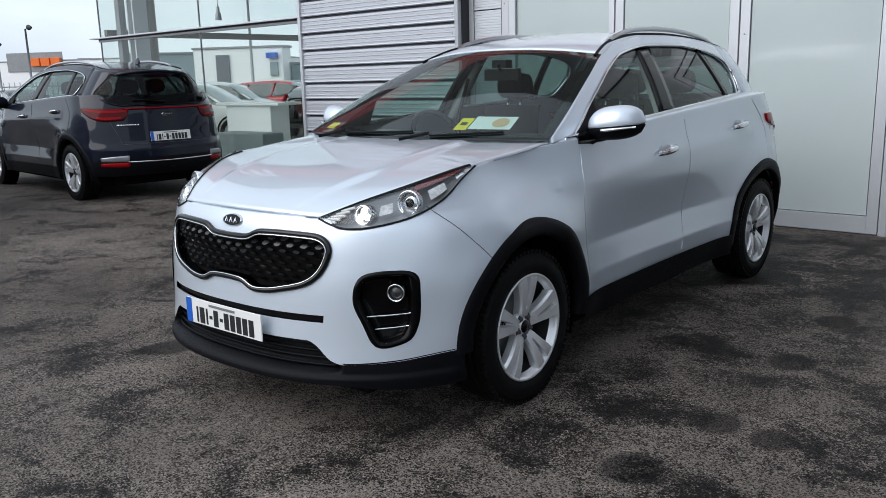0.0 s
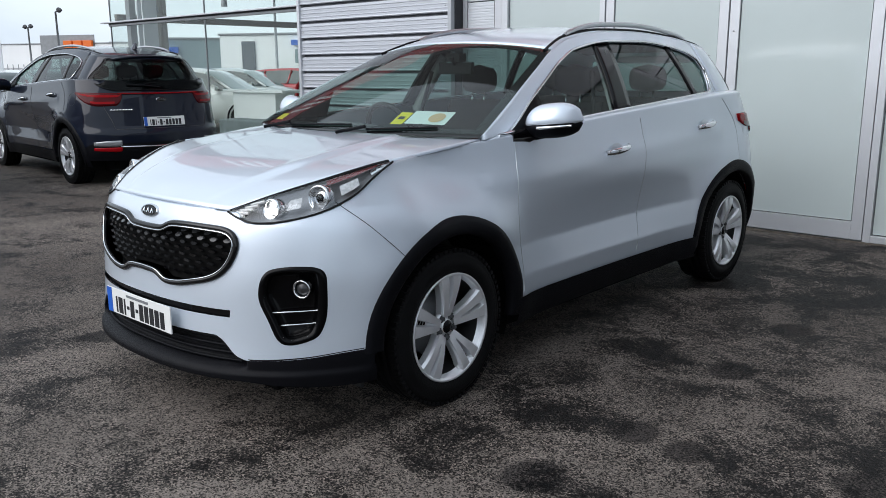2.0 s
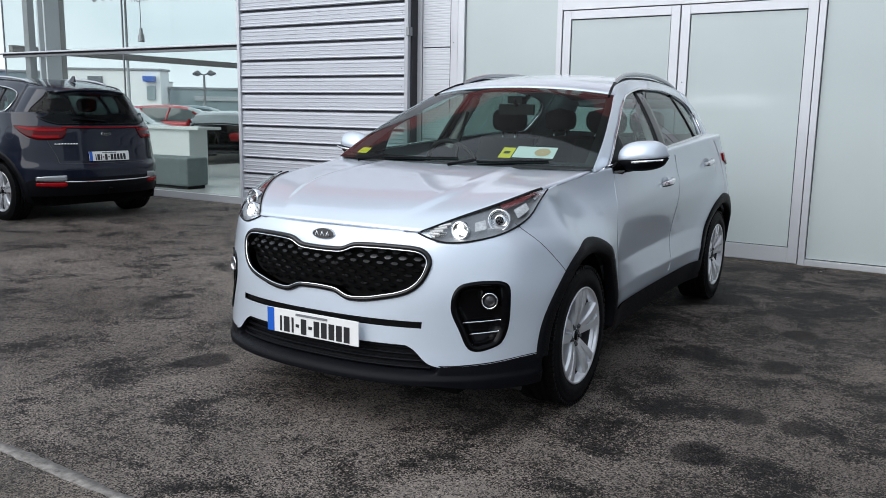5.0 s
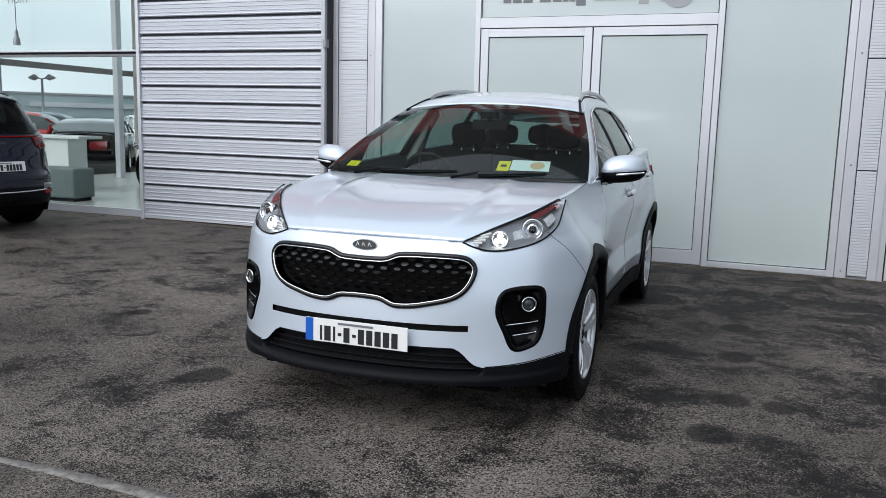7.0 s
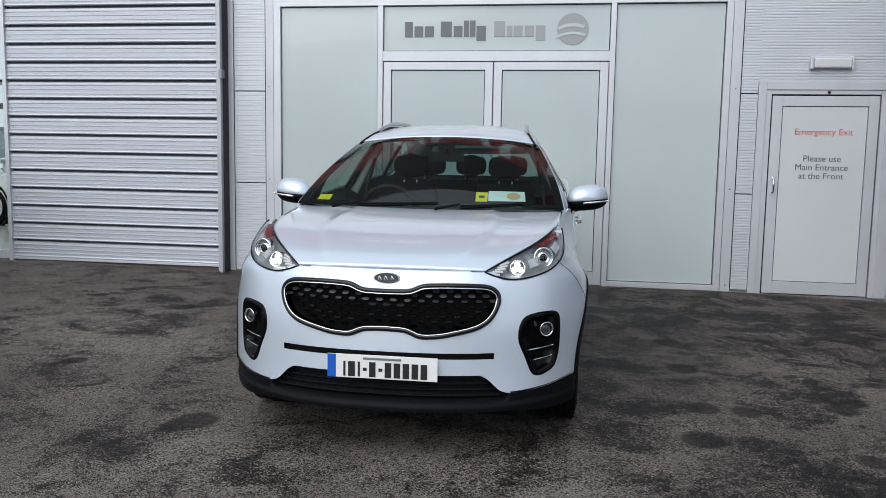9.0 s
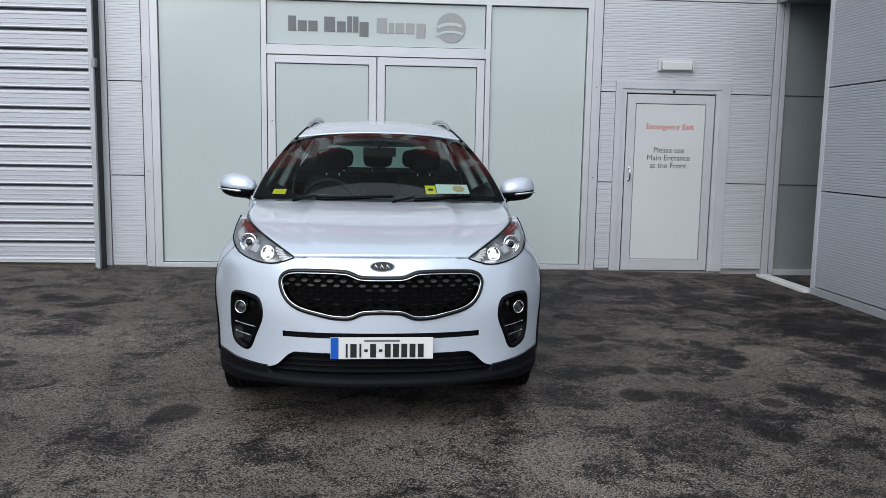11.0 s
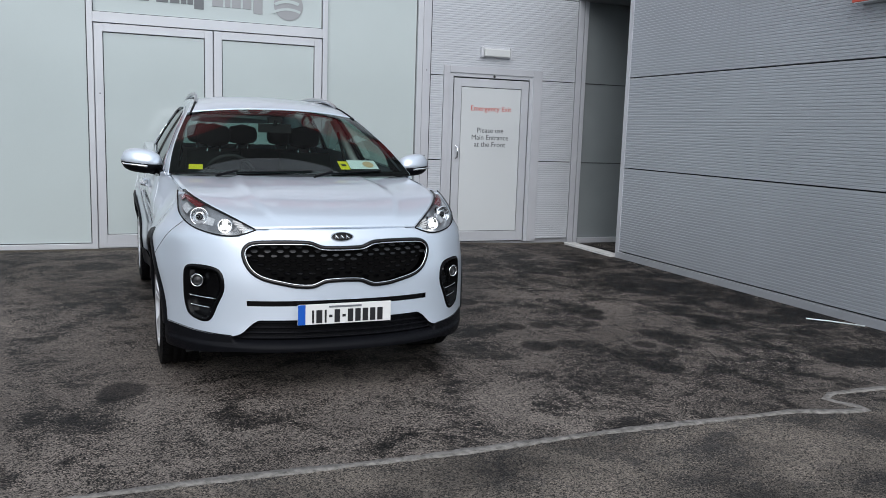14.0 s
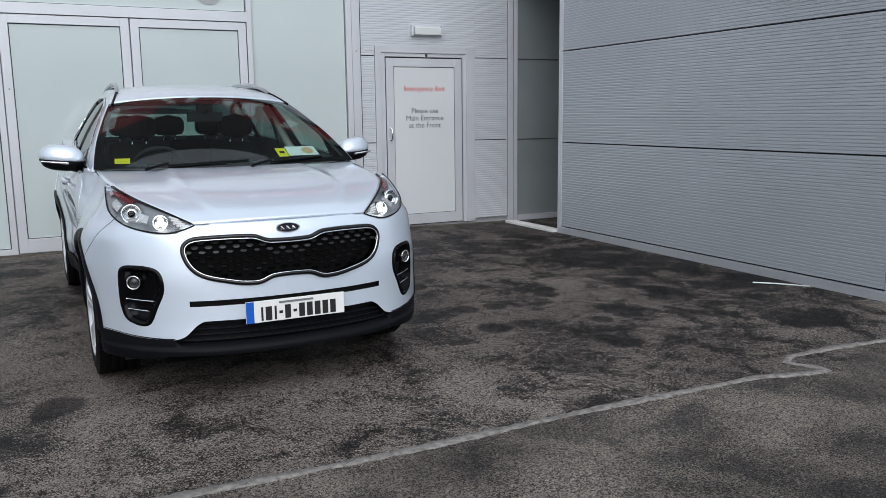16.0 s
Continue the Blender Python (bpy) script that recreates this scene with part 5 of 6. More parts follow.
def damp_tone_at(x, y):
    d = sum(lobe(x, y, *p) for p in DAMP) + 0.55 * sum(lobe(x, y, *p) for p in FAINT) + 0.6 * min(1, sum(lobe(x, y, *p) for p in BROAD_DARK)) - 0.9 * sum(lobe(x, y, *p) for p in PALE_SPOTS)
    for (x0, y0), (x1, y1) in zip(TYRE_MARK, TYRE_MARK[1:]):
        t = min(1, max(0, ((x - x0) * (x1 - x0) + (y - y0) * (y1 - y0)) / ((x1 - x0) ** 2 + (y1 - y0) ** 2)))
        d = max(d, 1.1 * math.exp(-(math.hypot(x - x0 - t * (x1 - x0), y - y0 - t * (y1 - y0)) / 0.09) ** 2))
    return min(1.3, d)


def oil_at(x, y):
    return max(math.exp(-0.7 * (math.hypot(x - cx, (y - cy) * 0.85) / r) ** 2) for cx, cy, r in OIL)


def build_ground():
    xs = [-900, -200, -60, -30, -20, -15] + us(-13, -7, 18) + us(-7, 2.2, 184)[1:] + [3, 6, 12, 30, 80, 300, 900]
    ys = [-900, -200, -50, -15, -6, -3, -1] + us(0.735, 7.335, 132) + [9, 15, 40, 120, 300, 900]
    v, f = grid([[(x, y, ground_z(x)) for x in xs] for y in ys])
    ob = mesh_object("ground", v, f, ASPHALT)
    ob.data.materials.append(OUTER_ASPHALT)
    per, first = len(xs) - 1, ys.index(0.735)
    ob.data.polygons.foreach_set("material_index", [1 if i // per < first else 0 for i in range(len(f))])
    inner = [(-7.5 < p[0] < 2.5 and 0.7 < p[1] < 7.5) for p in v]
    for name, at in (("damp_tone", damp_tone_at), ("oil", oil_at)):
        ob.data.attributes.new(name, "FLOAT", "POINT").data.foreach_set("value", [at(p[0], p[1]) if q else 0.0 for p, q in zip(v, inner)])
    tagged(ob, "dark worn asphalt forecourt with stains and patches", "ground", kind="structure")


build_ground()


def kerb_line():
    """Flush concrete edging with a kink where it meets the side yard."""
    path = [(-30, 0.77)] + [(x, 0.745 + 0.012 * math.sin(x * 3.1)) for x in us(-12, -0.4, 60)] + [(-0.12, 0.66), (0.05, 0.645), (0.06, 0.70), (0.0, 0.80), (-0.02, 0.86), (0.10, 0.93), (0.5, 0.95), (1.2, 0.93), (1.98, 0.92)]
    fine = [path[0]]
    for a, b in zip(path[1:], path[2:]):
        n = max(1, int(math.hypot(b[0] - a[0], b[1] - a[1]) / 0.035))
        fine += [(a[0] + (b[0] - a[0]) * k / n, a[1] + (b[1] - a[1]) * k / n) for k in range(n)]
    path = fine + path[-1:]
    rows = []
    ragged = random.Random(5)
    for i, (x, y) in enumerate(path):
        a, b = path[max(0, i - 1)], path[min(len(path) - 1, i + 1)]
        d = Vector((b[0] - a[0], b[1] - a[1])).normalized()
        w = 0.028 + 0.006 * math.sin(i * 0.23) + ragged.uniform(-0.006, 0.006)
        z = ground_z(x)
        rows.append([(x - d.y * k * w, y + d.x * k * w, z + h) for k, h in ((-1, -0.004), (-0.97, 0.003), (0.97, 0.003), (1, -0.004))])
    v, f = grid(rows)
    tagged(mesh_object("kerb", v, f, CONCRETE), "flush worn concrete edging strip in the asphalt", "kerb", kind="structure")


kerb_line()

# ---------------------------------------------------------------- rear wall with the glazed doors
WALL_Y, WALL_TOP = 7.38, 8.5
JOINTS = [0.0, 1.09, 2.17, 3.25, 4.33]


def structure(ob, label, category):
    return tagged(ob, label, category, kind="structure")


wall = structure(box("wall_north", -5.95, 5.2, WALL_Y + 0.06, WALL_Y + 0.36, -0.1, WALL_TOP, FLASHING), "grey metal-clad rear wall of the dealership", "wall")


def rib_sheet(a0, a1, z0, z1, pitch=0.0292, groove=0.011, depth=0.0045, back=0.055):
    """Sheet metal with narrow horizontal grooves: (along, depth, height) and faces."""
    prof = [(back, z0), (0.002, z0), (0.0, z0 + 0.002)]
    z = z0 + pitch
    while z < z1 - 0.012:
        prof += [(0.0, z - groove), (depth, z - groove * 0.72), (depth, z - groove * 0.28), (0.0, z)]
        z += pitch
    prof += [(0.0, z1 - 0.002), (0.002, z1), (back, z1)]
    return grid([[(a0, d, h), (a1, d, h)] for d, h in prof])


def ribbed_panel(parent, x0, x1, z0, z1, name="cladding_panel", y=WALL_Y, mat=CLAD, parent_label=""):
    v, f = rib_sheet(x0, x1, z0 + 0.006, z1 - 0.006)
    return mesh_object(name, [(a, y + d, z) for a, d, z in v], f, mat, parent, smooth=False)


def clad_column(parent, x0, x1, z_from=0.03, z_to=WALL_TOP):
    zs = [z_from] + [z for z in JOINTS if z_from + 0.05 < z < z_to - 0.05] + [z_to]
    for a, b in zip(zs, zs[1:]):
        ribbed_panel(parent, x0, x1, a, b)
    box("panel_joint", x0, x1, WALL_Y + 0.035, WALL_Y + 0.059, z_from, z_to, JOINT, parent)


clad_column(wall, -5.83, -5.45)
clad_column(wall, -0.075, 0.10, 0.03)
clad_column(wall, 0.10, 1.53, 2.29)
clad_column(wall, 1.53, 2.03, 0.03)
clad_column(wall, -5.45, -0.075, 3.26)
# flat flashings beside the ribbed strips
for x0, x1, z0, z1 in ((-5.925, -5.84, 0.0, WALL_TOP), (-5.44, -5.345, 0.0, 3.25), (-0.19, -0.085, 0.0, 3.25), (2.04, 2.125, -0.05, 3.3), (2.135, 2.195, -0.05, 3.3)):
    box("flashing", x0, x1, WALL_Y - 0.006, WALL_Y + 0.058, z0, z1, FLASHING, wall, bevel=0.004)
for x in (-5.40, -0.135):
    for z in (0.08, 1.14, 2.22):
        v, f = lathe([(0.0, -0.006), (0.008, -0.005), (0.009, 0.0)], 8, "y")
        mesh_object("rivet", [(p[0] + x, p[1] + WALL_Y - 0.006, p[2] + z) for p in v], f, STEEL, wall)


def bar(parent, x0, x1, z0, z1, depth=0.05, proud=0.0, name="frame_bar", mat=None):
    return box(name, x0, x1, WALL_Y - proud, WALL_Y + depth, z0, z1, mat or FRAME, parent, bevel=0.003)


def glazed_front():
    unit = thing("door_1", pose(0, 0, 0), "closed aluminium double doors with frosted grey panels and side lights", "door", kind="structure")
    unit.empty_display_size = 0.1
    # outer frame
    bar(unit, -5.34, -5.255, 0.0, 3.26, 0.058, 0.012)
    bar(unit, -0.265, -0.195, 0.0, 3.26, 0.058, 0.012)
    bar(unit, -5.255, -0.265, 3.135, 3.26, 0.058, 0.012)
    bar(unit, -5.255, -4.09, 0.015, 0.07, 0.058, 0.010)
    bar(unit, -1.42, -0.265, 0.015, 0.07, 0.058, 0.010)
    for x0, x1 in ((-4.09, -4.03), (-1.478, -1.42)):
        bar(unit, x0, x1, 0.0, 3.135, 0.058, 0.014)
    bar(unit, -4.03, -1.478, 2.515, 2.625, 0.058, 0.014)
    for x0, x1, z0, z1 in ((-5.255, -4.09, 0.07, 3.135), (-1.42, -0.265, 0.07, 3.135), (-4.03, -1.478, 2.625, 3.135)):
        box("pane", x0 + 0.008, x1 - 0.012, WALL_Y + 0.024, WALL_Y + 0.04, z0 + 0.010, z1 - 0.012, FROST, unit)
        box("glazing_gasket", x0, x1, WALL_Y + 0.041, WALL_Y + 0.056, z0, z1, GASKET, unit)
    for x0, x1, hinge in ((-4.02, -2.762, 0), (-2.748, -1.488, 1)):
        leaf = part("door_leaf", box_bm(x0, x1, WALL_Y + 0.04, WALL_Y + 0.056, 0.02, 2.505), GASKET, unit)
        for a, b, c, d in ((x0, x0 + 0.088, 0.022, 2.505), (x1 - 0.088, x1, 0.022, 2.505), (x0 + 0.088, x1 - 0.088, 2.418, 2.505), (x0 + 0.088, x1 - 0.088, 0.022, 0.17)):
            box("leaf_rail", a, b, WALL_Y - 0.004, WALL_Y + 0.04, c, d, FRAME, leaf, bevel=0.003)
        box("leaf_pane", x0 + 0.097, x1 - 0.097, WALL_Y + 0.012, WALL_Y + 0.03, 0.178, 2.408, FROST, leaf)
    for x in (-2.735, -4.0):
        v, f = lathe([(0.0, -0.006), (0.007, -0.005), (0.008, 0.0)], 8, "y")
        mesh_object("rivet", [(p[0] + x + 0.03, p[1] + WALL_Y - 0.004, p[2] + 1.75) for p in v], f, STEEL, unit)
    # sign over the doors: a name as plain bars, and a round mark
    sign = thing("wall_sign", pose(-2.75, WALL_Y + 0.022, 2.87), "grey company sign lettering above the doors", "sign")
    rows = (((-1.03, 0.09, 0.17, 0), (-0.92, 0.10, 0.12, 0), (-0.80, 0.105, 0.12, 0), (-0.617, 0.125, 0.17, 0), (-0.47, 0.10, 0.12, 0), (-0.353, 0.058, 0.18, 0), (-0.283, 0.06, 0.18, 0), (-0.21, 0.105, 0.165, -0.045)), SIGN_GREY), (((-0.011, 0.12, 0.17, 0), (0.131, 0.06, 0.12, 0), (0.208, 0.10, 0.12, 0), (0.331, 0.097, 0.12, 0), (0.4535, 0.105, 0.165, -0.045)), PALE_INK)
    for word, mat in rows:
        for x, w, h, drop in word:
            part("letter_bar", box_bm(x, x + w, -0.004, 0.0, -0.085 + drop, -0.085 + drop + h, 0.0015), mat, sign)
    disc = [[(0.86 + r * 0.172 * math.cos(a), -0.005, -0.005 + r * 0.172 * math.sin(a)) for a in us(0, math.tau, 48)[:-1]] for r in (0.01, 1.0)]
    mesh_object("round_mark", *grid(disc, True), PALE_INK, sign, smooth=False)
    for r, off, w in ((0.30, -0.27, 0.014), (0.26, -0.15, 0.018)):
        arc = [[(0.86 + (r + k * w) * math.cos(a), -0.009, off - 0.02 + (r * 0.8 + k * w) * math.sin(a)) for a in us(radians(62), radians(128), 16)] for k in (-1, 1)]
        arc = [[p for p in row] for row in arc]
        mesh_object("mark_curve", *grid(arc), FROST, sign, smooth=False)


glazed_front()


def lettering(text, x, z, size, mat, parent, y, center=True):
    cu = bpy.data.curves.new("lettering", "FONT")
    cu.body, cu.size, cu.extrude = text, size, 0.0008
    cu.align_x = "CENTER" if center else "LEFT"
    tmp = new("lettering", cu)
    dg = bpy.context.evaluated_depsgraph_get()
    me = bpy.data.meshes.new_from_object(tmp.evaluated_get(dg))
    bpy.data.objects.remove(tmp)
    me.materials.clear()
    me.materials.append(mat)
    ob = new("lettering", me)
    ob.parent = parent
    ob.matrix_local = pose(x, y, z, 90, 0, 0)
    ob["label"] = text
    return ob


def emergency_exit():
    d = thing("door_2", pose(0, 0, 0), "closed white panelled emergency exit door in aluminium frame", "door", kind="structure")
    # wide outer flashing
    for x0, x1, z0, z1 in ((0.105, 0.188, 0.0, 2.295), (1.40, 1.525, 0.0, 2.295), (0.188, 1.40, 2.212, 2.295)):
        box("door_surround", x0, x1, WALL_Y - 0.012, WALL_Y + 0.058, z0, z1, FLASHING, d, bevel=0.004)
    for x0, x1, z0, z1 in ((0.188, 0.243, 0.0, 2.212), (1.348, 1.40, 0.0, 2.212), (0.243, 1.348, 2.165, 2.212)):
        box("door_frame", x0, x1, WALL_Y + 0.004, WALL_Y + 0.058, z0, z1, FRAME, d, bevel=0.003)
    box("frame_gap", 0.243, 1.348, WALL_Y + 0.045, WALL_Y + 0.057, 0.0, 2.172, JOINT, d)
    leaf = part("door_leaf", box_bm(0.257, 1.334, WALL_Y + 0.03, WALL_Y + 0.044, 0.012, 2.148), JOINT, d)
    for a, b, c, e in ((0.257, 0.36, 0.012, 2.148), (1.231, 1.334, 0.012, 2.148), (0.36, 1.231, 2.042, 2.148), (0.36, 1.231, 0.012, 0.145)):
        box("leaf_rail", a, b, WALL_Y + 0.006, WALL_Y + 0.03, c, e, FRAME, leaf, bevel=0.003)
    pn = box("leaf_pane", 0.368, 1.223, WALL_Y + 0.014, WALL_Y + 0.029, 0.152, 2.034, WHITE_PANEL, leaf)
    yy = WALL_Y + 0.0125
    lettering("Emergency Exit", 0.795, 1.738, 0.095, RED_INK, leaf, yy)
    for t, z in (("Please use", 1.455), ("Main Entrance", 1.362), ("at the Front", 1.27)):
        lettering(t, 0.795, z, 0.094, SIGN_INK, leaf, yy)
    hd = [(0.305, WALL_Y + 0.004, 1.27), (0.305, WALL_Y - 0.05, 1.255), (0.305, WALL_Y - 0.055, 1.20), (0.305, WALL_Y - 0.05, 1.13), (0.305, WALL_Y + 0.004, 1.115)]
    mesh_object("pull_handle", *tube(hd, 0.011, 8), CHROME, leaf, "chrome pull handle")
    v, f = lathe([(0.0, -0.010), (0.014, -0.008), (0.018, 0.0)], 12, "y")
    mesh_object("door_closer_pin", [(p[0] + 0.82, p[1] + WALL_Y, p[2] + 2.187) for p in v], f, JOINT, d)


WHITE_PANEL = worn(material("white_door_panel", (0.58, 0.605, 0.61), 0.16), 0.9, 0.04)
emergency_exit()


def exit_lamp():
    l = thing("exit_lamp", pose(0.815, WALL_Y, 2.49), "white plastic emergency bulkhead lamp on ribbed cladding", "lamp")
    part("lamp_back", box_bm(-0.205, 0.205, -0.03, 0.0, -0.065, 0.065, 0.008), FRAME, l)
    part("lamp_diffuser", box_bm(-0.18, 0.19, -0.075, -0.03, -0.055, 0.045, 0.015), DIFFUSER, l)
    part("lamp_end", box_bm(-0.215, -0.185, -0.065, 0.0, -0.068, 0.068, 0.008), FRAME, l)
    part("lamp_end", box_bm(0.195, 0.215, -0.065, 0.0, -0.068, 0.068, 0.006), FRAME, l)


DIFFUSER = material("lamp_diffuser", (0.60, 0.62, 0.61), 0.3)
exit_lamp()

UPPER_DARK = worn(material("charcoal_cladding", (0.03, 0.031, 0.034), 0.6), 1.0, 0.1)
# red fascia with white sign shapes high on the wall, mirrored in the windscreens
structure(box("wall_upper", -14.9, 2.6, WALL_Y - 0.2, WALL_Y + 0.05, 5.76, 8.5, UPPER_DARK), "dark charcoal cladding above the red band", "wall")
fascia = structure(box("fascia", -14.9, 0.9, WALL_Y - 0.25, WALL_Y + 0.05, 4.45, 5.75, RED_FASCIA, bevel=0.01), "red sign band high on the rear wall", "sign band")
for x, lean in ((-12.4, 0.1), (-11.8, 0.0), (-11.3, -0.1), (-4.6, 0.14), (-4.1, 0.0), (-3.7, -0.14), (-2.7, 0.12), (-2.1, -0.12), (-1.4, 0.1), (-0.8, -0.1), (-0.1, 0.0)):
    v = [(x + dx + lean * h, WALL_Y - dy, 4.72 + 0.85 * h) for dx in (0.0, 0.2) for dy in (0.28, 0.249) for h in (0, 1)]
    mesh_object("sign_shape", v, boxed(0, 1, 0, 1, 0, 1)[1], WHITE_SIGN, fascia, smooth=False)


def wall_grit(x0, x1, y, seed):
    """Ragged strip of dirt and grit swept against a wall."""
    rnd, rows = random.Random(seed), []
    wide = 0.04
    for x in us(x0, x1, int((x1 - x0) / 0.03)):
        wide = min(0.085, max(0.012, wide + rnd.uniform(-0.012, 0.012)))
        z = ground_z(x)
        rows.append([(x, y, z + 0.014), (x, y - wide * 0.5, z + 0.009 + rnd.uniform(0, 0.005)), (x, y - wide, z + 0.002)])
    v, f = grid(rows)
    tagged(mesh_object("dirt", v, f, DIRT), "brown grit and dirt along the foot of the wall", "dirt", kind="stuff")


DIRT = worn(material("wall_dirt", (0.085, 0.075, 0.062), 0.95, 0, 0, 0.1), 30.0, 0.7, 0.9, 200)
wall_grit(-5.9, 2.0, WALL_Y - 0.012, 3)
wall_grit(-8.6, -5.95, 7.19, 4)

# ---------------------------------------------------------------- roller-door cladding
SH_Y = 7.20
PLANK_GAP = worn(material("plank_gap", (0.085, 0.09, 0.105), 0.7), 3, 0.1)


def plank_wall():
    w = thing("wall_west", pose(0, 0, 0), "horizontal silver steel planks with dark grooves", "wall", kind="structure")
    x0, x1 = -8.68, -5.97
    box("backing", x0 + 0.02, x1 + 0.02, SH_Y + 0.05, SH_Y + 0.40, 0.05, WALL_TOP, PLANK_GAP, w)
    prof = [(0.028, 0.0), (0.0, 0.004), (-0.004, 0.012), (0.0, 0.022), (0.008, 0.026), (0.008, 0.045), (0.003, 0.049), (0.003, 0.058), (0.010, 0.062), (0.010, 0.095), (0.005, 0.099), (0.005, 0.107), (0.011, 0.111), (0.011, 0.145), (0.006, 0.150), (0.006, 0.158), (0.013, 0.163), (0.015, 0.182), (0.030, 0.190), (0.048, 0.193)]
    me = None
    z = 0.115
    while z < 4.3:
        if me is None:
            rows = [[(x, SH_Y + o, h) for x in (x0, x1)] for o, h in prof]
            v, f = grid(rows)
            ob = mesh_object("plank", v, flip(f), SHUTTER, w, smooth=False)
            me = ob.data
            ob.location = (0, 0, z)
        else:
            ob = new("plank", me)
            ob.parent = w
            ob.location = (0, 0, z)
        z += 0.2165
    # screws along the ends
    vs = []
    for k in range(20):
        for x in (x0 + 0.06, x1 - 0.05):
            v, f = lathe([(0.0, -0.006), (0.006, -0.005), (0.007, 0.0)], 6, "y")
            vs.append(([(p[0] + x, p[1] + SH_Y + 0.009, p[2] + 0.115 + 0.2165 * k + 0.078) for p in v], f))
    mesh_object("plank_screws", *join(*vs), STEEL, w, smooth=False)["kind"] = "stuff"
    box("edge_channel", x0 - 0.045, x0 + 0.004, SH_Y - 0.02, SH_Y + 0.3, 0.05, WALL_TOP, FRAME, w, bevel=0.004)
    box("edge_channel", x1 - 0.002, x1 + 0.05, SH_Y - 0.012, SH_Y + 0.24, 0.0, WALL_TOP, SATIN_GREY, w, bevel=0.004)
    box("edge_gap", x1 + 0.05, x1 + 0.066, SH_Y + 0.05, SH_Y + 0.24, 0.0, WALL_TOP, JOINT, w)
    box("edge_latch", x1 + 0.035, x1 + 0.075, SH_Y - 0.03, SH_Y + 0.05, 2.30, 2.40, STEEL, w, bevel=0.004)
    box("bottom_trim", x0, x1, SH_Y - 0.010, SH_Y + 0.05, 0.085, 0.115, FRAME, w, bevel=0.003)
    box("plinth", x0 - 0.1, x1 + 0.03, SH_Y + 0.02, SH_Y + 0.3, -0.05, 0.085, PLINTH, w)


SATIN_GREY = worn(material("grey_channel", (0.44, 0.455, 0.48), 0.45, 0.4), 3, 0.1)
PLINTH = worn(material("brown_plinth", (0.09, 0.075, 0.065), 0.8), 6, 0.3, 0.5)
plank_wall()

# ---------------------------------------------------------------- side wall and passage
SIDE_X, SIDE_Y, SOUTH_Y, SIDE_TOP = 2.0, 6.10, 1.6, 5.6


def side_wall():
    w = thing("wall_east", pose(0, 0, 0), "grey ribbed metal panels of the side building", "wall", kind="structure")
    box("backing", SIDE_X + 0.06, SIDE_X + 12.0, SOUTH_Y + 0.06, SIDE_Y - 0.06, -0.1, SIDE_TOP, JOINT, w)
    zs = [0.0, 1.08, 2.17, 3.25, 4.33, SIDE_TOP]
    ys = [SOUTH_Y + 0.075, SIDE_Y - 0.07]
    for a, b in zip(zs, zs[1:]):
        for c, d in zip(ys, ys[1:]):
            v, f = rib_sheet(c + 0.003, d - 0.003, a + 0.007 + (0.044 if a == 0 else 0), b - 0.007)
            mesh_object("cladding_panel", [(SIDE_X + q, p, z) for p, q, z in v], f, CLAD_SIDE, w, smooth=False)
    box("corner_flashing", SIDE_X - 0.008, SIDE_X + 0.42, SIDE_Y - 0.075, SIDE_Y, -0.05, SIDE_TOP, FLASHING, w, bevel=0.004)
    for a, b in zip(zs, zs[1:]):
        v, f = rib_sheet(SIDE_X + 0.08, SIDE_X + 12.0, a + 0.007 + (0.044 if a == 0 else 0), b - 0.007)
        mesh_object("cladding_panel", [(p, SOUTH_Y + q, z) for p, q, z in v], flip(f), CLAD_SIDE, w, smooth=False)
    box("corner_flashing", SIDE_X - 0.008, SIDE_X + 0.075, SOUTH_Y - 0.008, SOUTH_Y + 0.07, -0.05, SIDE_TOP, FLASHING, w, bevel=0.004)
    box("roof_cap", SIDE_X - 0.03, SIDE_X + 12.0, SOUTH_Y - 0.03, SIDE_Y, SIDE_TOP, SIDE_TOP + 0.1, FLASHING, w, bevel=0.004)
    box("base_trim", SIDE_X - 0.014, SIDE_X + 0.03, SOUTH_Y, SIDE_Y - 0.02, -0.06, 0.036, SATIN_GREY, w, bevel=0.003)


CLAD_SIDE = worn(material("side_cladding", (0.42, 0.445, 0.475), 0.42, 0.3), 0.8, 0.07, 0, 60)
side_wall()
red_sign = thing("wall_sign", pose(SIDE_X, 2.72, 2.62), "red box sign fixed to the side wall", "sign")
part("sign_box", box_bm(-0.12, 0.0, -1.05, 0.0, 0.0, 0.6, 0.008), RED_INK, red_sign)
part("sign_edge", box_bm(-0.115, 0.0, -1.05, -0.02, -0.006, 0.0), FRAME, red_sign)
structure(box("wall_passage", 2.2, 5.2, WALL_Y + 0.03, WALL_Y + 0.058, -0.05, 3.4, SHADED_PASSAGE), "cladding at the back of a covered passage, shade put into its colour", "wall")
for z in (1.085, 2.17):
    structure(box("trim", 2.2, 5.2, WALL_Y + 0.022, WALL_Y + 0.029, z - 0.005, z + 0.005, JOINT), "dark panel joint in the passage", "joint")
# unseen walls added to close the passage and keep it dark
structure(box("wall_passage_end", 5.2, 5.4, 4.0, WALL_Y + 0.36, -0.1, 3.5, SHADED_PASSAGE), "unseen end wall added to the passage, shade put into its colour", "wall")
structure(box("wall_passage_side", 2.42, 5.2, SIDE_Y - 0.3, SIDE_Y - 0.02, -0.1, 3.5, SHADED_PASSAGE), "unseen side wall added to the passage, shade put into its colour", "wall")
structure(box("ceiling", 2.04, 5.4, SIDE_Y - 0.05, WALL_Y + 0.03, 3.26, 3.42, STEEL), "steel soffit over the passage", "ceiling")
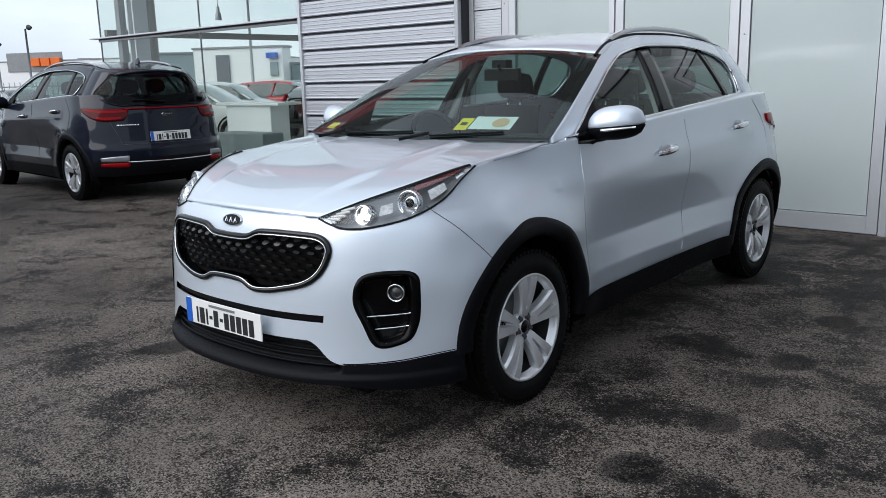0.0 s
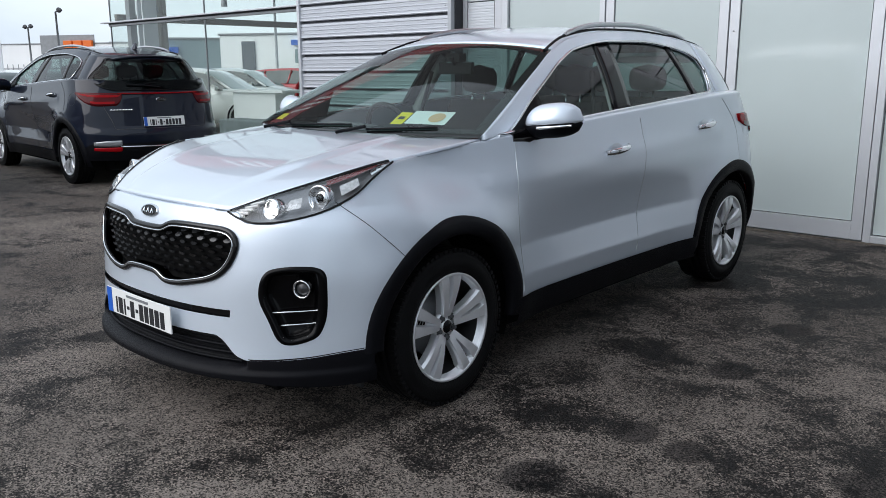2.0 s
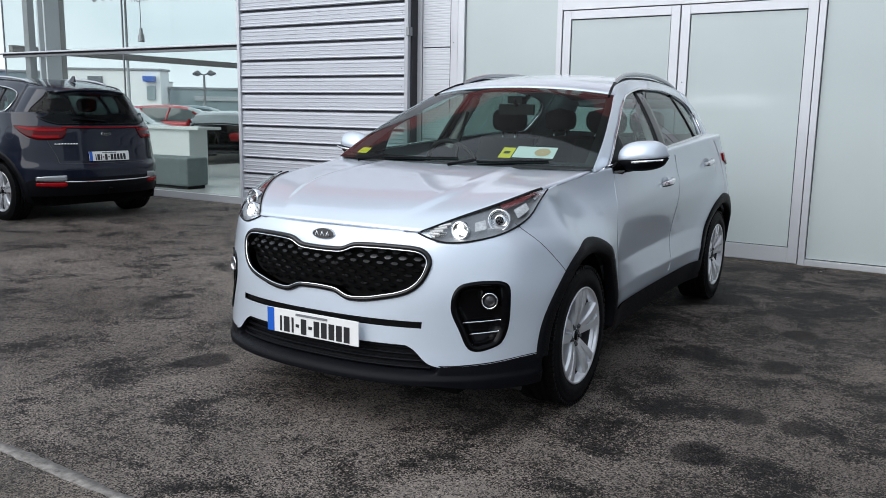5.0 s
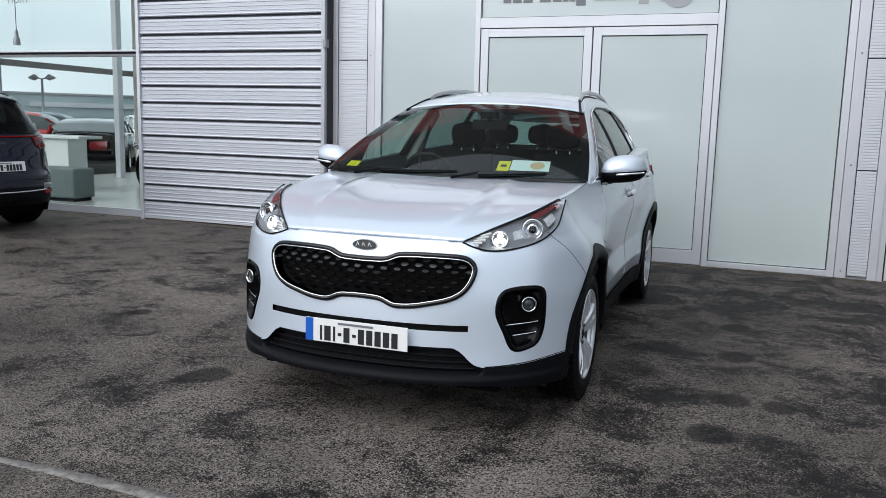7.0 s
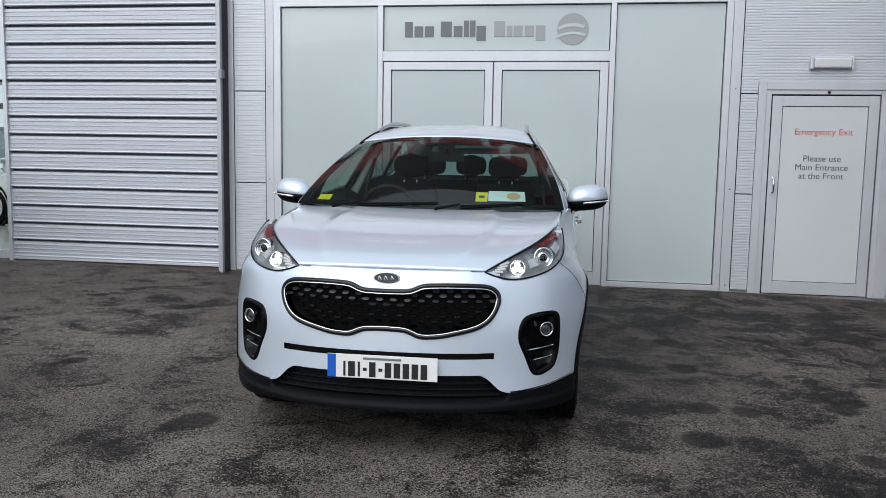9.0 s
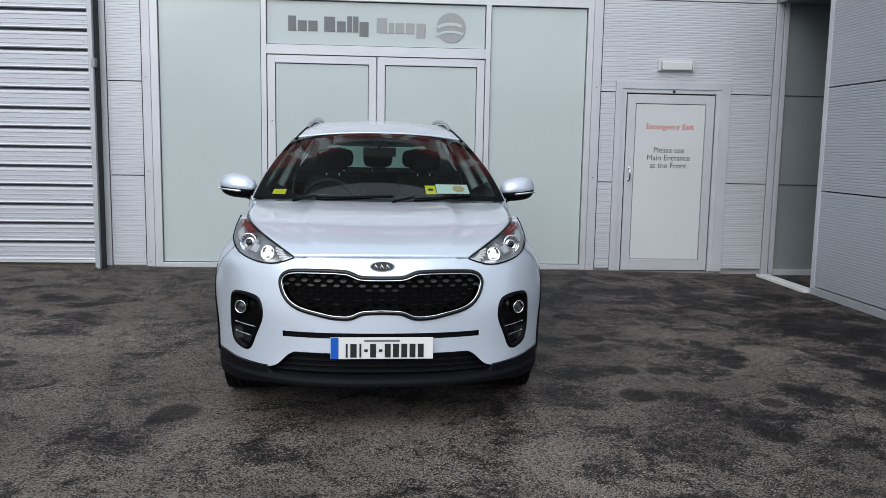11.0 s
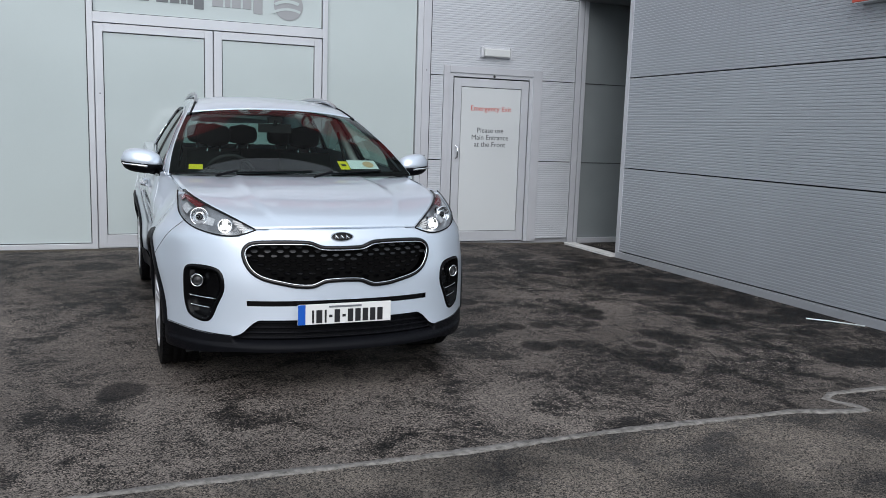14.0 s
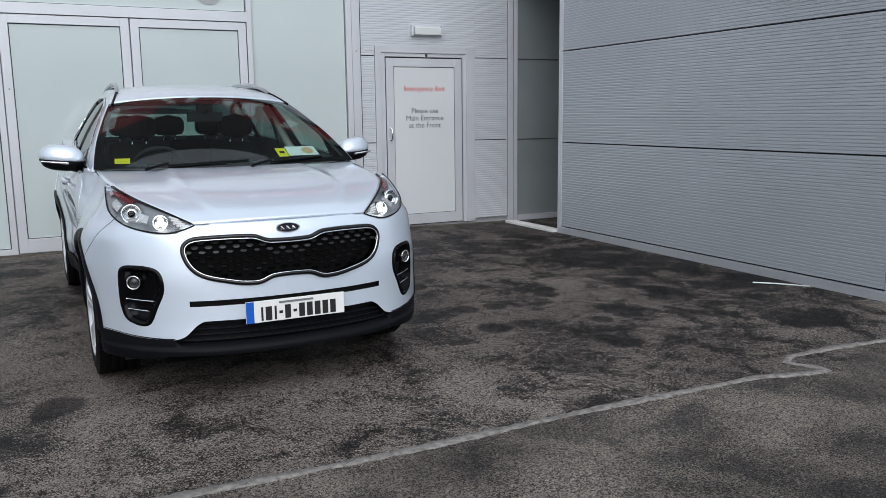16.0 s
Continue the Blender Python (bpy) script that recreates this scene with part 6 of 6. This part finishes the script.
structure(box("door_step", 1.93, 2.09, SIDE_Y + 0.02, WALL_Y - 0.12, -0.05, -0.012, STONE_WHITE, bevel=0.006), "white painted threshold strip across the passage", "threshold")
structure(box("passage_sill", 2.2, 5.0, WALL_Y - 0.02, WALL_Y + 0.028, -0.05, 0.03, FLASHING), "metal base trim in the passage", "trim")

# ---------------------------------------------------------------- showroom
COLUMN_PAINT = worn(material("column_paint", (0.26, 0.25, 0.23), 0.6), 2, 0.15)


def showroom():
    x0, x1, y0, y1, top = -14.7, -8.74, 7.45, 17.0, 6.5
    fl = structure(box("floor_showroom", x0, -6.2, y0 - 0.02, y1, 0.0, 0.135, SHOW_FLOOR), "pale tiled showroom floor", "floor")
    structure(box("threshold", x0 - 0.05, x1, y0 - 0.08, y0 - 0.021, 0.02, 0.16, FRAME), "aluminium sill under the showroom glass", "sill")
    structure(box("wall_showroom_back", -8.60, -6.1, 7.62, 7.80, 0, top, WHITE_LAM), "white inner wall of the showroom", "wall")
    structure(box("wall_showroom_end", -6.2, -6.0, 7.8, y1, 0, top, WHITE_LAM), "white end wall of the showroom", "wall")
    structure(box("roof", x0 - 0.3, -6.0, y0 - 0.1, y1 + 0.3, top, top + 0.4, STEEL), "flat steel showroom roof", "roof")
    gl = thing("window_1", pose(0, 0, 0), "tall frameless showroom glazing with slim steel posts", "window", kind="structure")
    xs = [-14.68, -11.46, -8.76]
    for a, b in zip(xs, xs[1:]):
        for c, d in ((0.16, 2.235), (2.318, top)):
            p = box("pane", a + 0.004, b - 0.004, y0, y0 + 0.012, c, d, SHOW_GLASS, gl)
            p.visible_shadow = False
    for a, b in zip(us(y0 + 0.02, y1, 4), us(y0 + 0.02, y1, 4)[1:]):
        p = box("end_pane", x0, x0 + 0.012, a + 0.004, b - 0.004, 0.16, top, SHOW_GLASS, gl)
        p.visible_shadow = False
    box("canopy_ledge", -14.95, x1, y0 - 0.08, y0 + 0.05, 2.293, 2.318, FRAME, gl, bevel=0.006)
    box("transom_gap", x0, x1, y0 - 0.03, y0 + 0.05, 2.268, 2.292, JOINT, gl)
    box("transom", x0, x1, y0 - 0.03, y0 + 0.05, 2.235, 2.267, STEEL, gl)
    box("inner_post", -13.66, -13.53, 12.1, 12.24, 0.135, top, FRAME, gl, bevel=0.006)
    box("mullion", -14.12, -13.98, y0 + 0.03, y0 + 0.15, 0.14, top, STEEL, gl)
    for x in (-13.70, -13.52):
        box("glass_fin", x - 0.02, x + 0.02, y0 + 0.03, y0 + 0.30, 0.14, top, FRAME, gl)
    for x in (-14.68, -11.46):
        box("glass_joint", x - 0.008, x + 0.008, y0 - 0.006, y0 + 0.018, 0.16, top, STEEL, gl)
    # lettering on the inside of the glass, mirrored from the yard
    for text, x, z, size in (("FROM", -10.87, 2.995, 0.145), ("\u20ac110", -11.33, 3.05, 0.42)):
        t = lettering(text, x, z, size, GREY_INK, gl, y0 + 0.018, False)
        for v in t.data.vertices:
            v.co.x = -v.co.x
        t.data.flip_normals()
    # inner posts and beam
    for x, y, r in ((-14.3, 8.2, 0.16), (-14.45, 13.85, 0.17), (-9.0, 15.0, 0.15)):
        c = mesh_object("column", *tube([(x, y, 0.13), (x, y, top)], r, 20), COLUMN_PAINT)
        structure(c, "round brown-grey painted column in the showroom", "column")
    box("end_transom", x0 - 0.05, x0 + 0.06, y0 + 0.12, y1, 2.345, 2.465, WOOD_BEAM, gl, bevel=0.004)
    for x, y in ((-11.65, 7.95), (-14.05, 7.85), (-13.82, 7.9)):
        lamp = thing("pendant_lamp", pose(x, y, 2.46), "grey pendant lamp hanging on a cable", "lamp", "showroom pendants")
        mesh_object("shade", *lathe([(0.010, 0.22), (0.024, 0.21), (0.028, 0.13), (0.046, 0.10), (0.052, 0.0)], 20, "z"), STEEL, lamp)
        mesh_object("cable", *tube([(0, 0, 0.21), (0, 0, 4.0)], 0.006, 5), JOINT, lamp)
    desk = thing("reception_desk", pose(-12.36, 9.12, 0.135, 0, 0, 3), "white laminate reception desk with overhanging top", "desk")
    part("desk_body", box_bm(-0.62, 0.62, -0.22, 0.22, 0.0, 0.90, 0.01), WHITE_LAM, desk)
    part("desk_top", box_bm(-0.85, 0.9, -0.28, 0.28, 0.90, 0.95, 0.01), WHITE_LAM, desk)
    sofa = thing("bench", pose(-11.15, 8.02, 0.135, 0, 0, 2), "grey upholstered block bench beside the glass", "bench")
    part("seat", box_bm(-0.62, 0.62, -0.22, 0.22, 0.05, 0.50, 0.03), GREY_UPH, sofa)
    part("base", box_bm(-0.58, 0.58, -0.18, 0.18, 0.0, 0.05), JOINT, sofa)


WOOD_BEAM = worn(material("beam_brown_grey", (0.17, 0.155, 0.14), 0.6), 2, 0.2)
showroom()


# ---------------------------------------------------------------- simpler cars, further off
def plain_car(m, paint, label, length=4.2, width=1.78, height=1.5, lamps=True, group="parked cars"):
    """A parked hatchback: body, glasshouse, lamps and wheels. Nose towards -y, origin at the middle of the nose."""
    car = thing("car", m, label, "car", group)
    L, W, Hh = length, width / 2, height
    belt = smooth_curve((0, 0.62), (0.12 * L, 0.80), (0.26 * L, 0.92), (0.6 * L, 0.97), (0.93 * L, 1.0), (L, 0.92))
    roofz = smooth_curve((0.22 * L, 0.90), (0.42 * L, Hh - 0.06), (0.55 * L, Hh), (0.8 * L, Hh - 0.05), (0.93 * L, Hh - 0.22), (0.985 * L, 0.98))
    wid = smooth_curve((0, 0.55 * W), (0.03 * L, 0.80 * W), (0.12 * L, 0.96 * W), (0.4 * L, W), (0.85 * L, 0.98 * W), (0.97 * L, 0.85 * W), (L, 0.62 * W))
    rows = []
    for y in us(0, L, 44):
        w, b = wid(y), belt(y)
        lo = 0.22 + 0.10 * (1 - smoothed(y / 0.3)) + 0.10 * smoothed((y - L + 0.3) / 0.3)
        rows.append([(0, y, lo), (w * 0.86, y, lo), (w * 0.985, y, lo + 0.1), (w, y, 0.55), (w * 0.985, y, b - 0.10), (w * 0.94, y, b - 0.02), (w * 0.82, y, b + 0.015), (0, y, b + 0.04)])
    v, f = grid(rows)
    v, f = mirrored(v, f)
    mesh_object("body_shell", v, flip(f), paint, car)
    rows, glass, roof = [], [], []
    for y in us(0.23 * L, 0.985 * L, 30):
        b, t = belt(y) + 0.0, max(belt(y) + 0.02, roofz(y))
        wb = wid(y) * 0.90
        wt = wb - 0.42 * (t - b) * 0.9
        glass.append([(wb, y, b), (wb - (wb - wt) * 0.45, y, b + (t - b) * 0.5), (wt, y, b + (t - b) * 0.88)])
        roof.append([(wt, y, b + (t - b) * 0.88), (wt * 0.93, y, t), (0, y, t + 0.02)])
    v, f = mirrored(*grid(glass))
    mesh_object("side_glass", v, f, DARK_GLASS, car)
    cut = [k for k, y in enumerate(us(0.23 * L, 0.985 * L, 30)) if 0.40 * L < y < 0.86 * L]
    v, f = mirrored(*grid(roof[cut[0]:cut[-1] + 1]))
    mesh_object("roof", v, f, paint, car)
    v, f = mirrored(*grid(roof[:cut[0] + 1]))
    mesh_object("windscreen", v, f, SCREEN_GLASS, car)
    v, f = mirrored(*grid(roof[cut[-1]:]))
    mesh_object("rear_window", v, f, DARK_GLASS, car)
    for y in (0.245 * L, 0.56 * L, 0.76 * L, 0.93 * L):
        for s in (-1, 1):
            lean = 0.55 if y < 0.3 * L else -0.12 if y < 0.9 * L else -0.3
            a = (s * (wid(y) * 0.90 + 0.004), y, belt(y))
            yy = y + lean
            b = belt(yy)
            t = max(b + 0.02, roofz(yy))
            wb = wid(yy) * 0.90
            mesh_object("pillar", *tube([a, (s * (wb - 0.34 * (t - b) + 0.004), yy, b + (t - b) * 0.86)], 0.03, 6), paint, car)
    for s in (-1, 1):
        for y in (0.19 * L, 0.79 * L):
            w = new("wheel")
            w.parent = car
            w.matrix_local = pose(s * (W - 0.10), y, 0.32, 0, 0, 0 if s > 0 else 180)
            mesh_object("tyre", *lathe([(0.20, -0.09), (0.29, -0.10), (0.318, -0.07), (0.32, 0.0), (0.318, 0.07), (0.29, 0.10), (0.205, 0.095)], 32), RUBBER, w)
            mesh_object("rim", *lathe([(0.21, 0.096), (0.19, 0.08), (0.17, 0.06), (0.07, 0.085), (0.0, 0.088)], 10), ALLOY, w, smooth=False)
            mesh_object("arch_trim", *lathe([(0.335, 0.06), (0.345, 0.102), (0.375, 0.102), (0.38, 0.08)], 36), BLACK_TRIM, w)
        mesh_object("headlamp", *tube([(s * 0.62 * W, 0.08, 0.66), (s * 0.86 * W, 0.22, 0.72), (s * 0.95 * W, 0.5, 0.78)], lambda q: 0.06 - 0.035 * q, 8), REFLECTOR, car)
        tl = tube([(s * 0.84 * W, L - 0.16, 1.06), (s * 0.90 * W, L - 0.10, 0.92), (s * 0.90 * W, L - 0.08, 0.74)], lambda q: 0.045 + 0.012 * math.sin(math.pi * q), 8)
        mesh_object("tail_lamp", *tl, RED_LENS, car)
        mesh_object("door_mirror", *tube([(s * (W - 0.02), 0.33 * L, 0.98), (s * (W + 0.12), 0.33 * L, 1.0), (s * (W + 0.16), 0.335 * L, 1.0)], lambda q: 0.05 + 0.03 * q, 8), paint, car)
    mesh_object("rear_bumper_trim", *tube([(-0.86 * W, L - 0.16, 0.40), (-0.6 * W, L - 0.02, 0.40), (0.6 * W, L - 0.02, 0.40), (0.86 * W, L - 0.16, 0.40)], 0.07, 8), BLACK_TRIM, car)
    mesh_object("front_intake", *boxed(-0.6 * W, 0.6 * W, -0.03, 0.1, 0.26, 0.4), BLACK_TRIM, car, smooth=False)
    return car


DARK_GLASS = material("dark_car_glass", (0.045, 0.06, 0.062), 0.03, 0, 0.5)
# pale glass: the sky's reflection is put into its colour
SCREEN_GLASS = material("sky_reflection_screen", (0.30, 0.36, 0.355), 0.06, 0, 0.5)
WHITE_PAINT = material("white_paint", (0.70, 0.71, 0.70), 0.3, 0, 1.0)
RED_PAINT = material("red_paint", (0.42, 0.02, 0.025), 0.3, 0.2, 1.0)
BLUE_PAINT = material("blue_grey_paint", (0.12, 0.17, 0.20), 0.3, 0.3, 1.0)
PALE_PAINT = material("pale_silver_paint", (0.52, 0.54, 0.54), 0.32, 0.4, 1.0)
MID_SILVER = material("mid_silver_paint", (0.30, 0.31, 0.33), 0.32, 0.4, 1.0)
BLACK_PAINT = material("black_paint", (0.012, 0.014, 0.016), 0.25, 0.2, 1.0)


def parked(x, y, heading, paint, label, z=None, **k):
    return plain_car(pose(x, y, ground_z(x) if z is None else z, 0, 0, heading), paint, label, **k)


# nearest neighbour of the graphite car
parked(-13.32, 3.02, -96, MID_SILVER, "grey silver small hatchback parked in the row", height=1.48, length=3.7, width=1.6)
# beyond and inside the showroom
parked(-18.2, 16.7, -143, BLACK_PAINT, "black estate car parked beyond the showroom end", height=1.28)
parked(-12.1, 11.75, -107.5, WHITE_PAINT, "white car with black arches on the showroom floor", z=0.135, height=1.6)
# rows beyond the showroom and along the yard
for x, y, hd, paint, words in ((-15.1, 11.75, 127, WHITE_PAINT, "white"), (-18.9, 15.3, 127, PALE_PAINT, "pale silver"), (-19.2, 17.85, 127, RED_PAINT, "red"), (-21.0, 20.4, 127, BLUE_PAINT, "blue-grey"), (-21.5, 23.0, 53, WHITE_PAINT, "white"), (-20.5, 26.0, 53, BLUE_PAINT, "blue-grey"),
                               (-26.0, 14.0, 53, PALE_PAINT, "pale silver"), (-27.5, 17.5, 53, BLACK_PAINT, "black"), (-29.0, 21.5, 53, WHITE_PAINT, "white"), (-37.2, 14.0, -117, WHITE_PAINT, "white"), (-44.5, 18.5, -117, BLACK_PAINT, "black"), (-24.6, 7.3, -97, BLUE_PAINT, "blue-grey"), (-25.5, 3.4, -97, WHITE_PAINT, "white")):
    parked(x, y, hd, paint, words + " car parked in a far row of the yard", height=1.42)


# ---------------------------------------------------------------- distance
def street_lamp(x, y, h, twin=False):
    l = thing("street_lamp", pose(x, y, 0.1), "tall dark street lamp with flat head over the yard", "street lamp", "yard lamps")
    mesh_object("pole", *tube([(0, 0, 0), (0, 0, h * 0.5), (0, 0, h)], lambda q: 0.10 - 0.04 * q, 10), STEEL, l)
    for s in ((-1, 1) if twin else (1,)):
        mesh_object("lamp_head", *join(tube([(0, 0, h - 0.02), (s * 0.35, 0, h + 0.06)], 0.035, 6), tube([(s * 0.3, 0, h + 0.05), (s * 0.55, 0, h + 0.08), (s * 0.95, 0, h + 0.05)], lambda q: 0.06 + 0.12 * math.sin(math.pi * q), 10)), JOINT, l)


for x, y, h, tw in ((-56.7, 24.0, 5.2, False), (-69.5, 27.05, 4.75, True), (-92, 31, 9.0, False), (-38.8, 33.9, 3.3, True), (-41.6, 30.7, 7.9, False), (-17, 34, 6.5, True)):
    street_lamp(x, y, h, tw)


def far_building(x, y, w, d, h, rot, mat, label, bands=()):
    b = thing("building", pose(x, y, 0, 0, 0, rot), label, "building")
    part("wall", box_bm(-w / 2, w / 2, -d / 2, d / 2, -0.2, h, 0.05), mat, b)
    part("roof_edge", box_bm(-w / 2 - 0.08, w / 2 + 0.08, -d / 2 - 0.08, d / 2 + 0.08, h, h + 0.14, 0.02), STEEL, b)
    for x0, x1, z0, z1, m2, nm in bands:
        part(nm, box_bm(x0, x1, -d / 2 - (0.5 if "sign" in nm else 0.12), -d / 2, z0, z1, 0.02), m2, b)
    return b


BRIGHT_WALL = worn(material("white_wall_paint", (0.88, 0.885, 0.885), 0.6), 0.3, 0.04)
# the steel-grey block stands for a taller building behind the shed
far_building(-118, 51, 70, 20, 4.8, 30, BRIGHT_WALL, "white retail shed with orange sign across the road", [(3.4, 11.2, 3.6, 5.9, STEEL, "roof_plant"), (7.0, 8.2, 4.2, 5.2, ORANGE, "sign_shape"), (8.4, 9.6, 4.2, 5.2, ORANGE, "sign_shape"), (9.8, 11.0, 4.2, 5.2, ORANGE, "sign_shape")])
far_building(-106, 64, 22, 16, 5.0, 60, BRIGHT_WALL, "white retail building with dark roof across the road", [(-10, 10, 0.5, 2.6, FAR_DARK, "window")])
TEAL_PANEL = worn(material("teal_grey_panel", (0.24, 0.31, 0.325), 0.5), 0.3, 0.15)
far_building(-53.6, 32.4, 4.6, 6, 3.5, 55, TEAL_PANEL, "grey-green panelled dealership building beyond the yard", [(-2.1, -0.9, 2.6, 3.0, PLATE_BLUE, "sign_shape")])
far_building(-47.35, 34.2, 6.4, 1.5, 3.75, 30, BRIGHT_WALL, "white dealership building with a blue oval sign beyond the yard", [(-1.55, -0.6, 0.3, 3.35, FAR_DARK, "door"), (2.2, 2.9, 3.05, 3.4, PLATE_BLUE, "sign_shape"), (2.3, 2.85, 1.9, 2.8, TEAL_PANEL, "window")])
far_building(-42.6, 42.6, 12.0, 6, 2.65, 45, TEAL_PANEL, "low grey building beyond the yard", [(-4.4, 4.4, 1.9, 2.2, FAR_WALL, "panel")])
far_building(-22, 70, 30, 12, 6.0, 15, FAR_WALL, "grey industrial shed beyond the yard", [(-6, 2, 0.5, 4.5, WHITE_LAM, "shutter"), (6, 12, 0.5, 3.0, FAR_DARK, "window")])


def pavilion():
    """A white glazed kiosk across the yard."""
    b = thing("building", pose(-38.7, 11.2, 0, 0, 0, 70), "white glazed sales pavilion across the yard", "building")
    part("wall", box_bm(-2.6, 2.45, -1.2, 2.6, 0.0, 2.6, 0.02), SCREEN_GLASS, b)
    part("fascia", box_bm(-2.75, 2.6, -1.5, 2.8, 2.55, 3.3, 0.12), BRIGHT_WALL, b)
    for x in (-2.5, -1.25, 0.0, 0.75, 1.5, 2.4):
        part("post", box_bm(x - 0.07, x + 0.07, -1.34, -1.2, 0.0, 2.56), BRIGHT_WALL, b)
    part("corner_wall", box_bm(2.4, 2.62, -1.4, 2.7, 0.0, 2.56), BRIGHT_WALL, b)


pavilion()


def far_fence():
    fn = thing("fence", pose(-70, 30, 0, 0, 0, 62), "grey steel palisade fence along the road", "fence")
    bars = [boxed(x - 0.03, x + 0.03, -0.02, 0.02, 0.0, 2.0) for x in us(-30, 30, 150)]
    ob = mesh_object("fence_bars", *join(*bars), PALE_INK, fn, smooth=False)
    ob["kind"] = "stuff"
    mesh_object("fence_rail", *join(boxed(-30, 30, -0.03, 0.03, 0.5, 0.58), boxed(-30, 30, -0.03, 0.03, 1.6, 1.68)), STEEL, fn, smooth=False)


far_fence()

# closing the yard behind the camera
far_building(-6, -42, 70, 10, 5.0, 180, FAR_WALL, "long grey shed on the far side of the yard", [(-30, -6, 0.4, 3.2, FAR_DARK, "window"), (4, 26, 0.4, 3.2, FAR_DARK, "window")])

# odds and ends at the foot of the side wall
rod = mesh_object("plastic_rod", *tube([(1.66, 2.66, -0.03), (1.79, 2.53, -0.03), (1.95, 2.31, -0.032)], 0.006, 6), WHITE_LAM)
tagged(rod, "thin white plastic rod lying on the asphalt", "rod")
for k in range(14):
    x, y = (random.uniform(-5.5, 1.8), random.uniform(6.6, 7.25)) if k < 6 else (random.uniform(1.8, 1.97), random.uniform(1.9, 6.0))
    r = random.uniform(0.006, 0.014)
    v, f = lathe([(0.001, r * 0.7), (r * 0.8, r * 0.5), (r, 0.0), (r * 0.7, -r * 0.3)], 6, "z")
    st = mesh_object("pebble", [(x + p[0] * 1.3, y + p[1], ground_z(x) + 0.003 + p[2]) for p in v], f, CONCRETE, smooth=False)
    tagged(st, "small pale pebble lying on the asphalt", "pebble", "loose pebbles")
